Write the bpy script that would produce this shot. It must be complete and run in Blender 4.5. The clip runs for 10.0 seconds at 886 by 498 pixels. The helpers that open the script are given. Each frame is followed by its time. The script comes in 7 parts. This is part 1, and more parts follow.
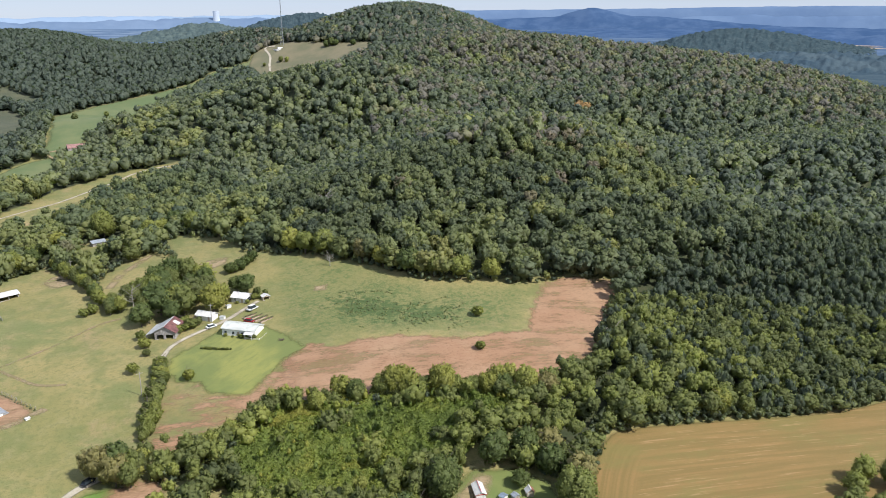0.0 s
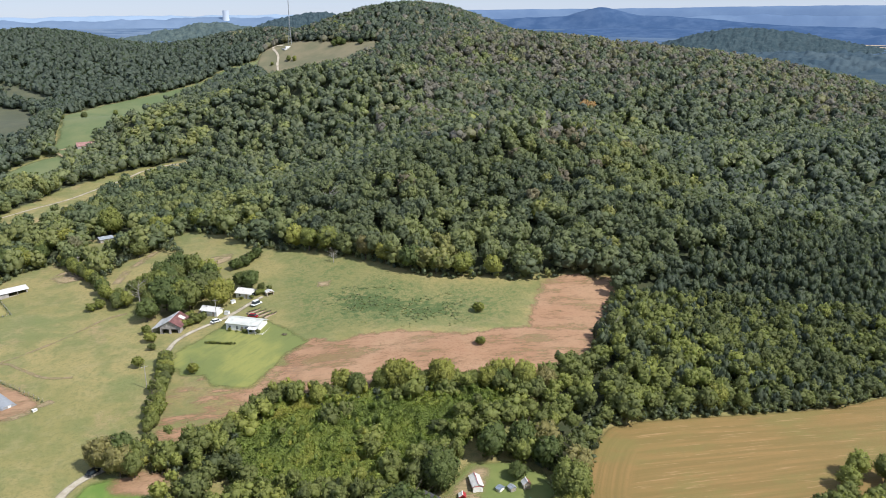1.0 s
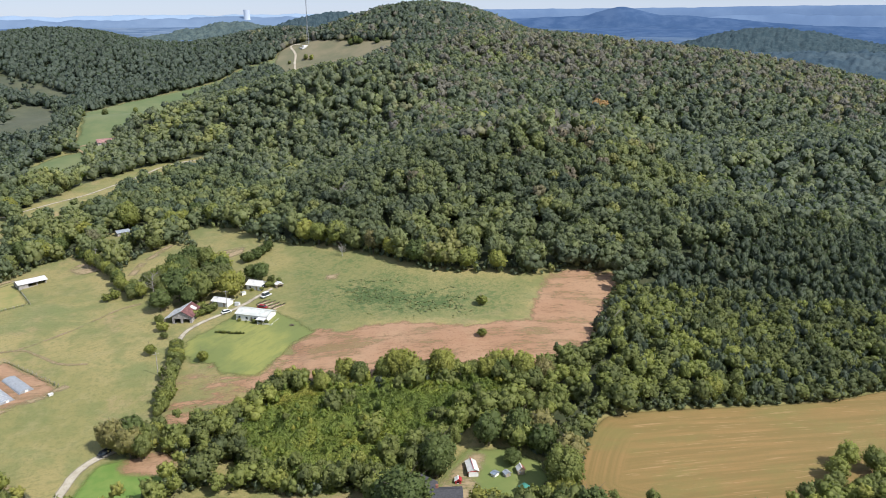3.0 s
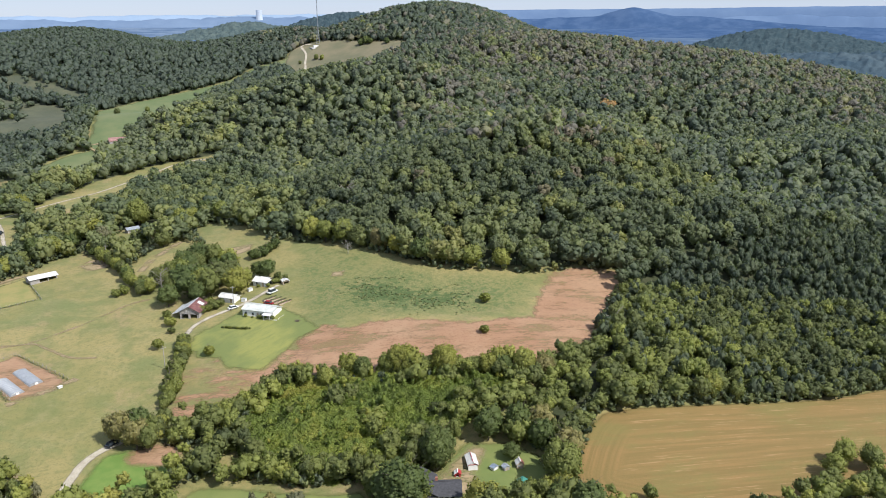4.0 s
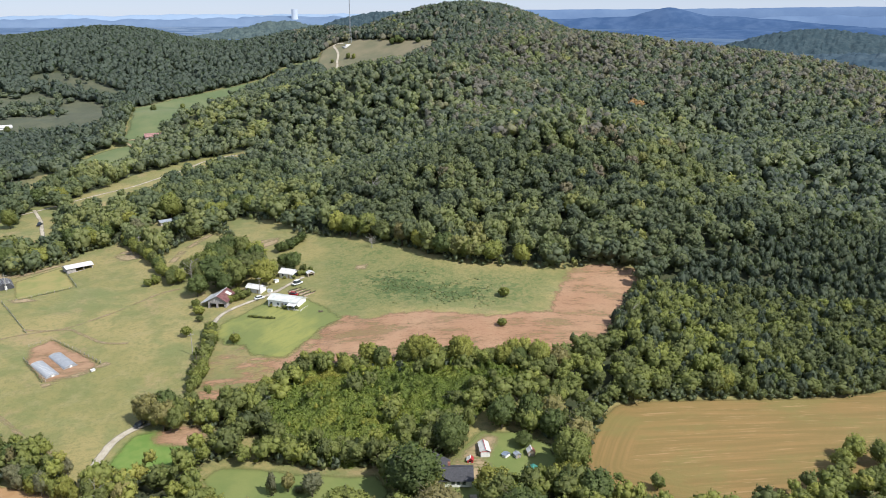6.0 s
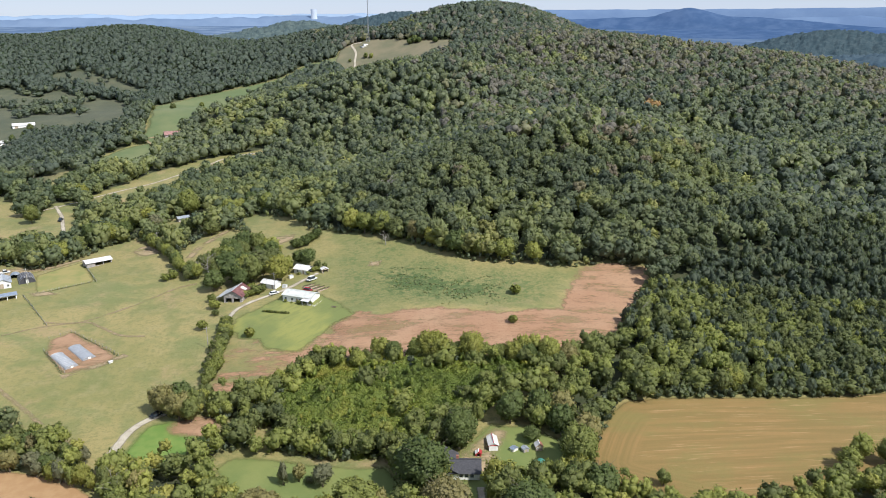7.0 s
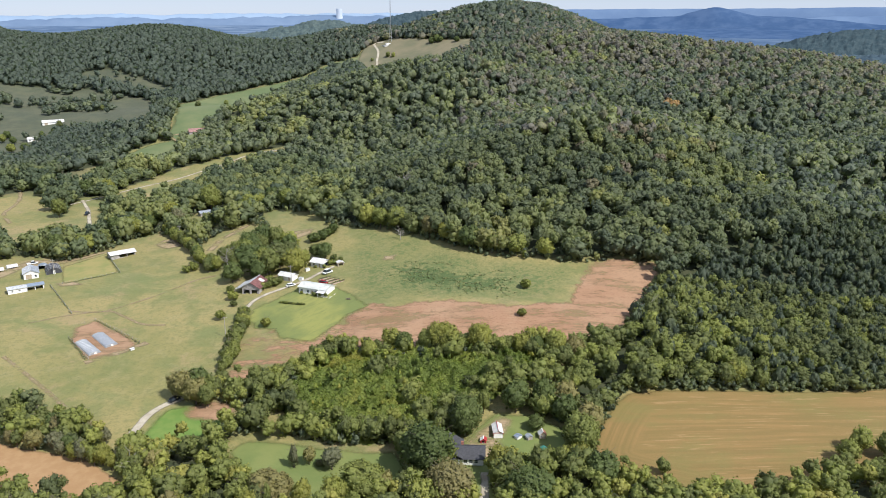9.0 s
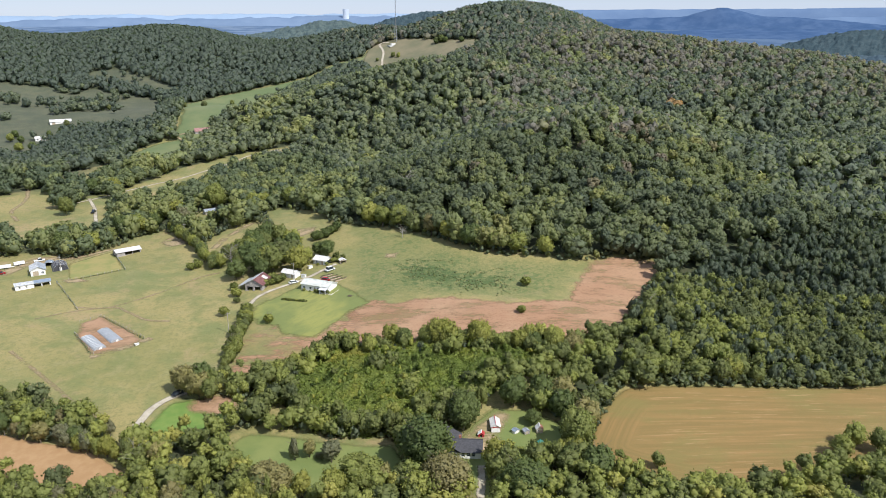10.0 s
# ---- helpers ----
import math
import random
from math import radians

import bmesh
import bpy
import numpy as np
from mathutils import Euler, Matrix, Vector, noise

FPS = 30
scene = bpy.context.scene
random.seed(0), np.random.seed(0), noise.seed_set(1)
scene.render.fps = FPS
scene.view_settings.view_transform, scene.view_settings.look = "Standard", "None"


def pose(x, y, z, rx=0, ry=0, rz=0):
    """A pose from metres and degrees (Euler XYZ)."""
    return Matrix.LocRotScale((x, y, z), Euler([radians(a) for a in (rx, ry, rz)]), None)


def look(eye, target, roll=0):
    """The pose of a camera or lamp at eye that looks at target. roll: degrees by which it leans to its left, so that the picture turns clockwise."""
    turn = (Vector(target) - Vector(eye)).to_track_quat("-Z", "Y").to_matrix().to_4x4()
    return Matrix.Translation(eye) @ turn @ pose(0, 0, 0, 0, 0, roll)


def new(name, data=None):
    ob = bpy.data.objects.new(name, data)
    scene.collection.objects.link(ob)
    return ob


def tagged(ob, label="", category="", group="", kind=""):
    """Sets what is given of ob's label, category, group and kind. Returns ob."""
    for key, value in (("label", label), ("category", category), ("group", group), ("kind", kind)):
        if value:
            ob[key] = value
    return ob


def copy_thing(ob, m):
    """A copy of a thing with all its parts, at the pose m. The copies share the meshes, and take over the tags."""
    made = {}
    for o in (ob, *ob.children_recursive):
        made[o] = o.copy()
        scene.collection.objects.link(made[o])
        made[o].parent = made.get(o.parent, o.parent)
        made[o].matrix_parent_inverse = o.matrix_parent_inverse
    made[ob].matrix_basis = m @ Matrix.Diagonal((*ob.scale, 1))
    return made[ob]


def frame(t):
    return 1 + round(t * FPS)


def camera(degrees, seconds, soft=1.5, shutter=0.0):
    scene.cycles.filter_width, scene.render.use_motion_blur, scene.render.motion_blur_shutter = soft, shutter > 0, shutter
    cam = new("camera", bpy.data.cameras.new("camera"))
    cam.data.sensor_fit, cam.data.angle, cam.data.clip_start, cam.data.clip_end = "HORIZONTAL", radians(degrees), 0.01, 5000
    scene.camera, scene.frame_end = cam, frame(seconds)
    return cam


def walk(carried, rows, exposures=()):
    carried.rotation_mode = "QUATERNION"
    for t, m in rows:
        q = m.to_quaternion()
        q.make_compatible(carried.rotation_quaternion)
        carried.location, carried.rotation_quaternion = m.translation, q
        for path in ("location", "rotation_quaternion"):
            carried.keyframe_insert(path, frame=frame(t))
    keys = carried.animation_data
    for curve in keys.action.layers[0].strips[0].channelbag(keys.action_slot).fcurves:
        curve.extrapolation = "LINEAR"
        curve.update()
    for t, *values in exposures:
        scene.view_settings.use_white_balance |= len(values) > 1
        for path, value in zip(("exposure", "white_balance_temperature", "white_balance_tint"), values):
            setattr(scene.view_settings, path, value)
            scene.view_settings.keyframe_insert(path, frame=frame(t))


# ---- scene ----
cam = camera(57.8, 10.0, soft=0.92)
PATH = [
    (0, (-6.341, 2.428, 121.725), (-5.613, 4.202, 121.158), -0.4),
    (0.5, (-5.835, 0.251, 121.639), (-5.117, 2.029, 121.071), -0.4),
    (1, (-5.066, -2.094, 121.573), (-4.358, -0.312, 121.005), -0.4),
    (1.5, (-4.337, -4.369, 121.564), (-3.642, -2.582, 120.996), -0.4),
    (2, (-3.508, -6.772, 121.479), (-2.825, -4.98, 120.911), -0.4),
    (2.5, (-2.96, -9.103, 121.567), (-2.286, -7.307, 120.998), -0.4),
    (4, (-0.9, -15.921, 121.412), (-0.261, -14.112, 120.844), -0.3),
    (4.5, (-0.195, -18.142, 121.311), (0.426, -16.328, 120.744), -0.3),
    (5, (0.345, -20.401, 121.241), (0.947, -18.58, 120.673), -0.2),
    (5.5, (0.714, -22.538, 121.333), (1.298, -20.711, 120.765), -0.2),
    (7, (1.992, -28.689, 121.178), (2.515, -26.844, 120.61), -0.1),
    (7.5, (2.646, -30.979, 121.053), (3.151, -29.128, 120.486), -0.1),
    (8, (3.373, -33.112, 121.079), (3.862, -31.258, 120.512), -0.2),
    (8.5, (4.005, -35.44, 121.14), (4.482, -33.582, 120.572), -0.1),
    (9, (4.761, -37.525, 121.15), (5.227, -35.665, 120.581), -0.1),
    (9.5, (5.451, -39.863, 121.184), (5.91, -38.001, 120.616), -0.1),
    (10, (6.117, -41.932, 121.067), (6.568, -40.068, 120.499), -0.1),
]
walk(cam, [(t, look(eye, target, roll)) for t, eye, target, roll in PATH], [(0, 0.38, 6120, 10.0), (10, 0.41, 6120, 10.0)])

# ---- world, sun ----
SUN_AZ, SUN_EL = 144.0, 49.0
world = bpy.data.worlds.new("world")
scene.world = world
world.use_nodes = True
wn = world.node_tree
sky = wn.nodes.new("ShaderNodeTexSky")
sky.sky_type = "NISHITA"
sky.sun_disc = False
sky.sun_elevation, sky.sun_rotation = radians(SUN_EL), radians(SUN_AZ)
sky.altitude = 1500
sky.air_density, sky.dust_density, sky.ozone_density = 1.0, 0.1, 4.0
tint = wn.nodes.new("ShaderNodeMix")
tint.data_type = "RGBA"
tint.inputs[0].default_value = 0.85  # thin even haze over the clear sky
tint.inputs[7].default_value = (2.66, 2.98, 3.72, 1.0)
wn.links.new(sky.outputs[0], tint.inputs[6])
wn.links.new(tint.outputs[2], wn.nodes["Background"].inputs[0])
wn.nodes["Background"].inputs[1].default_value = 0.148
sun = new("sun", bpy.data.lights.new("sun", "SUN"))
sun.data.energy, sun.data.angle, sun.data.color = 4.45, radians(0.55), (1.0, 0.94, 0.84)
_a, _e = radians(SUN_AZ), radians(SUN_EL)
sun.matrix_world = look((300 + 800 * math.sin(_a) * math.cos(_e), 300 + 800 * math.cos(_a) * math.cos(_e), 800 * math.sin(_e)), (300, 300, 0))

# ---- terrain ----
BASE = (-14.10, -0.00430, 0.01520)
HILLS = [  # x, y, half width, half depth, turn, height
    (440.7, 1177.9, 142.4, 206.6, -27.9, 96.7),
    (408.8, 837.4, 173.0, 121.6, -25.3, 56.8),
    (650.8, 700.9, 160.9, 185.7, -3.4, 51.3),
    (199.0, 617.2, 59.8, 157.5, 13.1, 39.6),
    (166.6, 399.9, 110.0, 75.3, 2.3, 30.2),
    (117.9, 235.5, 84.0, 41.5, -19.2, 9.7),
    (-103.0, 1300.2, 127.3, 194.8, 22.0, 81.5),
    (-477.5, 1291.6, 136.1, 221.8, 7.0, 108.8),
    (222.7, 1402.5, 125.1, 61.0, 9.1, 69.3),
    (246.2, 1101.0, 183.7, 65.1, -8.9, 38.9),
    (143.1, 735.3, 207.4, 49.0, -25.9, 39.2),
    (97.5, 893.6, 118.8, 91.6, 0.5, -1.8),
    (378.4, 442.3, 195.6, 36.9, -4.3, 21.7),
    (247.6, 295.6, 85.7, 39.4, -12.1, 9.8),
    (160.0, 725.0, 60.0, 48.0, 0.0, -11.0),
    (25.0, 770.0, 42.0, 45.0, 0.0, -7.0),
]


def ground_z(x, y):
    """Height of the land at x, y (numbers or arrays)."""
    x, y = np.asarray(x, float), np.asarray(y, float)
    z = BASE[0] + BASE[1] * x + BASE[2] * y
    for cx, cy, su, sv, turn, h in HILLS:
        c, s = math.cos(radians(turn)), math.sin(radians(turn))
        u, v = (x - cx) * c + (y - cy) * s, -(x - cx) * s + (y - cy) * c
        z = z + h * np.exp(-0.5 * ((u / su) ** 2 + (v / sv) ** 2))
    return z


def gz(x, y):
    return float(ground_z(x, y))


def inside(poly, x, y):
    """Signed distance to a polygon's edge, positive inside."""
    x, y = np.asarray(x, float), np.asarray(y, float)
    dist, hit = np.full(x.shape, 1e9), np.zeros(x.shape, bool)
    for (x0, y0), (x1, y1) in zip(poly, poly[1:] + poly[:1]):
        dx, dy = x1 - x0, y1 - y0
        t = np.clip(((x - x0) * dx + (y - y0) * dy) / (dx * dx + dy * dy + 1e-9), 0, 1)
        dist = np.minimum(dist, np.hypot(x - x0 - t * dx, y - y0 - t * dy))
        if y0 != y1:
            hit ^= ((y0 > y) != (y1 > y)) & (x < dx * (y - y0) / (y1 - y0) + x0)
    return np.where(hit, dist, -dist)

# ---- materials ----
class Mat:
    """A node material with short ways to add nodes."""

    def __init__(self, name, rough=0.8, metal=0.0):
        self.m = bpy.data.materials.new(name)
        self.m.use_nodes = True
        self.t = self.m.node_tree
        self.b = self.t.nodes["Principled BSDF"]
        self.b.inputs["Roughness"].default_value = rough
        self.b.inputs["Metallic"].default_value = metal
        self.geo = None

    def node(self, kind, **ins):
        n = self.t.nodes.new(kind)
        for k, v in ins.items():
            self.put(n.inputs[k.replace("_", " ")], v)
        return n

    def put(self, socket, v):
        if isinstance(v, bpy.types.NodeSocket):
            self.t.links.new(v, socket)
        else:
            socket.default_value = v

    def pos(self):
        if self.geo is None:
            self.geo = self.t.nodes.new("ShaderNodeNewGeometry")
        return self.geo.outputs["Position"]

    def island(self):
        self.pos()
        return self.geo.outputs["Random Per Island"]

    def noise(self, scale, detail=3.0, rough=0.55, vec=None, stretch=None):
        v = vec if vec is not None else self.pos()
        if stretch is not None:
            for key, val in (("Rotation", (0, 0, radians(stretch[1]))), ("Scale", stretch[0])):
                mp = self.t.nodes.new("ShaderNodeMapping")
                self.put(mp.inputs["Vector"], v)
                mp.inputs[key].default_value = val
                v = mp.outputs[0]
        n = self.node("ShaderNodeTexNoise", Scale=scale, Detail=detail, Roughness=rough)
        self.put(n.inputs["Vector"], v)
        return n.outputs["Fac"]

    def math(self, op, a, b=0.0, c=0.0):
        n = self.t.nodes.new("ShaderNodeMath")
        n.operation = op
        for s, v in zip(n.inputs, (a, b, c)):
            self.put(s, v)
        return n.outputs[0]

    def step(self, v, lo, hi, to0=0.0, to1=1.0):
        n = self.t.nodes.new("ShaderNodeMapRange")
        n.interpolation_type = "SMOOTHSTEP"
        for s, x in zip(n.inputs, (v, lo, hi, to0, to1)):
            self.put(s, x)
        return n.outputs[0]

    def mix(self, f, a, b, mode="MIX"):
        n = self.t.nodes.new("ShaderNodeMix")
        n.data_type, n.blend_type = "RGBA", mode
        self.put(n.inputs[0], f)
        for s, v in ((n.inputs[6], a), (n.inputs[7], b)):
            self.put(s, v if isinstance(v, bpy.types.NodeSocket) else (*v, 1.0))
        return n.outputs[2]

    def ramp(self, f, stops):
        n = self.t.nodes.new("ShaderNodeValToRGB")
        els = n.color_ramp.elements
        while len(els) < len(stops):
            els.new(0.5)
        for e, (at, c) in zip(els, stops):
            e.position, e.color = at, (*c, 1.0)
        self.put(n.inputs[0], f)
        return n.outputs[0]

    def attr(self, name):
        n = self.t.nodes.new("ShaderNodeAttribute")
        n.attribute_name = name
        return n.outputs["Fac"]

    def color(self, c):
        self.put(self.b.inputs["Base Color"], c if isinstance(c, bpy.types.NodeSocket) else (*c, 1.0))
        return self

    def bump(self, h, strength=0.4, distance=0.1):
        n = self.node("ShaderNodeBump", Strength=strength, Distance=distance, Height=h)
        self.t.links.new(n.outputs[0], self.b.inputs["Normal"])
        return self


def plain(name, c, rough=0.7, metal=0.0, vary=0.18, scale=1.2, bump=0.15):
    """Painted or bare surface with stains at two scales."""
    m = Mat(name, rough, metal)
    a, b = m.noise(scale, 4.0), m.noise(scale * 9, 3.0)
    f = m.step(m.math("ADD", m.math("MULTIPLY", a, 0.65), m.math("MULTIPLY", b, 0.35)), 0.3, 0.7)
    dark = tuple(v * (1 - 1.6 * vary) for v in c)
    lite = tuple(min(1.0, v * (1 + vary)) for v in c)
    m.color(m.mix(f, dark, lite)).bump(b, bump, 0.03)
    return m.m


def grass_color(m):
    """Grazed pasture: dry and green patches, tufts, worn spots."""
    big, mid, fine, tuft = m.noise(0.012, 3.0), m.noise(0.06, 4.0, 0.6), m.noise(0.55, 4.0, 0.65), m.noise(2.6, 2.0)
    g = m.mix(m.step(big, 0.38, 0.62), (0.216, 0.196, 0.068), (0.288, 0.236, 0.094))
    g = m.mix(m.step(mid, 0.46, 0.62, 0.0, 0.75), g, (0.148, 0.162, 0.052))
    g = m.mix(m.step(m.noise(0.028, 6.0, 0.75), 0.52, 0.66, 0.0, 0.75), g, (0.310, 0.225, 0.118))
    g = m.mix(m.step(m.noise(0.016, 5.0, 0.7, stretch=((1, 2.2, 1), 40)), 0.50, 0.64, 0.0, 0.8), g, (0.150, 0.172, 0.058))
    g = m.mix(m.step(m.noise(0.14, 4.0, 0.7), 0.48, 0.68, 0.0, 0.45), g, (0.285, 0.242, 0.110))
    g = m.mix(m.step(fine, 0.48, 0.66, 0.0, 0.55), g, (0.138, 0.146, 0.048))
    g = m.mix(m.step(tuft, 0.52, 0.70, 0.0, 0.55), g, (0.092, 0.112, 0.034))
    return g, fine


def grass_material(name):
    m = Mat(name, 0.95)
    g, fine = grass_color(m)
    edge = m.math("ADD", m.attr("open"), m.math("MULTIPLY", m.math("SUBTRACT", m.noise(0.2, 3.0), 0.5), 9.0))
    # the rough attribute marks meadows with cloud shade painted into the grass colour
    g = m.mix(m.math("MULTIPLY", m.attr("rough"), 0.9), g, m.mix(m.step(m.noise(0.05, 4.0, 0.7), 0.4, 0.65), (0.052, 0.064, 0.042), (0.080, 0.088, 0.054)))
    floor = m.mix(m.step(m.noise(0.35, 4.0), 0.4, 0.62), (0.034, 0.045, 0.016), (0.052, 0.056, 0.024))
    g = m.mix(m.math("MULTIPLY", m.attr("tufts"), 0.5), g, (0.160, 0.162, 0.058))
    for scale, low, high, ragged in ((0.40, 0.47, 0.57, 0.06), (0.95, 0.50, 0.60, 0.045)):
        clumps = m.math("MULTIPLY", m.step(m.noise(scale, 5.0, 0.8), low, high), m.step(m.noise(ragged, 4.0, 0.65), 0.30, 0.58))
        g = m.mix(m.math("MULTIPLY", m.math("MULTIPLY", m.attr("tufts"), 0.8), clumps), g, (0.082, 0.118, 0.034))
    weedy = m.step(m.math("ADD", m.attr("weeds"), m.math("MULTIPLY", m.math("SUBTRACT", m.noise(0.35, 5.0, 0.75), 0.5), 60.0)), -1.0, 4.0, 0.0, 0.85)
    g = m.mix(weedy, g, (0.052, 0.088, 0.022))
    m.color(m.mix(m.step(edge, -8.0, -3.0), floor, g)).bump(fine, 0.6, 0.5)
    return m.m


def patch_material(name, own, amp, soft, bare=0.0, relief=0.25, cut=0.47):
    """A patch of ground that runs out along a ragged edge. own(m): its colour and relief; bare: how far grass breaks through; cut: the lower, the more of it."""
    m = Mat(name, 0.95)
    c, h = own(m)
    sd = m.math("ADD", m.attr("edge"), m.math("MULTIPLY", m.math("SUBTRACT", m.noise(0.13, 5.0, 0.7), 0.5), amp))
    f = m.step(sd, -soft, soft)
    if bare:
        f = m.math("MULTIPLY", f, m.step(m.noise(0.09, 5.0, 0.75, stretch=((0.45, 1.3, 1), 15)), cut, cut + 0.17, 1.0, 1.0 - bare))
        f = m.math("MULTIPLY", f, m.step(m.noise(1.0, 3.0, 0.7), 0.5, 0.76, 1.0, 1.0 - 0.6 * bare))
    m.color(c).bump(h, relief, 0.3)
    clear = m.t.nodes.new("ShaderNodeBsdfTransparent")
    ms = m.t.nodes.new("ShaderNodeMixShader")
    m.put(ms.inputs[0], f)
    m.t.links.new(clear.outputs[0], ms.inputs[1])
    m.t.links.new(m.b.outputs[0], ms.inputs[2])
    m.t.links.new(ms.outputs[0], m.t.nodes["Material Output"].inputs[0])
    return m.m


def soil_own(m):
    a, b, c = m.noise(0.035, 4.0), m.noise(0.3, 5.0, 0.65), m.noise(1.0, 3.0, 0.6, stretch=((0.25, 1.6, 1), 20))
    col = m.mix(m.step(a, 0.35, 0.65), (0.308, 0.174, 0.098), (0.345, 0.214, 0.126))
    col = m.mix(m.step(b, 0.45, 0.75, 0.0, 0.6), col, (0.275, 0.146, 0.085))
    col = m.mix(m.step(c, 0.50, 0.72, 0.0, 0.28), col, (0.40, 0.27, 0.17))
    return col, b


def lawn_own(m):
    a, b = m.noise(0.05, 3.0), m.noise(1.2, 3.0)
    col = m.mix(m.step(a, 0.40, 0.60), (0.236, 0.240, 0.064), (0.150, 0.176, 0.050))
    col = m.mix(m.step(m.noise(0.30, 4.0, 0.65, stretch=((0.3, 1.4, 1), -38)), 0.46, 0.66, 0.0, 0.55), col, (0.128, 0.152, 0.046))
    return m.mix(m.step(b, 0.5, 0.75, 0.0, 0.3), col, (0.095, 0.130, 0.034)), b


def stubble_own(m):
    """Cut hay field: rows along its length, dry and rusty streaks."""
    rows = m.noise(0.55, 2.0, 0.5, stretch=((0.035, 1.0, 1), 10.5))
    thin = m.noise(1.5, 3.0, 0.6, stretch=((0.05, 1.0, 1), 10.5))
    big, fine = m.noise(0.03, 4.0, 0.6), m.noise(1.0, 4.0, 0.7)
    ring, at = m.t.nodes.new("ShaderNodeCombineXYZ"), m.t.nodes.new("ShaderNodeSeparateXYZ")  # headland rows that follow the field's end
    m.put(ring.inputs[0], m.attr("edge"))
    m.put(at.inputs[0], m.pos())
    turn = m.math("MULTIPLY", m.step(m.attr("edge"), 11.0, 15.0, 1.0, 0.0), m.step(at.outputs[0], 124.0, 136.0, 1.0, 0.0))
    rows = m.math("ADD", m.math("MULTIPLY", rows, m.math("SUBTRACT", 1.0, turn)), m.math("MULTIPLY", m.noise(0.75, 2.0, 0.5, vec=ring.outputs[0]), turn))
    thin = m.math("MULTIPLY", thin, m.math("SUBTRACT", 1.0, m.math("MULTIPLY", turn, 0.3)))
    col = m.mix(m.step(rows, 0.40, 0.60), (0.184, 0.125, 0.039), (0.237, 0.147, 0.051))
    col = m.mix(m.step(big, 0.42, 0.62, 0.0, 0.4), col, (0.170, 0.126, 0.038))
    col = m.mix(m.step(m.noise(0.07, 5.0, 0.7, stretch=((0.4, 1.0, 1), 10.5)), 0.46, 0.64, 0.0, 0.6), col, (0.168, 0.146, 0.042))
    col = m.mix(m.step(thin, 0.58, 0.68, 0.0, 0.55), col, (0.350, 0.225, 0.105))
    col = m.mix(m.step(fine, 0.5, 0.8, 0.0, 0.4), col, (0.135, 0.102, 0.041))
    return col, fine


def gravel_own(m):
    a, b = m.noise(0.25, 4.0), m.noise(3.0, 3.0)
    return m.mix(m.step(m.math("ADD", a, m.math("MULTIPLY", b, 0.4)), 0.5, 0.85), (0.28, 0.24, 0.175), (0.47, 0.42, 0.33)), b


MAT_GROUND = grass_material("pasture_and_forest_floor")
MAT_SOIL = patch_material("red_clay_soil", soil_own, 11.0, 1.8, bare=0.55, cut=0.46)
MAT_SOIL_GRASSY = patch_material("clay_soil_with_grass", soil_own, 12.0, 3.0, bare=0.92, cut=0.40)
MAT_PAD = patch_material("graded_clay", soil_own, 6.0, 1.8, bare=0.4)
MAT_LAWN = patch_material("mown_lawn", lawn_own, 7.0, 1.6)
MAT_STUBBLE = patch_material("hay_stubble", stubble_own, 1.5, 1.0, relief=0.5)
MAT_MOWN = patch_material("dry_mown_grass", lambda m: (m.mix(m.step(m.noise(0.12, 4.0, 0.6), 0.35, 0.65), (0.200, 0.205, 0.064), (0.275, 0.235, 0.085)), m.noise(1.2, 3.0)), 4.0, 1.2)
# a little cloud shade over the saddle is mixed into these greens
MAT_MEADOW = patch_material("hay_meadow", lambda m: (m.mix(m.step(m.noise(0.03, 4.0, 0.6), 0.35, 0.65), (0.100, 0.136, 0.054), (0.146, 0.166, 0.070)), m.noise(0.8, 3.0)), 8.0, 3.0)
MAT_SCRUB_FLOOR = patch_material("scrub_floor", lambda m: (m.mix(m.step(m.noise(0.2, 4.0, 0.6), 0.35, 0.65), (0.105, 0.140, 0.042), (0.165, 0.180, 0.060)), m.noise(1.2, 3.0)), 4.0, 1.5)
# tree shade over side lawn and yard is put into this darker green
MAT_SIDE_LAWN = patch_material("side_lawn", lambda m: (m.mix(m.step(m.noise(0.08, 4.0, 0.6), 0.35, 0.65), (0.126, 0.162, 0.044), (0.170, 0.192, 0.056)), m.noise(1.2, 3.0)), 4.0, 1.5)
MAT_DRY = patch_material("dry_meadow", lambda m: (m.mix(m.step(m.noise(0.04, 4.0, 0.6), 0.35, 0.65), (0.130, 0.128, 0.072), (0.185, 0.160, 0.095)), m.noise(0.8, 3.0)), 8.0, 3.0)
MAT_LUSH = patch_material("lush_grass", lambda m: (m.mix(m.step(m.noise(0.2, 4.0, 0.6), 0.35, 0.65), (0.108, 0.185, 0.032), (0.156, 0.218, 0.046)), m.noise(1.2, 3.0)), 4.0, 1.5)
MAT_WORN = patch_material("worn_earth", lambda m: (m.mix(m.step(m.noise(0.3, 4.0, 0.6), 0.35, 0.65), (0.33, 0.245, 0.15), (0.27, 0.215, 0.11)), m.noise(1.2, 3.0)), 4.2, 1.6, bare=0.97)
MAT_TILLED = patch_material("tilled_field", lambda m: (m.mix(m.step(m.noise(0.3, 4.0, 0.6), 0.35, 0.7), (0.31, 0.185, 0.085), (0.355, 0.222, 0.108)), m.noise(2.0, 3.0)), 2.0, 1.0, relief=0.1)
MAT_GRAVEL = patch_material("gravel_track", gravel_own, 1.6, 0.5)


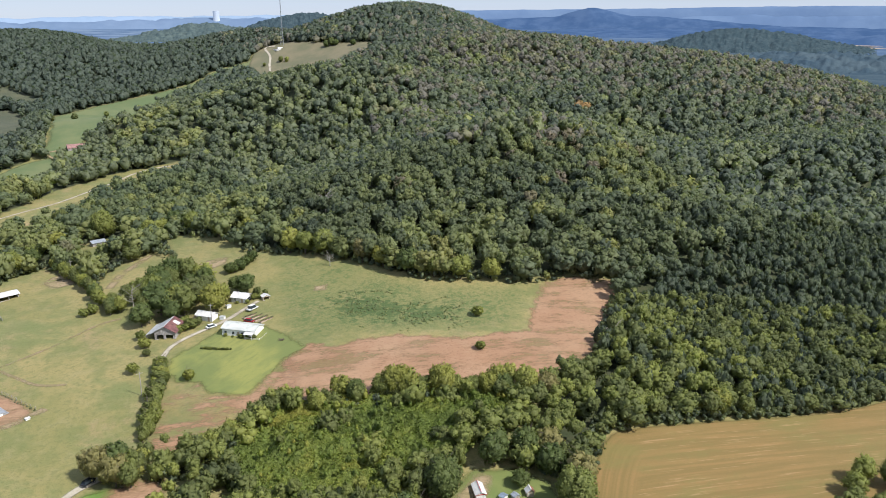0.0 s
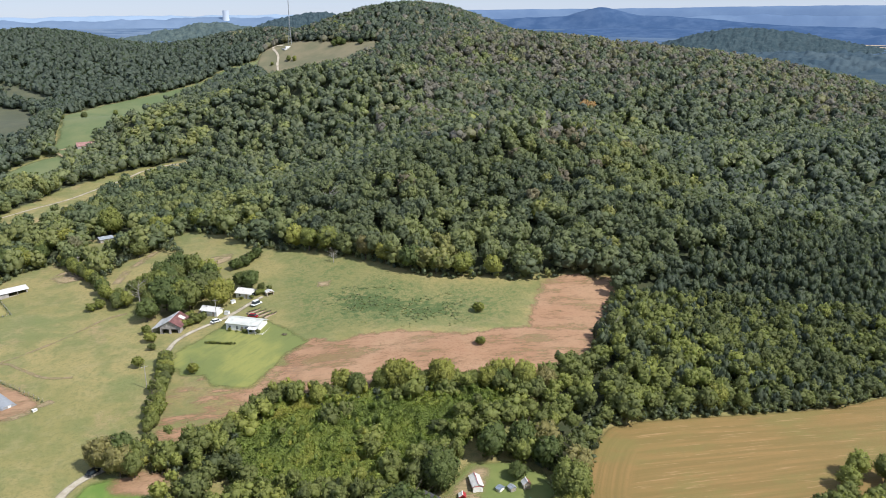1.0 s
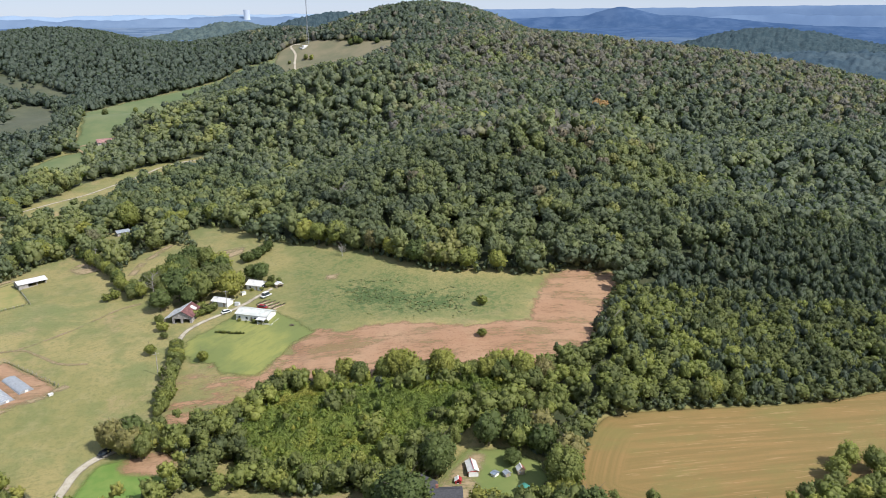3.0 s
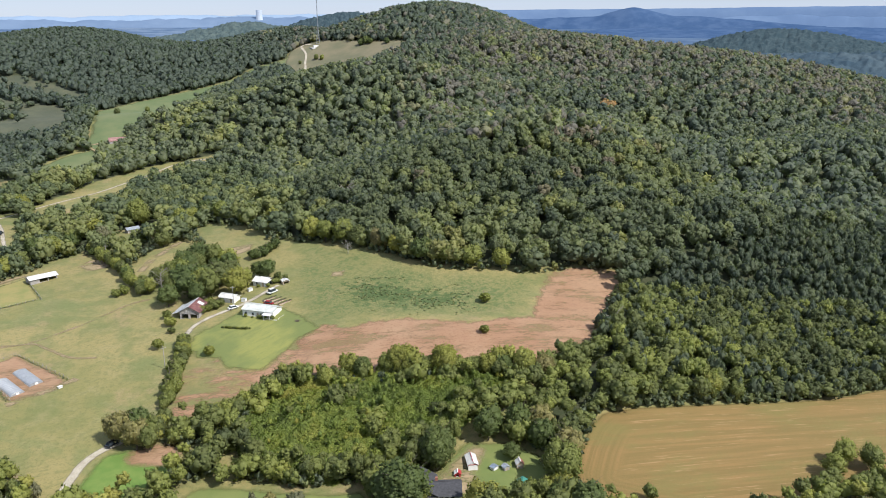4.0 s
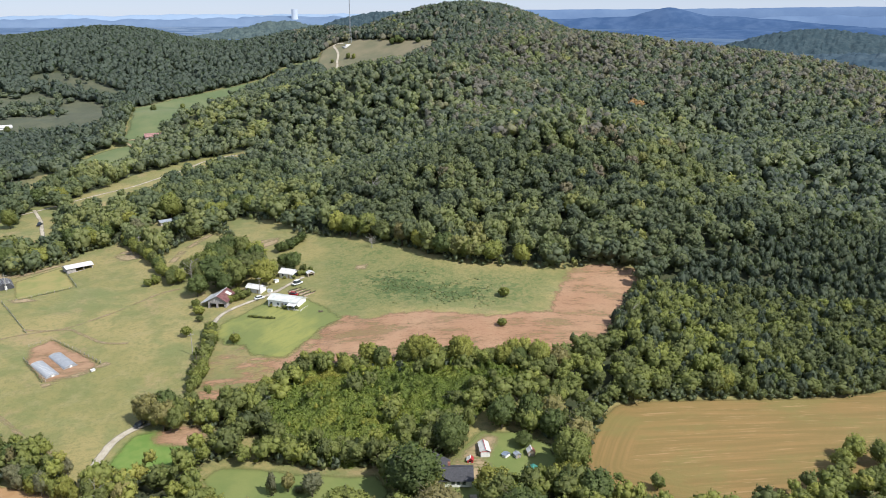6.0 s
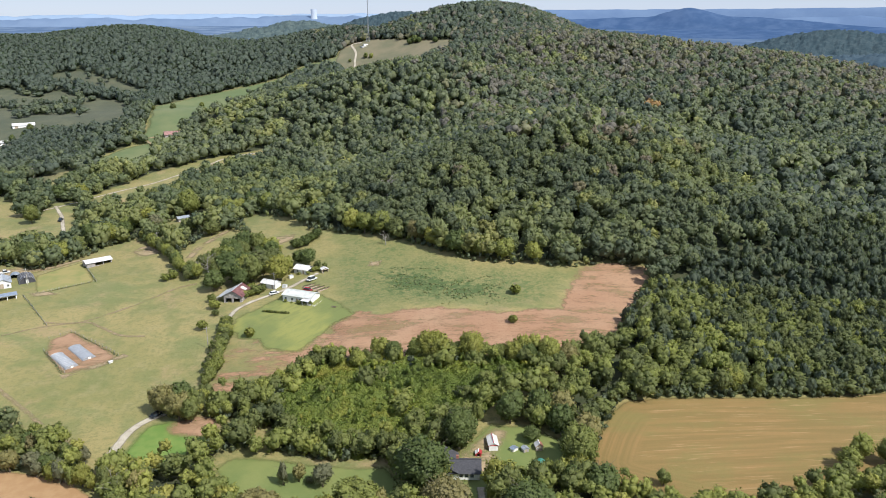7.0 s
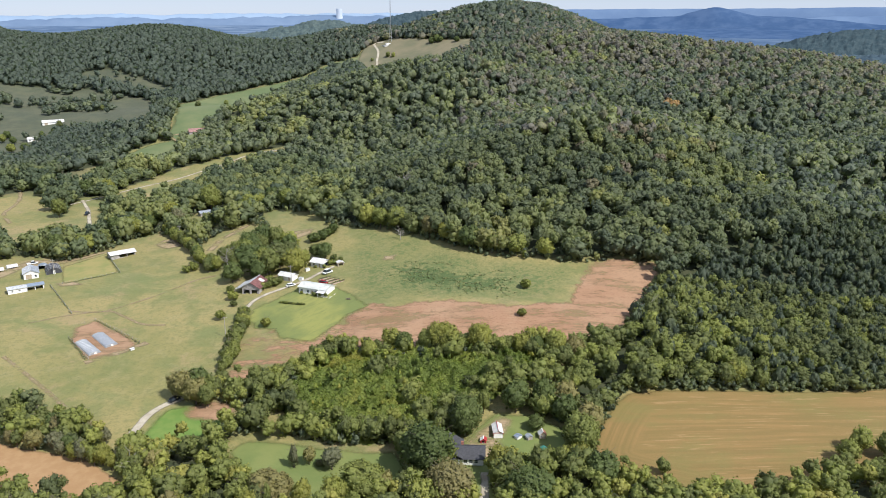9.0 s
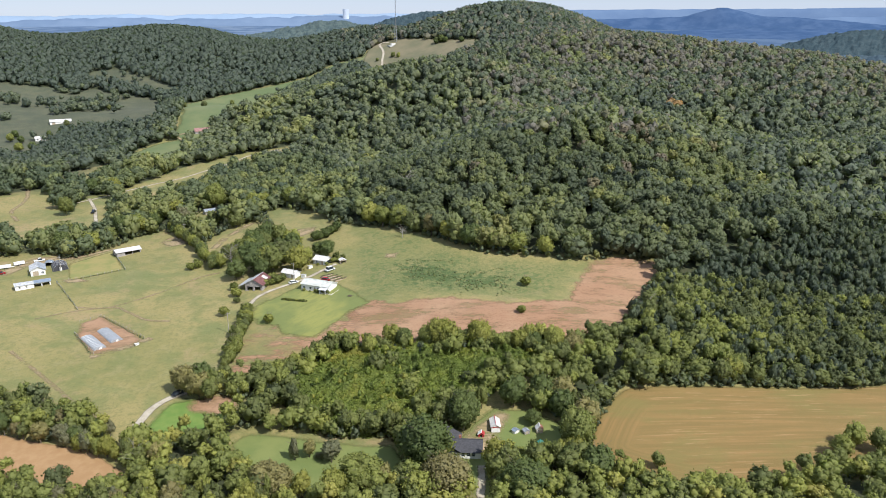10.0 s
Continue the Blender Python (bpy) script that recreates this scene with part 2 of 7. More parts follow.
def foliage(name, stops, gloss=0.3):
    m = Mat(name, 0.58)
    info = m.t.nodes.new("ShaderNodeObjectInfo")
    col = m.ramp(m.attr("tone"), stops)
    col2 = m.ramp(m.math("MULTIPLY_ADD", info.outputs["Random"], 0.60, 0.14), stops)
    col = m.mix(m.attr("grouped"), col2, col)
    lum = m.step(m.island(), 0.0, 1.0, 0.87, 1.13)
    cl = m.t.nodes.new("ShaderNodeCombineColor")
    for s in cl.inputs:
        m.put(s, lum)
    col = m.mix(1.0, col, cl.outputs[0], "MULTIPLY")
    # dark specks paint the shaded gaps between leaves into the colour
    speck = m.noise(1.9, 3.0, 0.7)
    col = m.mix(m.step(speck, 0.45, 0.66, 0.0, 0.38), col, m.mix(1.0, col, (0.42, 0.50, 0.44), "MULTIPLY"))
    m.color(col).bump(m.noise(2.0, 4.0, 0.7), 0.5, 0.35)
    m.b.inputs["Specular IOR Level"].default_value = gloss
    tr = m.t.nodes.new("ShaderNodeBsdfTranslucent")
    m.t.links.new(m.b.inputs["Normal"].links[0].from_socket, tr.inputs["Normal"])
    m.put(tr.inputs["Color"], m.mix(1.0, col, (1.0, 1.12, 0.6), "MULTIPLY"))
    ms = m.t.nodes.new("ShaderNodeMixShader")
    ms.inputs[0].default_value = 0.50
    m.t.links.new(m.b.outputs[0], ms.inputs[1])
    m.t.links.new(tr.outputs[0], ms.inputs[2])
    m.t.links.new(ms.outputs[0], m.t.nodes["Material Output"].inputs[0])
    return m.m


# extra blue in these hill greens stands in for air haze
FOLIAGE_STOPS = [(0.0, (0.116, 0.146, 0.112)), (0.25, (0.170, 0.202, 0.126)), (0.5, (0.233, 0.260, 0.139)),
                 (0.7, (0.309, 0.334, 0.136)), (0.82, (0.372, 0.372, 0.136)), (0.90, (0.237, 0.222, 0.179)),
                 (0.96, (0.253, 0.235, 0.198)), (1.0, (0.448, 0.280, 0.119))]
VALLEY_STOPS = [(0.0, (0.130, 0.154, 0.068)), (0.25, (0.207, 0.229, 0.079)), (0.5, (0.275, 0.301, 0.088)), (0.7, (0.372, 0.381, 0.101)),
                (0.82, (0.446, 0.409, 0.114)), (0.90, (0.341, 0.284, 0.130)), (1.0, (0.341, 0.284, 0.152))]
MAT_LEAF = foliage("haze_tinted_leaves", FOLIAGE_STOPS, 0.45)
MAT_LEAF_VALLEY = foliage("valley_tree_leaves", VALLEY_STOPS)
MAT_LEAF_SLOPE = foliage("slope_tree_leaves", [(0.0, (0.103, 0.130, 0.089)), (0.25, (0.150, 0.179, 0.104)), (0.5, (0.201, 0.229, 0.111)), (0.7, (0.268, 0.290, 0.115)), (0.82, (0.335, 0.330, 0.119)), (0.90, (0.254, 0.218, 0.152)), (1.0, (0.268, 0.226, 0.172))])
MAT_LEAF_BELT = foliage("belt_tree_leaves", [(0.0, (0.108, 0.142, 0.090)), (0.25, (0.152, 0.188, 0.108)), (0.5, (0.205, 0.240, 0.118)), (0.7, (0.270, 0.295, 0.122)), (1.0, (0.350, 0.350, 0.125))])
MAT_LEAF_TAN = foliage("early_autumn_leaves", [(0.0, (0.27, 0.235, 0.115)), (0.5, (0.34, 0.30, 0.125)), (1.0, (0.38, 0.345, 0.13))])
MAT_LEAF_SCRUB = foliage("scrub_leaves", [(0.0, (0.190, 0.240, 0.070)), (0.35, (0.250, 0.310, 0.078)), (0.6, (0.335, 0.375, 0.088)), (0.82, (0.450, 0.415, 0.100)), (1.0, (0.47, 0.40, 0.11))])
MAT_LEAF_YELLOW = foliage("yellow_green_leaves", [(0.0, (0.30, 0.31, 0.075)), (0.5, (0.35, 0.345, 0.085)), (1.0, (0.39, 0.37, 0.095))])
MAT_LEAF_DARK = foliage("dark_green_leaves", [(0.0, (0.125, 0.165, 0.058)), (0.5, (0.160, 0.200, 0.066)), (1.0, (0.195, 0.228, 0.074))])
MAT_LEAF_GREY = foliage("grey_green_leaves", [(0.0, (0.215, 0.225, 0.130)), (0.5, (0.245, 0.245, 0.140)), (1.0, (0.28, 0.255, 0.150))])
MAT_BARK = plain("bark", (0.13, 0.105, 0.08), 0.95, bump=0.5, scale=3)
MAT_DEAD = plain("dead_wood", (0.34, 0.31, 0.27), 0.9)
MAT_WHITE = plain("white_siding", (0.78, 0.77, 0.74), 0.6, vary=0.06)


def sheet_metal(name, c):
    """Old painted sheet roofing: streaks of dirt and single paler and darker sheets."""
    m = Mat(name, 0.6)
    streak, stain, spot = m.noise(1.3, 3.0, 0.6, stretch=((1.0, 0.25, 1.0), 38)), m.noise(0.35, 4.0, 0.65), m.noise(4.0, 3.0)
    col = m.mix(m.step(stain, 0.40, 0.65), c, tuple(v * 0.80 for v in c))
    col = m.mix(m.step(streak, 0.52, 0.70, 0.0, 0.55), col, (c[0] * 0.66, c[1] * 0.62, c[2] * 0.56))
    m.color(m.mix(m.step(spot, 0.58, 0.74, 0.0, 0.3), col, (0.30, 0.22, 0.16))).bump(streak, 0.2, 0.02)
    return m.m


MAT_METAL_LIGHT = sheet_metal("pale_metal_roof", (0.66, 0.65, 0.63))
MAT_METAL_GREEN = sheet_metal("pale_green_grey_roof", (0.56, 0.575, 0.54))
MAT_METAL_PALE = plain("weathered_galvanised_roof", (0.58, 0.59, 0.60), 0.5, 0.3, vary=0.2)
MAT_EARTH = plain("garden_earth", (0.20, 0.135, 0.085), 0.95, vary=0.3, bump=0.5)
MAT_METAL_GREY = plain("grey_metal_roof", (0.42, 0.45, 0.49), 0.45, 0.4, vary=0.2)
MAT_METAL_BLUE = plain("blue_grey_metal_roof", (0.26, 0.31, 0.38), 0.45, 0.3, vary=0.15)
MAT_RUST = plain("rusty_red_roof", (0.19, 0.085, 0.08), 0.75, 0.1, vary=0.35, scale=0.6)
MAT_RUST_PALE = plain("faded_red_roof", (0.34, 0.19, 0.17), 0.7, 0.1, vary=0.3, scale=0.5)
MAT_BOARD = plain("weathered_boards", (0.36, 0.335, 0.315), 0.9, vary=0.3, scale=1.5, bump=0.4)
MAT_DARK = plain("dark_interior", (0.03, 0.028, 0.026), 0.9)
MAT_GLASS = plain("window_glass", (0.035, 0.045, 0.055), 0.08, vary=0.1)
MAT_SHINGLE = plain("dark_shingles", (0.060, 0.060, 0.068), 0.9, vary=0.25, scale=2.0, bump=0.5)
MAT_RED = plain("barn_red_paint", (0.38, 0.035, 0.04), 0.55, vary=0.15)
MAT_WOOD = plain("pale_timber", (0.42, 0.34, 0.25), 0.8, vary=0.2)
MAT_POLE = plain("utility_pole_wood", (0.36, 0.33, 0.29), 0.9, vary=0.2)
MAT_STEEL = plain("galvanised_steel", (0.50, 0.51, 0.52), 0.45, 0.7)
MAT_CONCRETE = plain("concrete", (0.50, 0.49, 0.47), 0.9)
MAT_FILM = plain("greenhouse_film", (0.30, 0.315, 0.335), 0.45, vary=0.16)
MAT_BLACK = plain("rubber", (0.02, 0.02, 0.02), 0.8)
MAT_CARRED = plain("red_car_paint", (0.35, 0.02, 0.025), 0.25, 0.2, vary=0.03)
MAT_CARDARK = plain("dark_car_paint", (0.03, 0.035, 0.045), 0.25, 0.3, vary=0.03)
MAT_CARWHITE = plain("white_car_paint", (0.75, 0.75, 0.74), 0.25, vary=0.03)
MAT_TEAL = plain("teal_canvas", (0.05, 0.22, 0.17), 0.8)
MAT_BRICK = plain("red_brick", (0.30, 0.13, 0.09), 0.9)


def hazed_material(name, c1, c2, glow, scale):
    """Far land with the haze of miles of air painted into its colour and glow."""
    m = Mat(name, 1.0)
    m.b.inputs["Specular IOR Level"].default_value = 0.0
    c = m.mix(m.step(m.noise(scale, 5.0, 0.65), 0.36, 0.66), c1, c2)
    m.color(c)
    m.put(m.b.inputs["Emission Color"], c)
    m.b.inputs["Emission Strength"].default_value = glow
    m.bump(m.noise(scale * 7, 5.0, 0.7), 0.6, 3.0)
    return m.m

# ---- mesh helpers ----
def mesh_ob(name, verts, faces, material, smooth=False, attrs=None, normals=None):
    """One mesh object from arrays; attrs: point attributes."""
    me = bpy.data.meshes.new(name)
    verts, faces = np.asarray(verts, np.float32), np.asarray(faces, np.int32)
    n = faces.shape[1]
    me.vertices.add(len(verts))
    me.vertices.foreach_set("co", verts.ravel())
    me.loops.add(faces.size)
    me.loops.foreach_set("vertex_index", faces.ravel())
    me.polygons.add(len(faces))
    me.polygons.foreach_set("loop_start", np.arange(0, faces.size, n, dtype=np.int32))
    me.polygons.foreach_set("use_smooth", np.broadcast_to(smooth, len(faces)).astype(bool))
    for key, val in (attrs or {}).items():
        a = me.attributes.new(key, "FLOAT", "POINT")
        a.data.foreach_set("value", np.asarray(val, np.float32))
    if normals is not None:
        a = me.attributes.new("custom_normal", "FLOAT_VECTOR", "POINT")
        a.data.foreach_set("vector", np.asarray(normals, np.float32).ravel())
    me.materials.append(material)
    me.update(calc_edges=True)
    return new(name, me)


def grid_faces(nx, ny):
    i = np.arange(nx * ny).reshape(ny, nx)
    return np.stack([i[:-1, :-1], i[:-1, 1:], i[1:, 1:], i[1:, :-1]], -1).reshape(-1, 4)


def stretch_axis(lo, hi, fine, out_lo, out_hi, grow=1.12):
    """Even steps between lo and hi, growing outwards from there."""
    mid = list(np.arange(lo, hi + fine, fine))
    s, a = fine, mid[-1]
    while a < out_hi:
        s *= grow
        a += s
        mid.append(a)
    s, a, low = fine, lo, []
    while a > out_lo:
        s *= grow
        a -= s
        low.append(a)
    return np.array(low[::-1] + mid)


# ---- plan: open land, as outlines in metres ----
PASTURE = [(-150, 240), (-112, 262), (-86, 246), (-56, 226), (-44, 213), (-36, 215), (-26, 218), (-8, 236), (-2, 232), (12, 231), (25, 241), (37, 248), (55, 237),
           (75, 230), (96, 225), (118, 222), (133, 224), (150, 237), (174, 264), (188, 282), (172, 289), (156, 290), (134, 299),
           (115, 310), (100, 326), (87, 346), (75, 361), (61, 372), (51, 384), (37, 368), (14, 374), (-10, 374), (-19, 388),
           (-32, 419), (-46, 435), (-58, 431), (-71, 414), (-89, 401), (-116, 420), (-150, 405), (-200, 390), (-220, 280)]
BARE_SOIL = [(48, 281), (54, 281), (62, 275), (74, 275), (86, 272), (97, 265), (107, 259), (122, 258), (134, 257), (144, 272), (159, 290), (172, 290),
             (190, 283), (176, 262), (150, 235), (133, 221), (118, 219), (96, 222), (75, 227), (55, 234), (43, 244), (36, 247), (38, 262), (42, 273)]
WEST_SOIL = [(-7, 242), (-2, 261), (4, 270), (12, 274), (18, 261), (26, 257), (31, 261), (35, 268), (40, 272), (44, 276), (44, 262), (42, 250), (37, 245), (25, 238), (12, 228), (-2, 230)]
LAWN = [(1, 288), (6, 299), (16, 306), (28, 315), (41, 306), (49, 289), (51, 281), (40, 273), (32, 264), (26, 257), (14, 265), (12, 274), (5, 278)]
WEEDS = [(70, 317), (85, 313), (100, 294), (116, 286), (107, 276), (89, 285), (71, 296)]
EAST_FIELD = [(46, 286), (48, 330), (60, 372), (75, 361), (88, 346), (100, 326), (116, 310), (134, 299), (156, 290), (146, 276), (134, 260), (108, 262), (88, 275), (60, 280)]
BACK_FIELD = [(13, 441), (23, 439), (38, 419), (48, 384), (46, 367), (37, 352), (25, 360), (17, 388)]
BACK_STRIP = [(-22, 391), (-14, 410), (-3, 423), (6, 420), (14, 404), (18, 385), (16, 371), (-12, 371)]
YARD = [(74, 187), (80, 191), (92, 186), (98, 178), (97, 170), (88, 163), (76, 163), (70, 160), (68, 156), (66, 142), (62, 142), (62, 156), (56, 165), (60, 177), (66, 179)]
SIDE_LAWN = [(-6, 194), (-1, 198), (10, 194), (20, 188), (35, 182), (43, 180), (45, 172), (42, 163), (36, 167), (25, 165), (18, 161), (8, 164), (0, 177)]
HAY_FIELD = [(101, 158), (105, 168), (113, 178), (121, 186), (128, 190), (140, 189), (159, 185), (189, 179), (211, 176), (250, 177), (330, 182),
             (345, 150), (260, 140), (195, 139), (178, 137), (158, 137), (138, 136), (129, 138), (113, 148)]
TILLED = [(-120, 238), (-78, 217), (-67, 210), (-50, 201), (-43, 193), (-35, 182), (-39, 178), (-56, 182), (-73, 190), (-125, 212)]
GREEN_CORNER = [(-33, 210), (-26, 225), (-8, 223), (-4, 218), (-8, 211), (-17, 199), (-27, 202)]
CLAY_CORNER = [(-20, 222), (-14, 226), (-5, 223), (-4, 217), (-9, 213), (-18, 217)]
TRACK_FIELD = [(-90, 560), (-80, 580), (-47, 645), (-16, 677), (10, 686), (48, 680), (49, 666), (34, 655), (2, 640), (-20, 610), (-34, 580), (-50, 545), (-62, 522), (-74, 524)]
MID_FIELD = [(-102, 705), (-83, 736), (-71, 744), (-56, 746), (-52, 725), (-55, 690), (-66, 668), (-90, 664)]
SADDLE = [(-66, 757), (-59, 779), (-56, 815), (-60, 900), (-62, 945), (-48, 956), (-17, 978), (17, 994), (52, 1007), (82, 1018), (99, 1028), (119, 1046), (140, 1051), (160, 1050), (172, 1068), (190, 1080), (212, 1074), (238, 1042),
          (268, 1004), (292, 982), (300, 955), (270, 935), (240, 915), (190, 930), (172, 960), (160, 1012), (150, 1030), (128, 1036), (105, 1014), (83, 996), (62, 982), (42, 960), (30, 880), (14, 800), (-14, 792), (-25, 778), (-32, 764), (-34, 748), (-52, 738)]
FAR_FIELD = [(-330, 1030), (-289, 1055), (-245, 1052), (-206, 1040), (-175, 1035), (-140, 1010), (-112, 985), (-86, 960), (-80, 918), (-78, 850), (-86, 797), (-112, 800), (-140, 806), (-156, 812), (-172, 806), (-172, 770), (-176, 738), (-205, 720), (-240, 722), (-252, 790), (-330, 800)]
HIGH_MEADOW = [(-190, 1105), (-160, 1102), (-140, 1082), (-110, 1052), (-76, 1016), (-84, 988), (-118, 1022), (-150, 1052), (-185, 1075)]
FAR_PADDOCK = [(-240, 775), (-187, 768), (-175, 740), (-177, 700), (-205, 690), (-260, 700)]
LANE = [(-109, 556), (-95, 556), (-84, 500), (-80, 440), (-93, 438), (-103, 505)]
CABIN_YARD = [(-36, 434), (-24, 430), (-8, 448), (-2, 462), (-10, 474), (-28, 470)]
TRACK_VERGE = [(-43, 202), (-43, 216), (-34, 224), (-27, 216), (-31, 201)]
GLADE = [(-140, 618), (-134, 645), (-112, 672), (-103, 660), (-101, 630), (-118, 598)]
LEFT_FIELD = [(-180, 552), (-160, 580), (-144, 588), (-136, 556), (-112, 500), (-103, 520), (-97, 492), (-102, 455), (-120, 438), (-150, 470)]
CLAY_PAD = [(-69, 295), (-68, 307), (-62, 311), (-52, 296), (-42, 282), (-45, 276), (-59, 273)]
BRIGHT_LOT = [(-90, 394), (-70, 408), (-61, 374), (-85, 366)]
OPEN_LAND = [PASTURE, BACK_FIELD, BACK_STRIP, YARD, SIDE_LAWN, HAY_FIELD, TILLED, GREEN_CORNER, TRACK_FIELD, MID_FIELD, SADDLE,
             FAR_FIELD, HIGH_MEADOW, FAR_PADDOCK, GLADE, TRACK_VERGE, LANE, CABIN_YARD, LEFT_FIELD]

CLOUD_DIMMED_MEADOWS = [(-420, 560), (-135, 575), (-112, 640), (-100, 760), (-62, 830), (-62, 946), (150, 1064), (180, 1100), (60, 1150), (-420, 1250)]  # left valley meadows, their grass colour darkened for cloud shade


def patches(x, y, size, seed):
    """Smooth value noise in 0..1 over the plan."""
    r = np.random.default_rng(seed)
    g = r.uniform(0, 1, (64, 64))
    u, v = (np.asarray(x) / size) % 63, (np.asarray(y) / size) % 63
    i, j = u.astype(int), v.astype(int)
    a, b = u - i, v - j
    a, b = a * a * (3 - 2 * a), b * b * (3 - 2 * b)
    return (g[j, i] * (1 - a) + g[j, i + 1] * a) * (1 - b) + (g[j + 1, i] * (1 - a) + g[j + 1, i + 1] * a) * b


def open_land(x, y):
    d = np.full(np.shape(x), -1e9)
    for poly in OPEN_LAND:
        d = np.maximum(d, inside(poly, x, y))
    return d


THICKET = [(14, 232), (26, 241), (39, 245), (56, 238), (76, 228), (97, 223), (110, 218), (104, 207), (92, 206), (82, 199), (70, 195), (60, 189), (48, 187), (36, 186), (20, 196), (12, 212)]

# ---- ground ----
gx = stretch_axis(-240, 360, 4.0, -4300, 4500, 1.06)
gy = stretch_axis(90, 460, 4.0, -1500, 4900, 1.036)
GX, GY = np.meshgrid(gx, gy)
GX, GY = GX.ravel(), GY.ravel()
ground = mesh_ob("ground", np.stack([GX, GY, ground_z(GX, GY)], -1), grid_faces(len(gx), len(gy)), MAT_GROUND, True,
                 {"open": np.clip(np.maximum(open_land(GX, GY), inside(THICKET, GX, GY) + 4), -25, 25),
                  "rough": np.clip(inside(CLOUD_DIMMED_MEADOWS, GX, GY) / 25, 0, 1), "tufts": np.clip(inside(EAST_FIELD, GX, GY) / 8, 0, 1), "weeds": np.clip(inside(WEEDS, GX, GY), -25, 25)})
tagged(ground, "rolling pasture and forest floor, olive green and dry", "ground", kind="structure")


def patch(name, poly, material, label, lift=0.05, cell=2.0):
    """A sheet on the ground inside an outline, with the distance to its edge."""
    p = np.array(poly, float)
    x = np.arange(p[:, 0].min() - 4, p[:, 0].max() + 4 + cell, cell)
    y = np.arange(p[:, 1].min() - 4, p[:, 1].max() + 4 + cell, cell)
    X, Y = (a.ravel() for a in np.meshgrid(x, y))
    d = inside(poly, X, Y)
    f = grid_faces(len(x), len(y))
    f = f[(d[f] > -4.5).any(axis=1)]
    used, inv = np.unique(f, return_inverse=True)
    ob = mesh_ob(name, np.stack([X, Y, ground_z(X, Y) + lift], -1)[used], inv.reshape(f.shape), material, True, {"edge": d[used]})
    return tagged(ob, label, "field", kind="structure")


def ribbon(name, line, width, material, label, lift=0.16):
    """A track along a line on the ground."""
    pts = [Vector((*p, 0)) for p in line]
    fine = []
    for i in range(len(pts) - 1):
        p0, p1, p2, p3 = pts[max(i - 1, 0)], pts[i], pts[i + 1], pts[min(i + 2, len(pts) - 1)]
        n = max(2, int((p2 - p1).length / 1.5))
        for k in range(n):
            t = k / n
            fine.append(0.5 * (2 * p1 + (p2 - p0) * t + (2 * p0 - 5 * p1 + 4 * p2 - p3) * t * t + (3 * p1 - p0 - 3 * p2 + p3) * t ** 3))
    fine.append(pts[-1])
    rows = np.array([(*p, 0) for p in [(q.x, q.y) for q in fine]])
    tang = np.gradient(rows[:, :2], axis=0)
    tang /= np.linalg.norm(tang, axis=1)[:, None] + 1e-9
    side = np.stack([tang[:, 1], -tang[:, 0]], -1)
    across = np.array([-1.0, -0.5, 0.0, 0.5, 1.0]) * (width / 2 + 0.5)
    V = rows[:, None, :2] + side[:, None, :] * across[None, :, None]
    V = V.reshape(-1, 2)
    z = ground_z(V[:, 0], V[:, 1]) + lift
    d = np.tile(width / 2 - np.abs(across), len(rows))
    ob = mesh_ob(name, np.column_stack([V, z]), grid_faces(5, len(rows)), material, True, {"edge": d})
    return tagged(ob, label, "track", kind="structure")


patch("bare_soil", BARE_SOIL, MAT_SOIL, "strip of bare red clay soil around the field")
patch("bare_soil", WEST_SOIL, MAT_SOIL_GRASSY, "bare clay with grass coming through beside the hedgerow", 0.06)
patch("lawn", LAWN, MAT_LAWN, "mown bright green lawn before the white house", 0.08)
patch("thicket_floor", THICKET, MAT_SCRUB_FLOOR, "green undergrowth floor of the thicket", 0.06)
patch("hay_field", HAY_FIELD, MAT_STUBBLE, "cut hay field with dry golden brown stubble rows")
patch("tilled_field", TILLED, MAT_TILLED, "tilled field of orange brown soil behind trees")
patch("clay_pad", CLAY_PAD, MAT_PAD, "graded red clay pad under the greenhouses")
patch("lawn", BRIGHT_LOT, MAT_MOWN, "bright mown grass lot beside the long barn")
patch("meadow", SADDLE, MAT_MEADOW, "narrow green hay meadow in the saddle", 0.9, 5.0)
patch("meadow", [(158, 1030), (172, 1070), (190, 1082), (212, 1076), (240, 1042), (270, 1004), (294, 980), (302, 955), (270, 930), (240, 910), (190, 925), (172, 955)], MAT_DRY, "dry olive meadow round the radio mast", 1.5, 5.0)
patch("meadow", MID_FIELD, MAT_MEADOW, "sloping green meadow below the red barn", 0.4, 4.0)
patch("lawn", SIDE_LAWN, MAT_SIDE_LAWN, "shaded green lawn among trees")
patch("lawn", YARD, MAT_SIDE_LAWN, "back yard grass around the dark-roofed house")
patch("worn_yard", [(65, 171), (67, 179), (74, 184), (80, 189), (84, 187), (79, 180), (76, 174), (71, 170)], MAT_WORN, "trodden tan earth in the back yard", 0.1)
patch("lawn", GREEN_CORNER, MAT_LUSH, "lush green grass corner beside the gravel track")
patch("bare_soil", CLAY_CORNER, MAT_PAD, "bare red clay bank under the trees", 0.2)
ribbon("gravel_track", [(-36, 198), (-37, 208), (-35, 216), (-32, 223), (-27, 228), (-20, 232), (-13, 242)], 2.6, MAT_GRAVEL, "pale gravel farm track through pasture", 0.26)
ribbon("gravel_track", [(0, 297), (4, 306), (10, 312), (22, 317.5), (29, 321), (37, 327), (43, 331)], 2.0, MAT_GRAVEL, "pale gravel track to the farm house", 0.26)
ribbon("gravel_track", [(-112, 540), (-95, 558), (-81, 575), (-66, 591), (-48, 608), (-28, 636), (-10, 659), (6, 679), (24, 684), (46, 677)], 1.9, MAT_GRAVEL, "pale dirt track across the sloping field")
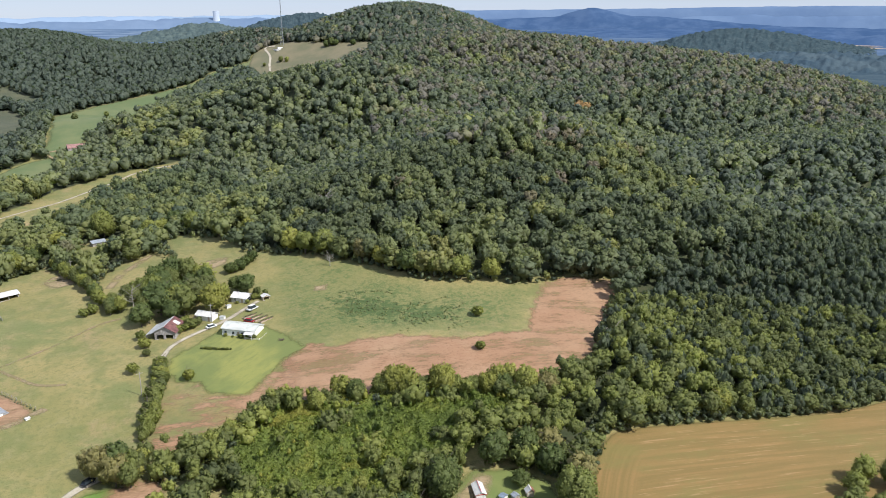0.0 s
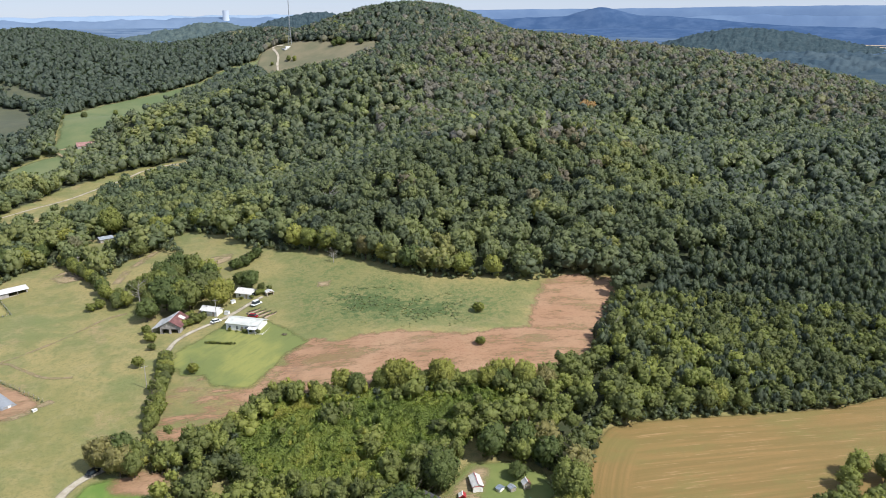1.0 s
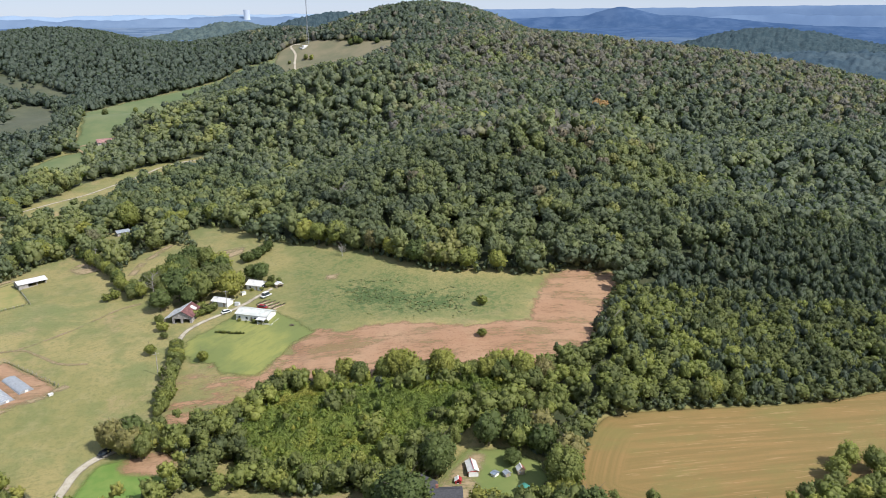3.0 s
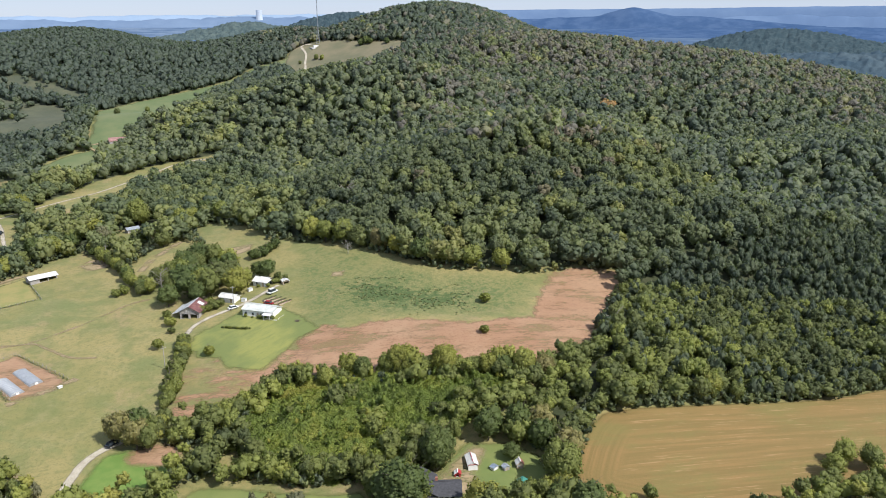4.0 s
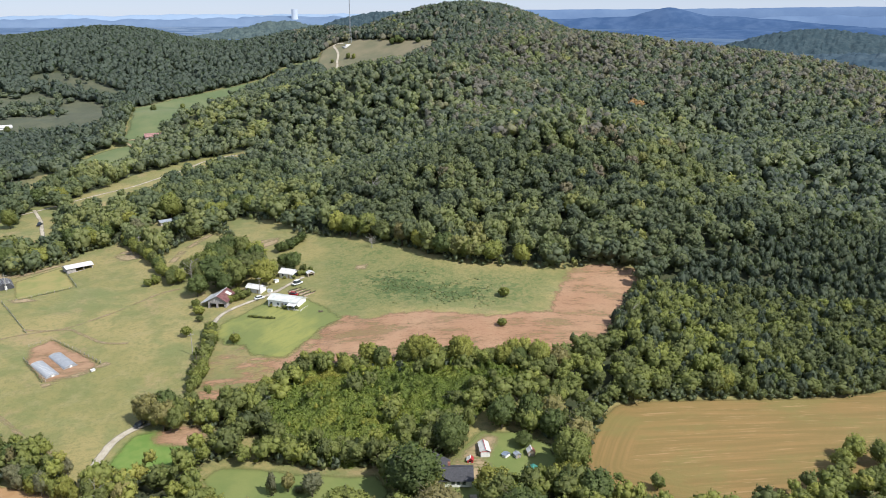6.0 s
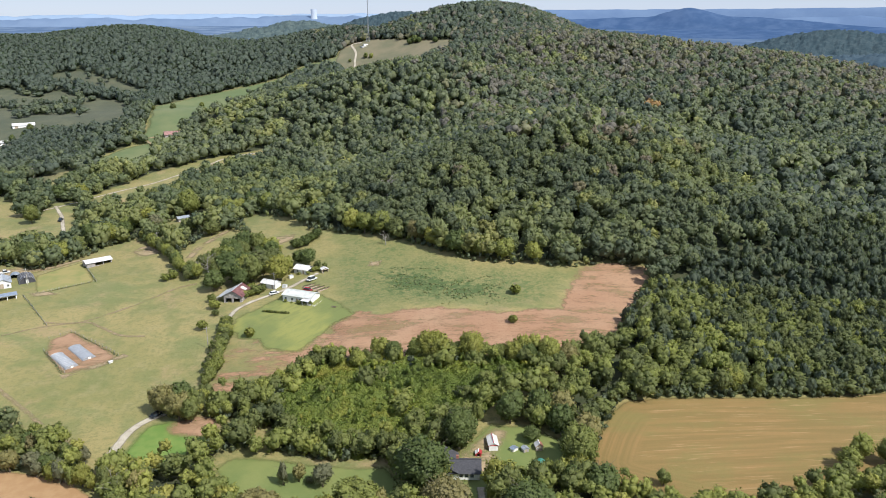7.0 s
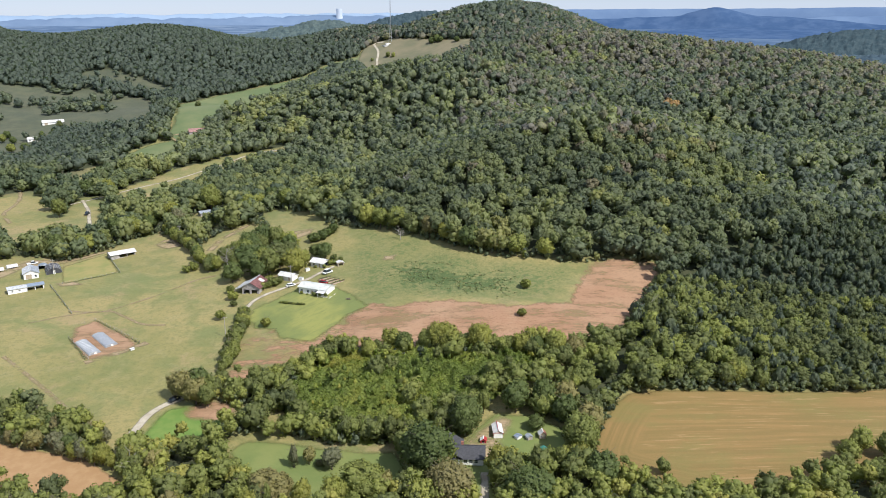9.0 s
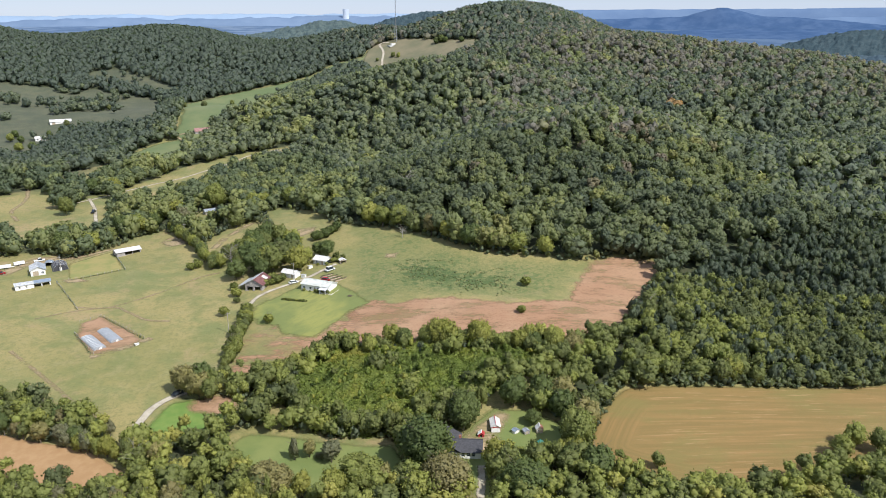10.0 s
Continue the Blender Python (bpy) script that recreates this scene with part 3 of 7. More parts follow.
ribbon("gravel_track", [(-54, 741), (-59, 756), (-43, 756), (-32, 753)], 2.0, MAT_WORN, "pale dirt track to the red barn", 1.3)
ribbon("gravel_track", [(172, 979), (179, 1003), (182, 1020), (187, 1039), (188, 1055), (187, 1072), (192, 1077), (200, 1070)], 3.0, MAT_GRAVEL, "pale dirt track up to the radio mast", 2.0)
ribbon("gravel_track", [(-106, 552), (-100, 530), (-96, 514), (-92, 490), (-88, 470)], 2.0, MAT_GRAVEL, "white gravel lane between trees")
ribbon("gravel_track", [(62, 140), (63, 148), (66, 157), (67.5, 163)], 2.2, MAT_GRAVEL, "worn gravel drive to the house", 0.26)
patch("worn_lot", [(-124, 386), (-116, 404), (-108, 412), (-94, 405), (-90, 400), (-104, 398), (-112, 394), (-118, 384)], MAT_WORN, "bare tan earth behind the farm sheds", 0.1)
patch("worn_lot", [(-90, 401), (-92, 405), (-84, 408), (-72, 415), (-70, 412), (-82, 404)], MAT_WORN, "strip of bare tan earth along the tree belt", 0.1, 1.0)
patch("worn_spot", [(-46, 413), (-39, 425), (-32, 417), (-31, 404), (-39, 403)], MAT_WORN, "bare reddish patch at the pasture corner", 0.1)
patch("worn_spot", [(20, 386), (30, 391), (39, 389), (36, 381), (22, 377)], MAT_WORN, "bare reddish patch in the back field", 0.1)
patch("worn_spot", [(-88, 368), (-80, 367), (-76, 362), (-85, 363)], MAT_WORN, "bare earth at the fence corner", 0.12, 1.0)
patch("worn_spot", [(68, 331), (73, 330), (71, 327), (67, 328)], MAT_WORN, "small bare clay spot in the field", 0.12, 1.0)
ribbon("worn_path", [(-16, 386), (-10, 402), (-1, 414), (4, 422)], 4.0, MAT_WORN, "trodden tan strip along the hedge", 0.12)
ribbon("gravel_track", [(-155, 594), (-149, 566), (-148, 545), (-149, 524), (-139, 496)], 2.4, MAT_WORN, "pale footworn path across pasture", 0.2)

ribbon("worn_path", [(-90, 318), (-75, 322), (-58, 321), (-51, 313), (-42, 301), (-32, 296)], 0.8, MAT_WORN, "worn tan cattle path across pasture", 0.1)
ribbon("worn_path", [(-92, 285), (-79, 265), (-67, 246), (-59, 233), (-50, 222)], 0.9, MAT_WORN, "worn tan vehicle track across pasture", 0.1)
ribbon("worn_path", [(-75, 327), (-60, 322), (-40, 332), (-22, 345), (-12, 347)], 0.9, MAT_WORN, "faint worn path through pasture", 0.1)
ribbon("worn_path", [(-60, 270), (-46, 276), (-38, 281)], 3.0, MAT_WORN, "worn clay track beside the greenhouses", 0.1)

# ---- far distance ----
# air haze is put into these blue colours and their faint emission
MAT_PLAIN = hazed_material("far_plain", (0.060, 0.095, 0.160), (0.125, 0.165, 0.225), 0.45, 0.007)
MAT_FAR_WOODS = hazed_material("far_wooded_plain", (0.054, 0.086, 0.145), (0.082, 0.118, 0.178), 0.42, 0.008)
MAT_VALLEY = hazed_material("far_wooded_valley", (0.038, 0.060, 0.080), (0.062, 0.086, 0.102), 0.26, 0.010)
MAT_RIDGE = hazed_material("far_ridge", (0.082, 0.124, 0.205), (0.100, 0.146, 0.228), 0.50, 0.004)
MAT_RIDGE_PALE = hazed_material("pale_far_ridge", (0.180, 0.240, 0.325), (0.196, 0.256, 0.345), 0.45, 0.002)
MAT_RIDGE_NEAR = hazed_material("blue_forest_ridge", (0.036, 0.068, 0.138), (0.056, 0.092, 0.168), 0.36, 0.012)
MAT_KNOLL = hazed_material("hazy_forest_hill", (0.032, 0.050, 0.060), (0.050, 0.070, 0.078), 0.36, 0.06)
MAT_KNOLL_PALE = hazed_material("pale_hazy_forest_hill", (0.052, 0.074, 0.078), (0.082, 0.106, 0.100), 0.32, 0.05)
MAT_RIDGE_LEFT = hazed_material("hazy_blue_hills", (0.098, 0.140, 0.212), (0.118, 0.162, 0.236), 0.50, 0.004)
MAT_FAR_CLAY = hazed_material("far_clay_field", (0.36, 0.27, 0.20), (0.42, 0.32, 0.24), 0.15, 0.01)
MAT_FAR_WATER = hazed_material("far_water", (0.42, 0.50, 0.58), (0.48, 0.55, 0.62), 0.3, 0.01)


def ridge(name, az0, az1, dist, depth, crest, material, label, rough=6.0, seed=1, wooded=0):
    """A range of far hills from one bearing to another. crest: heights of its top at even steps; wooded: height of the tree crowns that cover it."""
    nu, nv = (420, 48) if wooded else (220, 14)
    u, v = np.meshgrid(np.linspace(0, 1, nu), np.linspace(-1, 1, nv))
    az = np.radians(az0 + (az1 - az0) * u)
    r = dist + v * depth
    X, Y = r * np.sin(az), r * np.cos(az)
    top = np.interp(u, np.linspace(0, 1, len(crest)), crest)
    top = np.apply_along_axis(lambda row: np.convolve(np.pad(row, 8, mode="edge"), np.hanning(19)[1:-1] / np.hanning(19).sum(), "valid"), 1, top)
    wob = np.array([noise.fractal(Vector((a * 9 + seed * 7.3, b * 1.5, 0)), 1.0, 2.0, 6) for a, b in zip(u.ravel() * (az1 - az0) / 12, v.ravel())]).reshape(u.shape)
    base = ground_z(X, Y) - 4
    Z = base + np.maximum(0, top + rough * wob - base) * np.cos(v * math.pi / 2) ** 1.2
    if wooded:
        Z = Z + wooded * (patches(X + 5000, Y + 5000, 15, seed) - 0.5) + 0.6 * wooded * (patches(X + 5000, Y + 5000, 7, seed + 40) - 0.5)
    ob = mesh_ob(name, np.stack([X.ravel(), Y.ravel(), Z.ravel()], -1), grid_faces(nu, nv), material, True)
    return tagged(ob, label, "hills", kind="structure")


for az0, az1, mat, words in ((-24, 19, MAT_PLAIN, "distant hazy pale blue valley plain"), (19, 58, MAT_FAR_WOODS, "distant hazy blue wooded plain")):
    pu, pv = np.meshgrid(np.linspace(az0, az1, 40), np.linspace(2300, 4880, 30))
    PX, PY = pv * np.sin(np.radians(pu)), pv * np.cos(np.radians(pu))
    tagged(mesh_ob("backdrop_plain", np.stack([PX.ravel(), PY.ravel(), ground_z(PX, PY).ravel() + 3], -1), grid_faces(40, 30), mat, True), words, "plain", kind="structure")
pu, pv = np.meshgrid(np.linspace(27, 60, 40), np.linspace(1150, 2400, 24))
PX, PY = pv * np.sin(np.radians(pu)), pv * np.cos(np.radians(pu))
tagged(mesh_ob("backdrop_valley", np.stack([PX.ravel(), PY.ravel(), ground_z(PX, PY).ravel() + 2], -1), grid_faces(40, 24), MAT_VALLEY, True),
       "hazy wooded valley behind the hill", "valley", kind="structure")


def far_patch(name, cx, cy, rx, ry, turn, material, label, lift):
    """A flat far field or water with a wavering outline."""
    a = np.linspace(0, 2 * math.pi, 40, endpoint=False)
    k = 1 + 0.12 * np.sin(3 * a + 1) + 0.07 * np.sin(7 * a)
    u, v = rx * k * np.cos(a), ry * k * np.sin(a)
    c, s_ = math.cos(radians(turn)), math.sin(radians(turn))
    x, y = cx + u * c - v * s_, cy + u * s_ + v * c
    V = np.vstack([[[cx, cy, gz(cx, cy) + lift]], np.stack([x, y, ground_z(x, y) + lift], -1)])
    f = np.array([(0, i + 1, (i + 1) % 40 + 1) for i in range(40)])
    return tagged(mesh_ob(name, V, f, material, True), label, "field", kind="structure")


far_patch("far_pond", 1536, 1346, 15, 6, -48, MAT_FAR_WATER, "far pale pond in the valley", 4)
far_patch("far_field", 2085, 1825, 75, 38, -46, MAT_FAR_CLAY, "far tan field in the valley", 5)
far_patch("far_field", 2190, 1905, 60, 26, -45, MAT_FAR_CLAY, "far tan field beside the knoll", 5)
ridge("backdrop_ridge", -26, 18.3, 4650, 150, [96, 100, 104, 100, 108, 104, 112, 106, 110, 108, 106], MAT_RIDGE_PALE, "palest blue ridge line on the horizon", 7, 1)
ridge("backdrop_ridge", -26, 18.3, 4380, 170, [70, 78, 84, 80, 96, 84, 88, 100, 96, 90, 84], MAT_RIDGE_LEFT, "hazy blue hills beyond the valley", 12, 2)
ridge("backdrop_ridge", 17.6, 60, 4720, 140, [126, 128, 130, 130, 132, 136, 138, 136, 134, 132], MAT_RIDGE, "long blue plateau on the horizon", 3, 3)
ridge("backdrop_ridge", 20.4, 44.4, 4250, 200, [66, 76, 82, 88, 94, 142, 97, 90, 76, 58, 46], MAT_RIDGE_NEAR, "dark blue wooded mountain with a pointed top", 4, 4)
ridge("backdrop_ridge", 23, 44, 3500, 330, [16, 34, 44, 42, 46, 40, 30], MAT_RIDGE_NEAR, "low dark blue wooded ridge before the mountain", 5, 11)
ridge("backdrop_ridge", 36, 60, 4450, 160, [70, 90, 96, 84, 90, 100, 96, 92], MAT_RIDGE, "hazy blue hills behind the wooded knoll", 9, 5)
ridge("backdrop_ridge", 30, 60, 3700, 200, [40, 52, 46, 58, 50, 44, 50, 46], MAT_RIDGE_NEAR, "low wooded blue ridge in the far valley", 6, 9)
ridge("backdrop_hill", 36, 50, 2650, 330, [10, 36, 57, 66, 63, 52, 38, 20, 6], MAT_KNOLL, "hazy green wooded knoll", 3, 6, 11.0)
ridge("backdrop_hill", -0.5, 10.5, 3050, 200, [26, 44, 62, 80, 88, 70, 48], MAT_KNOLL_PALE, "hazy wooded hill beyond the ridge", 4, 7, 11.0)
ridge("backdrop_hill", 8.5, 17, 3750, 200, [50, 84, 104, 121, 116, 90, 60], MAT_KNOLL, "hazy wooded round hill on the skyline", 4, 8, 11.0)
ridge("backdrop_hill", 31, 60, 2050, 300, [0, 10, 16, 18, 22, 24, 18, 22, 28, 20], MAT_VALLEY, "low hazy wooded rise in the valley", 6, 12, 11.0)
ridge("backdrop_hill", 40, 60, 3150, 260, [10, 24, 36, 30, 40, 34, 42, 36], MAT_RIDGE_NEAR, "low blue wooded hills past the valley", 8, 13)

# ---- trees ----
def ico(sub):
    bm = bmesh.new()
    bmesh.ops.create_icosphere(bm, subdivisions=sub, radius=1.0)
    v = np.array([p.co[:] for p in bm.verts])
    f = np.array([[q.index for q in face.verts] for face in bm.faces])
    bm.free()
    return v, f


ICO = {s: ico(s) for s in (1, 2)}
OCTA = np.array([(1, 0, 0), (0, 1, 0), (-1, 0, 0), (0, -1, 0), (0, 0, 1), (0, 0, -1)], float)
OCTA_F = np.array([(0, 1, 4), (1, 2, 4), (2, 3, 4), (3, 0, 4), (1, 0, 5), (2, 1, 5), (3, 2, 5), (0, 3, 5)])


def crown_arrays(rng, lumps, leaves, leaf, core=(2, 1), taper=0.0, loose=0.65, heart=0.74, rag=0.15, sprays=0, tuft=(0.07, 0.17)):
    """A crown of radius about 1 and height 2, standing on z = 0: rounded boughs of foliage of uneven size with leaf clumps all over them.
    sprays: small tufts of twigs on each bough. Returns places, triangles and the directions in which the foliage faces."""
    cs, rs = [np.array([rng.uniform(-0.1, 0.1), rng.uniform(-0.1, 0.1), -0.10])], [heart]
    turn = rng.uniform(0, 6.28)
    for k in range(lumps):
        a = turn + k * 2.4 + rng.uniform(-0.5, 0.5)
        h = -0.45 + 1.3 * (k + rng.uniform(0.1, 0.9)) / max(1, lumps)
        w = math.sqrt(max(0.04, 1 - min(1, h * h))) * rng.uniform(0.40, 0.62)
        cs.append(np.array([math.cos(a) * w, math.sin(a) * w, h * 0.70]))
        rs.append(rng.uniform(0.26, 0.46) * (1.0 - 0.20 * h))
    cs, rs = np.array(cs), np.array(rs)
    V, N, Fc, n = [], [], [], 0
    for k, (c, r) in enumerate(zip(cs, rs)):
        iv, jf = ICO[core[0] if k == 0 else core[1]]
        q = iv * (r * ((0.80 if sprays else 0.90) + rng.uniform(-rag, rag, (len(iv), 1)))) + c
        V.append(q)
        N.append(iv + 0.8 * q + rng.normal(size=iv.shape) * 0.42)
        Fc.append(jf + n)
        n += len(q)
    w = rs ** 2 / np.sum(rs ** 2)
    if sprays:
        m = sprays * len(rs)
        at = rng.choice(len(rs), m, p=w)
        d = rng.normal(size=(m, 3))
        d[:, 2] += 0.4
        d /= np.linalg.norm(d, axis=1)[:, None]
        hub = cs[at] + d * (rs[at] * rng.uniform(0.82, 1.12, m))[:, None]
        size = rng.uniform(*tuft, m)[:, None, None]
        q = hub[:, None] + OCTA[None] * size * rng.uniform(0.45, 1.7, (m, 6, 1))
        V.append(q.reshape(-1, 3))
        N.append((OCTA[None] + 0.7 * d[:, None] + 0.5 * hub[:, None] + rng.normal(size=(m, 6, 3)) * 0.5).reshape(-1, 3))
        Fc.append((OCTA_F[None] + (np.arange(m) * 6)[:, None, None] + n).reshape(-1, 3))
        n += m * 6
    which = rng.choice(len(rs), leaves, p=w)
    d = rng.normal(size=(leaves, 3))
    d[:, 2] += 0.35
    d /= np.linalg.norm(d, axis=1)[:, None]
    pos = cs[which] + d * (rs[which] * rng.uniform(0.88, 1.17, leaves))[:, None]
    nrm = d + rng.normal(size=(leaves, 3)) * loose
    nrm /= np.linalg.norm(nrm, axis=1)[:, None]
    a = np.cross(nrm, rng.normal(size=(leaves, 3)))
    a /= np.linalg.norm(a, axis=1)[:, None]
    b = np.cross(nrm, a)
    s = leaf * rng.uniform(0.6, 1.4, (leaves, 1))
    q = np.stack([pos + a * s, pos - a * s * 0.5 + b * s * 0.87, pos - a * s * 0.5 - b * s * 0.87], 1).reshape(-1, 3)
    V.append(q)
    N.append(np.repeat(d + 0.8 * pos + rng.normal(size=(leaves, 3)) * 0.55, 3, axis=0))
    Fc.append(np.arange(leaves)[:, None] * 3 + n + [0, 1, 2])
    V, N, Fc = np.concatenate(V), np.concatenate(N), np.concatenate(Fc)
    lean = rng.uniform(-0.12, 0.12, 2)
    V[:, :2] = V[:, :2] * rng.uniform(0.86, 1.12, 2) + lean * V[:, 2:]
    V[:, 2] -= V[:, 2].min()
    V[:, 2] /= V[:, 2].max() / 2.0
    V[:, :2] *= (1 - taper * V[:, 2:] / 2.0)
    N /= np.linalg.norm(N, axis=1)[:, None]
    return V, Fc, N


rng = np.random.default_rng(11)
LOD_EDGE = [crown_arrays(rng, 8, 180, 0.092, (1, 1), loose=0.8, sprays=3) for k in range(12)]
LOD_NEAR = [crown_arrays(rng, 9, 190, 0.076, (1, 1), loose=0.9, sprays=6, tuft=(0.05, 0.12)) for k in range(12)]
LOD_BELT = [crown_arrays(rng, 9, 130, 0.10, (1, 1), loose=0.9, sprays=2, tuft=(0.07, 0.15)) for k in range(12)]
LOD_YOUNG = [crown_arrays(rng, 3, 84, 0.14, (1, 1), taper=0.45, loose=0.8) for k in range(12)]
LOD_MID = [crown_arrays(rng, 3, 38, 0.18, (1, 1)) for k in range(14)]
LOD_FAR = [crown_arrays(rng, 1, 14, 0.26, (1, 1)) for k in range(10)]
LOD_SHRUB = [crown_arrays(rng, 1, 50, 0.18, (1, 1), loose=1.3, heart=0.55) for k in range(8)]


def scatter(spacing, x0, x1, y0, y1, seed):
    """Jittered points over a rectangle."""
    r = np.random.default_rng(seed)
    X, Y = np.meshgrid(np.arange(x0, x1, spacing), np.arange(y0, y1, spacing * 0.9))
    X = X + (np.arange(X.shape[0]) % 2)[:, None] * spacing / 2
    X, Y = X.ravel(), Y.ravel()
    return X + r.uniform(-0.55, 0.55, X.shape) * spacing, Y + r.uniform(-0.55, 0.55, Y.shape) * spacing


def stand(name, lods, x, y, radius, height, tone, label, category="trees", seed=5, leaf=None, flat=None, calm=0.0):
    """Many trees as one mesh; tone: the hue of each."""
    r = np.random.default_rng(seed)
    V, Fc, T, N, n = [], [], [], [], 0
    z = ground_z(x, y)
    spin = r.uniform(0, 6.28, len(x))
    kind = r.integers(0, len(lods), len(x))
    deep = np.minimum(radius * r.uniform(0.8, 1.25, len(x)), height / 2 if flat is None else flat)  # half the crown's height
    for k, (bv, bf, bn) in enumerate(lods):
        s = np.where(kind == k)[0]
        if not len(s):
            continue
        c, sn = np.cos(spin[s])[:, None], np.sin(spin[s])[:, None]
        R = radius[s][:, None]
        q = np.stack([(bv[:, 0] * c - bv[:, 1] * sn) * R + x[s][:, None], (bv[:, 0] * sn + bv[:, 1] * c) * R + y[s][:, None],
                      z[s][:, None] + height[s][:, None] - (2 - bv[:, 2]) * deep[s][:, None]], -1)
        V.append(q.reshape(-1, 3))
        N.append(np.stack([bn[:, 0] * c - bn[:, 1] * sn, bn[:, 0] * sn + bn[:, 1] * c, np.broadcast_to(bn[:, 2], (len(s), len(bn)))], -1).reshape(-1, 3))
        Fc.append((bf[None] + (np.arange(len(s)) * len(bv))[:, None, None] + n).reshape(-1, 3))
        T.append(np.repeat(tone[s], len(bv)))
        n += len(s) * len(bv)
    V, Fc, T, N = np.concatenate(V), np.concatenate(Fc), np.concatenate(T), np.concatenate(N)
    N[:, 2] += calm
    N /= np.linalg.norm(N, axis=1)[:, None]
    ob = mesh_ob(name, V, Fc, leaf or MAT_LEAF, True, {"tone": T, "grouped": np.ones(len(V))}, N)
    return tagged(ob, label, category, kind="stuff")


def in_view(x, y, lo=-20, hi=56):
    """The wedge of land the flight looks over."""
    az = np.degrees(np.arctan2(x - 2, y + 45))
    return (az > lo) & (az < hi)


NEAR_WOODS = [(-130, 232), (-86, 244), (-44, 212), (-20, 205), (0, 214), (20, 222), (40, 238), (96, 222), (130, 218), (150, 234), (178, 264), (200, 262),
              (250, 235), (330, 205), (330, 120), (200, 100), (60, 110), (-60, 130), (-140, 190)]


CLOUD_DIMMED_WOODS = [(-450, 640), (-110, 660), (-60, 830), (-60, 946), (150, 1064), (330, 1250), (330, 1700), (-600, 1700)]  # left valley woods, leaf hues lowered to carry cloud shade


def forest(spacing, seed, area, tones):
    """Places, sizes and hues of the trees of one wood."""
    x, y = scatter(spacing, *area, seed)
    r = np.random.default_rng(seed + 1)
    keep = in_view(x, y) & (open_land(x, y) < -spacing * 0.18)
    x, y = x[keep], y[keep]
    t = tones[0] + tones[1] * (patches(x, y, 45, 3) - 0.5) + tones[2] * (patches(x, y, 13, 4) - 0.5) + r.normal(0, 0.115, len(x))
    # cloud shade over the left valley woods is taken off the hue here
    t = np.minimum(t, 0.68 + 0.25 * (t - 0.68)) - 0.40 * np.clip((inside(CLOUD_DIMMED_WOODS, x, y) + 20) / 60, 0, 1)
    t = t + r.normal(0, 0.10, len(x)) * np.clip((520 - y) / 60, 0, 1)
    t = t - (0.24 if spacing < 6 else 0.0) * np.clip((x - 105) / 25, 0, 1) * np.clip((y - 165) / 15, 0, 1)
    t = t + 0.10 * np.clip((75 - x) / 30, 0, 1) * np.clip((y - 370) / 20, 0, 1) * np.clip((600 - y) / 60, 0, 1) * (1 + r.normal(0, 1.2, len(x)))
    # hill leaf hues grade lighter leftward to imitate the lit slopes
    t = t + (0.08 * np.clip((260 - x) / 180, -0.6, 1) if spacing > 6 else 0.0)
    ridge_line = [(432, 798), (517, 762), (606, 685), (620, 550), (606, 686), (517, 763)]
    brown = 0.12 * np.clip((ground_z(x, y) - 20) / 20, 0, 1) * np.clip((x - 150) / 60, 0, 1) + 0.50 * np.exp(-(inside(ridge_line, x, y) / 85) ** 2) + 0.45 * np.clip((patches(x, y, 90, 8) - 0.35) * 1.6, 0, 1) * np.clip((ground_z(x, y) - 25) / 40, 0, 1) * np.clip((x - 150) / 60, 0, 1)
    t = np.where(r.uniform(0, 1, len(x)) < brown, r.uniform(0.86, 0.96, len(x)), t)
    for gx_, gy_, size, amount in ((394, 575, 22, 0.42), (408, 545, 14, 0.3), (354, 805, 40, 0.28), (385, 770, 30, 0.2), (300, 430, 30, 0.12), (110, 330, 30, 0.15), (-71, 645, 24, 0.45), (-91, 570, 14, 0.5), (30, 778, 26, 0.35),
                                   (50, 705, 18, 0.35), (2, 752, 20, 0.25), (100, 577, 8, 0.4), (54, 412, 9, 0.35), (92, 352, 8, 0.35), (118, 318, 12, 0.3), (265, 373, 26, 0.25), (382, 436, 26, 0.2), (196, 421, 34, 0.12),
                                   (0, 441, 20, 0.15), (-62, 446, 22, 0.2), (-31, 470, 26, 0.2)):  # groves already turning yellow
        t = np.where(t < 0.85, np.minimum(0.83, t + amount * np.exp(-(np.hypot(x - gx_, y - gy_) / size) ** 2)), t)
    t = np.clip(t, 0.02, 0.97)
    t[np.hypot(x - 376, y - 615) < 6.5] = 1.0  # one tree turned orange
    R = spacing * np.clip(r.normal(0.70, 0.19, len(x)), 0.34, 1.2)
    return x, y, R, t, r


near_x, near_y, near_R, near_t, near_rng = forest(5.2, 21, (-160, 340, 116, 262), (0.50, 0.42, 0.38))
in_near = ((inside(NEAR_WOODS, near_x, near_y) > 0) | ((near_x > -60) & (near_x < 150) & (near_y < 252))) & ((near_y > 130) | (near_x > 90))
thick = inside(THICKET, near_x, near_y) > 3.5 + 4 * patches(near_x, near_y, 8, 38)
in_near &= ~(thick & (near_rng.uniform(0, 1, len(near_x)) < 0.96))

def hidden(x, y, h):
    """True behind a crest, as seen from high over the pasture's near end."""
    out = np.zeros(len(x), bool)
    for f in np.linspace(0.35, 0.97, 40):
        out |= ground_z(x * f, y * f + (f - 1) * 20) + 6 > 135 + (ground_z(x, y) + h - 135) * f
    return out


YOUNG = [(140, 232), (150, 238), (188, 288), (260, 304), (400, 350), (560, 330), (420, 150), (128, 185)]


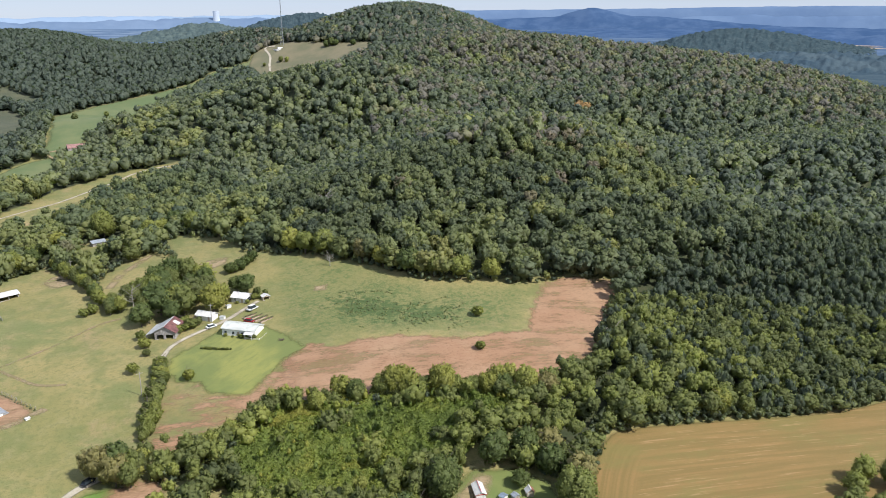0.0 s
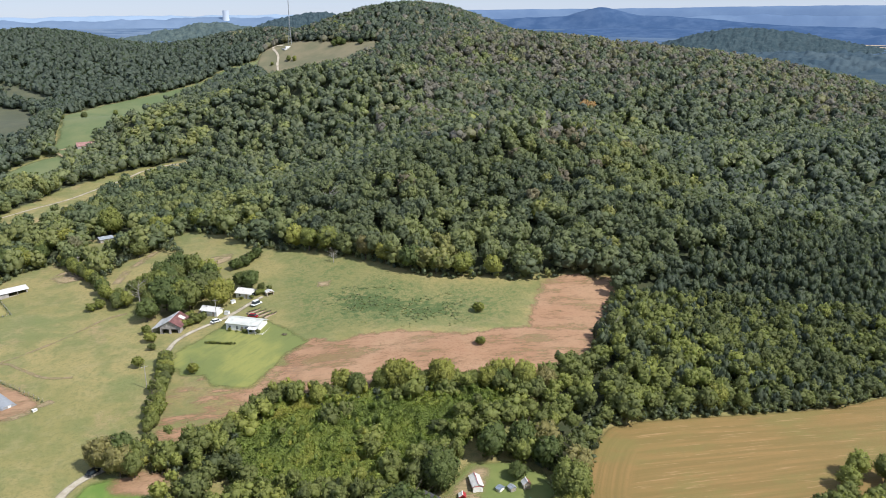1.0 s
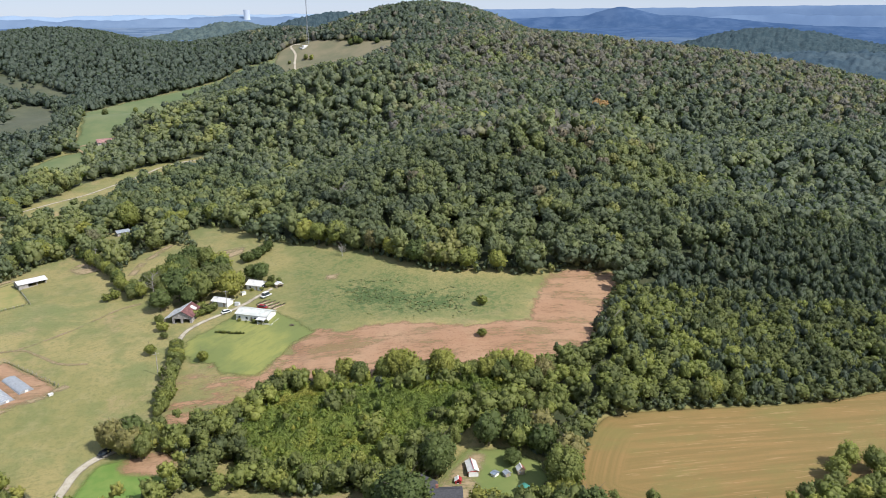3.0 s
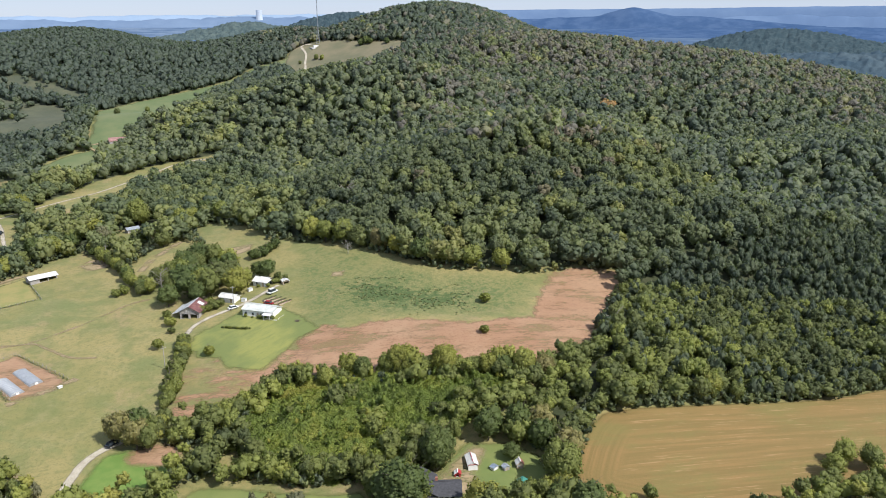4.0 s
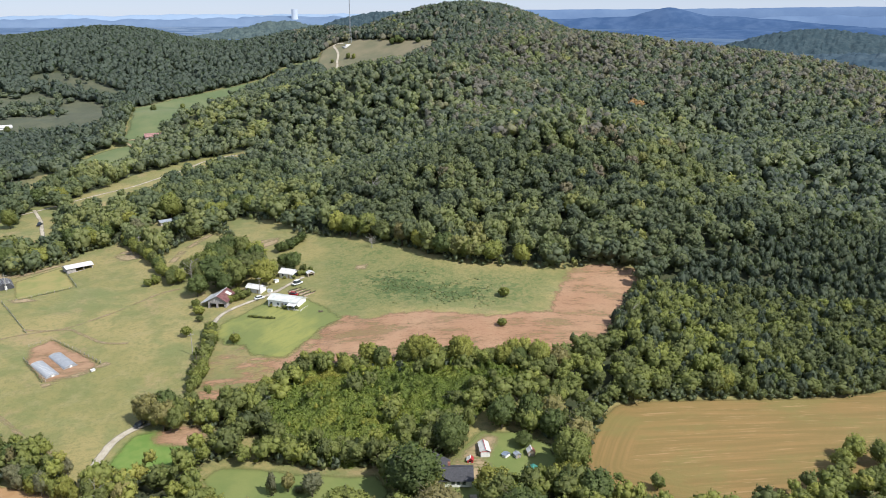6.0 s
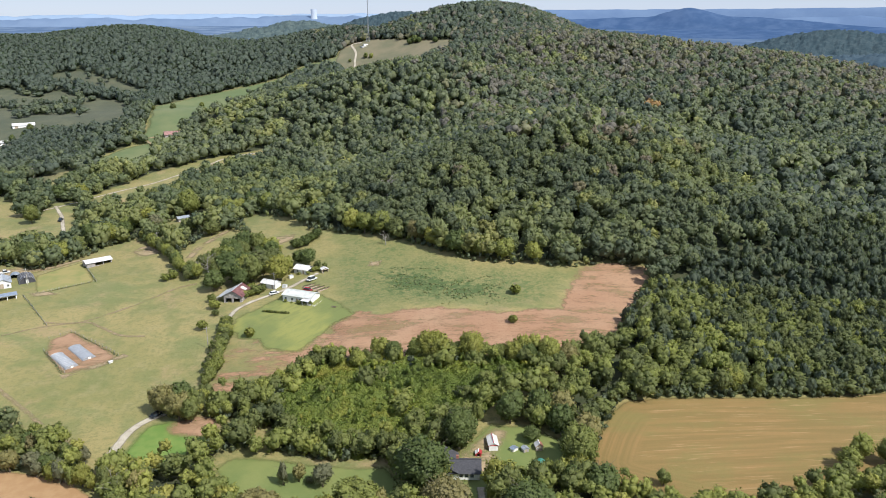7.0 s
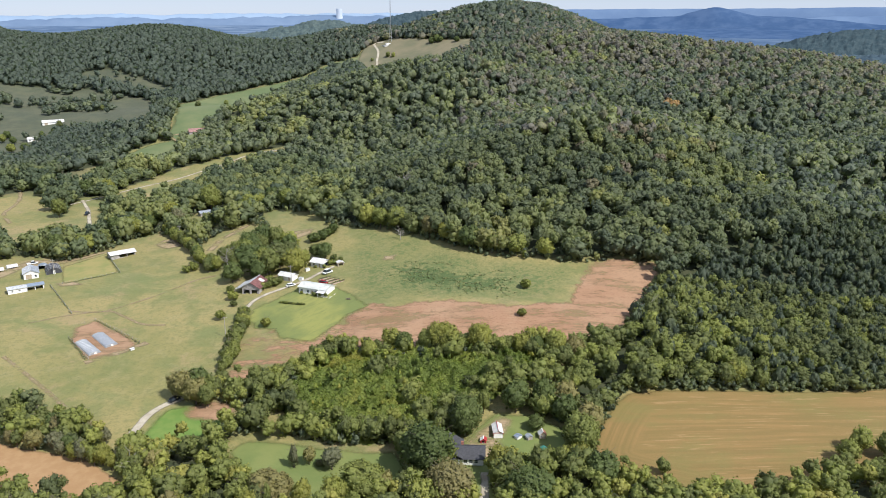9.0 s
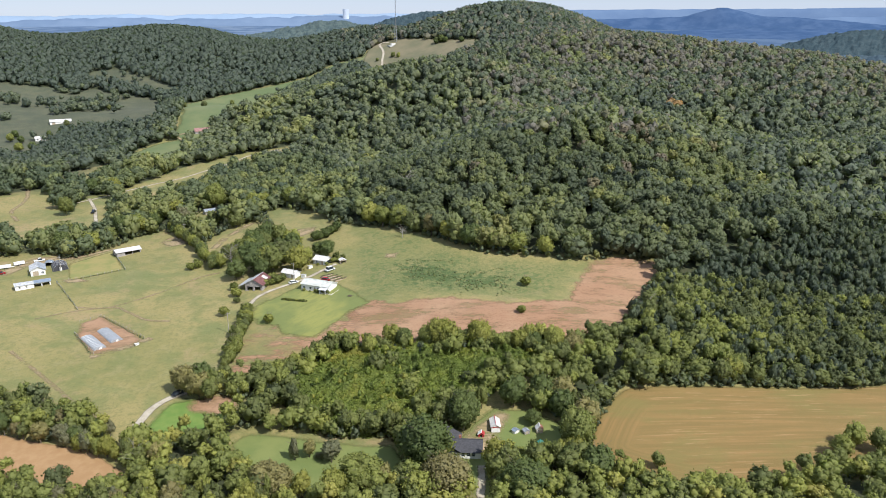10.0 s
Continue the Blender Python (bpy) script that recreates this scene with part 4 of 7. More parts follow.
def tube(bm, p0, p1, r0, r1, seg=6):
    """A tapered round bar between two points."""
    p0, p1 = Vector(p0), Vector(p1)
    q = (p1 - p0).to_track_quat("Z", "Y")
    rings = []
    for p, r in ((p0, r0), (p1, r1)):
        rings.append([bm.verts.new(p + q @ Vector((r * math.cos(6.2832 * k / seg), r * math.sin(6.2832 * k / seg), 0))) for k in range(seg)])
    for k in range(seg):
        bm.faces.new((rings[0][k], rings[0][(k + 1) % seg], rings[1][(k + 1) % seg], rings[1][k]))
    bm.faces.new(rings[0][::-1])
    bm.faces.new(rings[1])


def part(name, bm, material, parent, label=""):
    """Links a bmesh as one mesh object under a thing or a part."""
    me = bpy.data.meshes.new(name)
    bmesh.ops.recalc_face_normals(bm, faces=bm.faces)
    bm.to_mesh(me)
    bm.free()
    me.materials.append(material)
    ob = new(name, me)
    ob.parent = parent
    if label:
        ob["label"] = label
    return ob


def thing(name, m, label, category, group=""):
    ob = new(name)
    ob.empty_display_size = 0.5
    ob.matrix_basis = m
    return tagged(ob, label, category, group)


def make_tree(name, m, seed, label, category, group, height, radius, aspect_low, lumps, leaves, leaf, taper=0.0, dead=False, foliage_of=None, sprays=12, tuft=(0.05, 0.12)):
    """A tree: tapered trunk with limbs and a crown of leaf clumps."""
    r = np.random.default_rng(seed)
    t = thing(name, m, label, category, group)
    bm = bmesh.new()
    low = height * aspect_low
    lean = Vector((r.uniform(-.3, .3), r.uniform(-.3, .3), 0))
    tube(bm, (0, 0, -0.3), Vector((0, 0, height * 0.45)) + lean * 0.5, 0.035 * height ** 0.85, 0.02 * height ** 0.85, 7)
    tube(bm, Vector((0, 0, height * 0.45)) + lean * 0.5, Vector((0, 0, height * 0.82)) + lean, 0.02 * height ** 0.85, 0.03, 6)
    for k in range(7 if not dead else 16):
        a, h = r.uniform(0, 6.28), r.uniform(0.25, 0.75) * height
        p0 = Vector((0, 0, h)) + lean * (h / height)
        reach = radius * r.uniform(0.5, 0.95)
        p1 = p0 + Vector((math.cos(a) * reach, math.sin(a) * reach, reach * r.uniform(0.4, 1.0)))
        tube(bm, p0, p1, 0.010 * height, 0.02, 4)
        if dead:
            for s in range(3):
                b = a + r.uniform(-1, 1)
                tube(bm, p0.lerp(p1, r.uniform(.4, .9)), p1 + Vector((math.cos(b), math.sin(b), r.uniform(0.2, 1))) * reach * 0.6, 0.04, 0.012, 3)
    part("trunk", bm, MAT_DEAD if dead else MAT_BARK, t)
    if not dead:
        V, Fc, N = crown_arrays(r, lumps, leaves, leaf, (2, 1), taper, loose=0.9, sprays=sprays, tuft=tuft)
        V = V * np.array([radius, radius, (height - low) / 2.0]) + np.array([0, 0, low])
        c = mesh_ob("crown", V, Fc, foliage_of or MAT_LEAF_VALLEY, True, None, N)
        c.parent = t
    return t


TREE_KINDS = {
    "broad": dict(name="tree", label="broad green deciduous tree with a dense rounded crown", category="tree", height=10.0, radius=4.2, aspect_low=0.08, lumps=16, leaves=820, leaf=0.060, sprays=14, tuft=(0.04, 0.092)),
    "tall": dict(name="tree", label="tall leafy tree with an uneven oval crown", category="tree", height=12.0, radius=3.4, aspect_low=0.10, lumps=16, leaves=820, leaf=0.062, sprays=14, tuft=(0.04, 0.092)),
    "small": dict(name="tree", label="young leafy tree with a loose narrow crown", category="tree", height=7.0, radius=2.3, aspect_low=0.06, lumps=9, leaves=360, leaf=0.092),
    "cedar": dict(name="cedar_tree", label="dark green cedar with a narrow pointed crown", category="tree", height=8.0, radius=1.7, aspect_low=0.04, lumps=9, leaves=520, leaf=0.12, taper=0.72),
    "great": dict(name="tree", label="great spreading tree with a deep full crown", category="tree", height=16.0, radius=7.0, aspect_low=0.06, lumps=26, leaves=2200, leaf=0.042, sprays=34, tuft=(0.028, 0.068)),
    "bush": dict(name="bush", label="low rounded green bush standing in grass", category="bush", height=3.0, radius=1.8, aspect_low=0.0, lumps=8, leaves=520, leaf=0.12),
}
TREE_MADE = {}


LEAF_KINDS = {"": MAT_LEAF_VALLEY, "tan": MAT_LEAF_TAN, "yellow": MAT_LEAF_YELLOW, "dark": MAT_LEAF_DARK, "grey": MAT_LEAF_GREY}


def plant(kind, x, y, height=None, spread=1.0, group="trees of the near woods", label="", seed=None, leaves=""):
    """One tree of a kind at a place, turned and sized for itself."""
    k = TREE_KINDS[kind]
    s = random.Random(int(x * 131 + y * 977) if seed is None else seed)
    sc = (height or k["height"] * s.uniform(0.8, 1.25)) / k["height"]
    m = pose(x, y, gz(x, y), 0, 0, s.uniform(0, 360)) @ Matrix.Diagonal((sc * spread, sc * spread, sc, 1))
    key = (kind, s.randrange(4), leaves)
    if key not in TREE_MADE:
        args = {a: v for a, v in k.items()}
        TREE_MADE[key] = make_tree(args.pop("name"), Matrix.Identity(4), hash_of(key), args.pop("label"), args.pop("category"), group, foliage_of=LEAF_KINDS[leaves], **args)
        TREE_MADE[key].matrix_basis = m
        ob = TREE_MADE[key]
    else:
        ob = copy_thing(TREE_MADE[key], pose(0, 0, 0))
        ob.matrix_basis = m
    return tagged(ob, label, "", group)


def hash_of(key):
    return sum(ord(c) * (i + 3) for i, c in enumerate(key[0])) + key[1] * 17


# the woods nearest to the flight: trees of their own in front, the rest as stands
CLOSE = (near_y < 172 + 0.10 * near_x) & (near_x > -95) & (near_x < 190)
pick = np.where(in_near & CLOSE)[0]
if len(pick) > 80:
    pick = pick[np.argsort(near_y[pick] + 0.0 * near_x[pick])][-80:]
for i in pick:
    kind = ("broad", "tall", "small", "broad", "cedar", "small")[int(near_rng.integers(0, 6))]
    plant(kind, float(near_x[i]), float(near_y[i]), float(near_rng.uniform(6.0, 11.0)), 1.05, leaves=("", "", "", "", "", "yellow", "tan", "dark", "", "")[int(near_rng.integers(0, 10))])
rest = in_near.copy()
rest[pick] = False
stand("woodland", LOD_NEAR, near_x[rest], near_y[rest], near_R[rest], near_rng.uniform(5.5, 10.5, rest.sum()), near_t[rest], "dense mixed green woodland on the valley floor", "woodland", 6, MAT_LEAF_VALLEY)

# bright thicket between the trees: a closed tangle of scrub with leaf clumps all over it
def tangle(name, outline, cell, high, leaves, leaf, tones, label, seed, material):
    """Waist to head high scrub that covers an outline without gaps. high: its lowest and highest tops; tones: mean and spread of hue."""
    r = np.random.default_rng(seed)
    p = np.array(outline, float)
    ax, ay = np.arange(p[:, 0].min() - 2, p[:, 0].max() + 2, cell), np.arange(p[:, 1].min() - 2, p[:, 1].max() + 2, cell)
    X, Y = (q.ravel() for q in np.meshgrid(ax, ay))
    X, Y = X + r.uniform(-0.3, 0.3, X.shape) * cell, Y + r.uniform(-0.3, 0.3, Y.shape) * cell

    def top(x, y):
        rim = np.clip(inside(outline, x, y) / 2.0, 0, 1)
        h = 0.36 * patches(x, y, 9, seed + 1) + 0.42 * patches(x, y, 3.6, seed + 2) + 0.22 * patches(x, y, 1.5, seed + 3)
        return rim * (high[0] + (high[1] - high[0]) * h)

    def hue(x, y):
        return np.clip(tones[0] + tones[1] * (patches(x, y, 13, seed + 5) - 0.5) + 0.6 * tones[1] * (patches(x, y, 4.5, seed + 6) - 0.5), 0.15, 0.82)

    H = top(X, Y) * (1 + r.uniform(-0.16, 0.16, X.shape))
    Fq = grid_faces(len(ax), len(ay))
    Fq = Fq[(H[Fq] > 0.05).any(axis=1)]
    used, inv = np.unique(Fq, return_inverse=True)
    Fq = inv.reshape(Fq.shape)
    V0 = np.stack([X, Y, ground_z(X, Y) + H], -1)[used]
    F0 = np.concatenate([Fq[:, [0, 1, 2]], Fq[:, [0, 2, 3]]])
    N0 = r.normal(size=V0.shape) * 0.35 + np.array([0, 0, 1.0])
    x, y = r.uniform(p[:, 0].min(), p[:, 0].max(), leaves * 3), r.uniform(p[:, 1].min(), p[:, 1].max(), leaves * 3)
    keep = inside(outline, x, y) > 0.3
    x, y = x[keep][:leaves], y[keep][:leaves]
    n = len(x)
    e = 0.4
    slope = np.stack([top(x - e, y) - top(x + e, y), top(x, y - e) - top(x, y + e), np.full(n, 2 * e)], -1)
    slope /= np.linalg.norm(slope, axis=1)[:, None]
    pos = np.stack([x, y, ground_z(x, y) + top(x, y) * r.uniform(0.92, 1.10, n) + r.uniform(0, 0.3, n)], -1)
    nrm = slope + r.normal(size=(n, 3)) * 0.8
    nrm /= np.linalg.norm(nrm, axis=1)[:, None]
    a = np.cross(nrm, r.normal(size=(n, 3)))
    a /= np.linalg.norm(a, axis=1)[:, None]
    b = np.cross(nrm, a)
    s = leaf * r.uniform(0.5, 1.5, (n, 1))
    q = np.stack([pos + a * s, pos - a * s * 0.5 + b * s * 0.87, pos - a * s * 0.5 - b * s * 0.87], 1).reshape(-1, 3)
    N1 = np.repeat(slope + r.normal(size=(n, 3)) * 0.45, 3, axis=0)
    V, N = np.concatenate([V0, q]), np.concatenate([N0, N1])
    N /= np.linalg.norm(N, axis=1)[:, None]
    T = np.concatenate([hue(V0[:, 0], V0[:, 1]), np.repeat(hue(x, y) + r.normal(0, 0.08, n), 3)])
    ob = mesh_ob(name, V, np.concatenate([F0, np.arange(n * 3).reshape(-1, 3) + len(V0)]), material, True, {"tone": T, "grouped": np.ones(len(V))}, N)
    return tagged(ob, label, "scrub", kind="stuff")


tangle("scrub", THICKET, 0.7, (0.3, 5.6), 90000, 0.28, (0.40, 0.55), "thicket of bright yellow-green scrub", 32, MAT_LEAF_SCRUB)

# slender young trees standing in the scrub
qx, qy = scatter(3.0, -5, 115, 185, 245, 35)
k = (inside(THICKET, qx, qy) > 0) & (open_land(qx, qy) < -2)
qx, qy = qx[k], qy[k]
qr = np.random.default_rng(36)
k = qr.uniform(0, 1, len(qx)) < 0.05 + 0.80 * patches(qx, qy, 14, 37)
qx, qy = qx[k], qy[k]
stand("young_trees", LOD_YOUNG, qx, qy, qr.uniform(0.7, 1.6, len(qx)), qr.uniform(3.4, 7.0, len(qx)), np.clip(qr.normal(0.44, 0.20, len(qx)), 0.05, 0.8), "slender young trees standing in scrub", "trees", 14, MAT_LEAF_SCRUB)

# weeds in the pasture: a dark patch in the field, strips along the fences
wx, wy = scatter(1.5, 62, 120, 268, 322, 81)
wr = np.random.default_rng(82)
k = (inside(WEEDS, wx, wy) + (patches(wx, wy, 5, 83) - 0.5) * 26 + wr.normal(0, 2.5, len(wx)) > 1.5)
wx, wy = wx[k], wy[k]
stand("weeds", LOD_FAR, wx, wy, wr.uniform(0.3, 0.8, len(wx)), wr.uniform(0.12, 0.35, len(wx)), np.clip(wr.normal(0.64, 0.08, len(wx)), 0.3, 0.78), "patch of low dark green weeds in the field", "weeds", 15)
lines = [((-90.6, 365.7), (-73.5, 323.4)), ((-70, 407), (-59.5, 373)), ((-62, 312), (-41, 281)), ((-70, 296), (-60, 273)), ((-85, 366), (-62, 373))]
wx = np.concatenate([np.linspace(a[0], b[0], 90) for a, b in lines])
wy = np.concatenate([np.linspace(a[1], b[1], 90) for a, b in lines])
wx, wy = wx + wr.normal(0, 0.3, len(wx)), wy + wr.normal(0, 0.3, len(wx))
stand("weeds", LOD_FAR, wx, wy, wr.uniform(0.15, 0.38, len(wx)), wr.uniform(0.2, 0.55, len(wx)), np.clip(wr.normal(0.4, 0.15, len(wx)), 0.05, 0.8), "dark weeds grown along the fence lines", "weeds", 17)

# slope and hill woods
# the belt of larger, separate trees between the pasture and the far fields
BELT = [(-190, 385), (70, 380), (78, 520), (62, 640), (-190, 640)]
BELT_TREES = [(-17.3, 479.7, 'great', 17, 1.0, ''), (-90.0, 561.8, 'great', 13, 0.95, 'yellow'), (-36.0, 447.0, 'broad', 11, 1.1, 'grey'), (-40.2, 463.3, 'broad', 12, 1.25, 'yellow'),
               (-41.1, 522.6, 'great', 14, 0.9, ''), (5.8, 446.0, 'great', 13, 0.9, ''), (-111.6, 503.4, 'great', 13, 0.9, ''), (-106.4, 568.3, 'broad', 12, 1.1, 'dark'),
               (-67.6, 433.7, 'great', 14, 0.9, 'dark'), (-97.2, 418.2, 'great', 12, 1.0, 'dark'), (-82.2, 416.5, 'broad', 11, 1.2, ''), (-57.1, 436.6, 'broad', 10, 1.3, 'yellow'),
               (39.6, 422.5, 'great', 13, 0.95, ''), (52.0, 404.4, 'broad', 12, 1.1, 'yellow'), (-82.6, 607.8, 'broad', 10, 1.2, 'yellow'), (19.8, 459.9, 'broad', 12, 1.1, 'dark'),
               (35.1, 482.4, 'broad', 12, 1.2, ''), (-4.3, 418.5, 'broad', 9, 1.3, ''), (-94.5, 437.3, 'broad', 10, 1.2, ''), (-51.4, 449.2, 'broad', 11, 1.2, '')]
bx, by, bR, bt, br = forest(8.0, 43, (-200, 90, 380, 650), (0.40, 0.30, 0.42))
clear = np.min([np.hypot(bx - q[0], by - q[1]) for q in BELT_TREES], axis=0)
k = (inside(BELT, bx, by) > 0) & (clear > 4.0)
stand("woodland", LOD_BELT, bx[k], by[k], bR[k] * 1.02, br.uniform(7.5, 14.0, k.sum()), np.clip(bt[k] + br.normal(-0.08, 0.14, k.sum()), 0.03, 0.82), "belt of broad green trees between pasture and far fields", "woodland", 27, MAT_LEAF_BELT)
for x, y, kind, h, spread, hue in BELT_TREES:
    plant(kind, x, y, h, spread, "trees of the valley belt", "broad tree standing out of the valley belt", leaves=hue)
hx, hy, hR, ht, hr = forest(7.0, 41, (-300, 560, 150, 600), (0.33, 0.22, 0.30))
k = (inside(NEAR_WOODS, hx, hy) < 0) & (inside(BELT, hx, hy) < 0) & ~((hx > -60) & (hx < 150) & (hy < 252)) & (inside(YOUNG, hx, hy) + (patches(hx, hy, 18, 46) - 0.5) * 50 < 0) & (np.hypot(hx, hy + 20) + (patches(hx, hy, 40, 49) - 0.5) * 90 < 490)
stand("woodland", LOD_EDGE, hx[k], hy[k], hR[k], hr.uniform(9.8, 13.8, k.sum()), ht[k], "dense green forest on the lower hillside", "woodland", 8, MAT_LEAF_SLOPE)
yx, yy, yR, yt, yr = forest(4.6, 45, (100, 600, 140, 480), (0.31, 0.24, 0.25))
k = (inside(YOUNG, yx, yy) + (patches(yx, yy, 18, 46) - 0.5) * 50 > 0) & ((inside(NEAR_WOODS, yx, yy) < 0) | (yx > 140))
stand("woodland", LOD_YOUNG, yx[k], yy[k], yR[k], yr.uniform(5.0, 9.5, k.sum()), yt[k], "young dark green woodland with small crowns", "woodland", 12, MAT_LEAF_SLOPE)
ex, ey = scatter(2.9, -240, 340, 120, 470, 47)
eo = open_land(ex, ey)
keep = ~((ex > -60) & (ex < 150) & (ey < 252) & (eo > -2.5))
ex, ey, eo = ex[keep], ey[keep], eo[keep]
k = in_view(ex, ey) & (eo < -0.3) & (eo > -6.5)
ex, ey = ex[k], ey[k]
er = np.random.default_rng(48)
stand("undergrowth", LOD_SHRUB, ex, ey, er.uniform(1.1, 2.3, len(ex)), er.uniform(1.8, 5.0, len(ex)), np.clip(er.normal(0.38, 0.15, len(ex)), 0.05, 0.8), "green undergrowth along the forest edge", "undergrowth", 13)
hay_edge = np.array([(102, 160.4), (106, 170.4), (113, 178.7), (121, 186.7), (128, 190.7), (140, 189.7), (159, 185.7), (189, 179.7), (211, 176.7), (250, 177.7), (330, 182.7)], float)
run = np.concatenate([[0], np.cumsum(np.hypot(*np.diff(hay_edge, axis=0).T))])
at = np.repeat(np.arange(0, run[-1], 1.0), 4) + er.normal(0, 0.5, 4 * len(np.arange(0, run[-1], 1.0)))
ex, ey = np.interp(at, run, hay_edge[:, 0]) + er.normal(0, 0.4, len(at)), np.interp(at, run, hay_edge[:, 1]) + er.uniform(-0.8, 7.0, len(at))
stand("undergrowth", LOD_SHRUB, ex, ey, er.uniform(0.9, 1.9, len(ex)), er.uniform(1.4, 4.4, len(ex)), np.clip(er.normal(0.36, 0.15, len(ex)), 0.05, 0.8), "dense green undergrowth along the hay field", "undergrowth", 25, MAT_LEAF_SLOPE)


def knoll(x, y):
    """Lower trees on the round shoulder below the saddle."""
    return 1 - 0.30 * np.exp(-((x - 45) / 85) ** 2 - ((y - 765) / 55) ** 2)


mx, my, mR, mt, mr = forest(8.3, 51, (-380, 900, 240, 960), (0.29, 0.20, 0.26))
d = np.hypot(mx, my + 20)
k = (d + (patches(mx, my, 40, 49) - 0.5) * 90 >= 490) & (d < 960) & (inside(BELT, mx, my) < 0)
mh = mr.uniform(11.0, 13.4, len(mx)) * knoll(mx, my)
mR = np.minimum(mR * 1.10, 7.2)
far_side = hidden(mx, my, mh + 2) & (my > 620)
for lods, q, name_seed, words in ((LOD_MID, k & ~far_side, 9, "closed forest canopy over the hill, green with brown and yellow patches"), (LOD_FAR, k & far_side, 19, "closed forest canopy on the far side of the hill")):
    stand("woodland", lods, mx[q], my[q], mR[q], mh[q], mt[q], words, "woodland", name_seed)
# far ridge hues start low, with cloud shade put into the leaf colour
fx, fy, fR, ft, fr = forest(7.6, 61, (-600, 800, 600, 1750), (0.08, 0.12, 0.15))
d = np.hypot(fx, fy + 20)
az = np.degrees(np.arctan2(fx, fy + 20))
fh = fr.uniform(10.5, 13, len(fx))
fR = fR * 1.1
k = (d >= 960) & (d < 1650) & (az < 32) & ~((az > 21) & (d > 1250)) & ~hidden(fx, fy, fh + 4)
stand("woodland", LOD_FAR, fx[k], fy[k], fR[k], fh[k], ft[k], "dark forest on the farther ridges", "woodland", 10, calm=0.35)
# the edge of the ridge forest, a wall of trees along the saddle meadow
wall_line = np.array([(-140, 1010), (-112, 988), (-80, 962), (-62, 948), (-48, 959), (-17, 981), (17, 997), (52, 1010), (82, 1021), (99, 1031), (119, 1049), (140, 1054), (160, 1053), (172, 1071), (190, 1083), (212, 1077), (238, 1045), (268, 1007), (292, 985)], float)
run = np.concatenate([[0], np.cumsum(np.hypot(*np.diff(wall_line, axis=0).T))])
wr_ = np.random.default_rng(65)
at = np.repeat(np.arange(0, run[-1], 5.0), 2) + wr_.normal(0, 1.2, 2 * len(np.arange(0, run[-1], 5.0)))
lx_, ly_ = np.interp(at, run, wall_line[:, 0]) + wr_.normal(0, 1.2, len(at)), np.interp(at, run, wall_line[:, 1]) + wr_.uniform(0, 11, len(at))
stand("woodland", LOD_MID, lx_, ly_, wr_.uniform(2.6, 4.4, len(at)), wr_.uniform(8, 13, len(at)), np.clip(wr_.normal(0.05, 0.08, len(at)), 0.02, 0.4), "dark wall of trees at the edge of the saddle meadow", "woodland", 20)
# trees standing singly over the meadows of the left valley
vx, vy = scatter(9.0, -340, -60, 680, 1120, 63)
vr = np.random.default_rng(64)
clump = patches(vx, vy, 24, 66)
share = np.where(inside(FAR_FIELD, vx, vy) > 2, np.clip((clump - 0.46) * 3.0, 0, 0.9) * np.clip((vy - 860) / 70, 0.12, 1), np.where(inside(HIGH_MEADOW, vx, vy) > 3, 0.15, np.where(inside(FAR_PADDOCK, vx, vy) > 3, 0.10, 0)))
k = vr.uniform(0, 1, len(vx)) < share
vx, vy = vx[k], vy[k]
stand("meadow_trees", LOD_MID, vx, vy, vr.uniform(3.0, 7.5, len(vx)), vr.uniform(5, 12, len(vx)), np.clip(vr.normal(0.16, 0.12, len(vx)), 0.02, 0.6), "dark single trees scattered over a rough meadow", "trees", 18)


# ---- building helpers ----
def box(bm, x0, y0, z0, x1, y1, z1):
    v = [bm.verts.new((x, y, z)) for z in (z0, z1) for x, y in ((x0, y0), (x1, y0), (x1, y1), (x0, y1))]
    for f in ((3, 2, 1, 0), (4, 5, 6, 7), (0, 1, 5, 4), (1, 2, 6, 5), (2, 3, 7, 6), (3, 0, 4, 7)):
        bm.faces.new([v[i] for i in f])


def one_box(*a):
    bm = bmesh.new()
    box(bm, *a)
    bmesh.ops.bevel(bm, geom=bm.edges[:], offset=min(0.03, 0.2 * min(a[3] - a[0], a[4] - a[1], a[5] - a[2])), segments=1, affect="EDGES")
    return bm


def slab(bm, corners, thick):
    """A sheet of even thickness over four corners."""
    c = [Vector(p) for p in corners]
    n = (c[1] - c[0]).cross(c[3] - c[0]).normalized() * thick
    lo, hi = [bm.verts.new(p) for p in c], [bm.verts.new(p + n) for p in c]
    k = len(c)
    bm.faces.new(lo[::-1])
    bm.faces.new(hi)
    for i in range(k):
        bm.faces.new((lo[i], lo[(i + 1) % k], hi[(i + 1) % k], hi[i]))


def wall_with_openings(bm, length, height, holes, thick=0.18, axis="x", at=0.0, start=0.0, low=0.0):
    """A wall along an axis with rectangular holes (from, to, bottom, top) right through it."""
    xs = sorted({0.0, length, *[h[0] for h in holes], *[h[1] for h in holes]})
    zs = sorted({low, height, *[max(low, h[2]) for h in holes], *[h[3] for h in holes]})
    for a, b in zip(xs, xs[1:]):
        for c, d in zip(zs, zs[1:]):
            if any(h[0] <= a and b <= h[1] and h[2] <= c and d <= h[3] for h in holes):
                continue
            if axis == "x":
                box(bm, start + a, at, c, start + b, at + thick, d)
            else:
                box(bm, at, start + a, c, at + thick, start + b, d)
    bmesh.ops.remove_doubles(bm, verts=bm.verts, dist=0.0005)


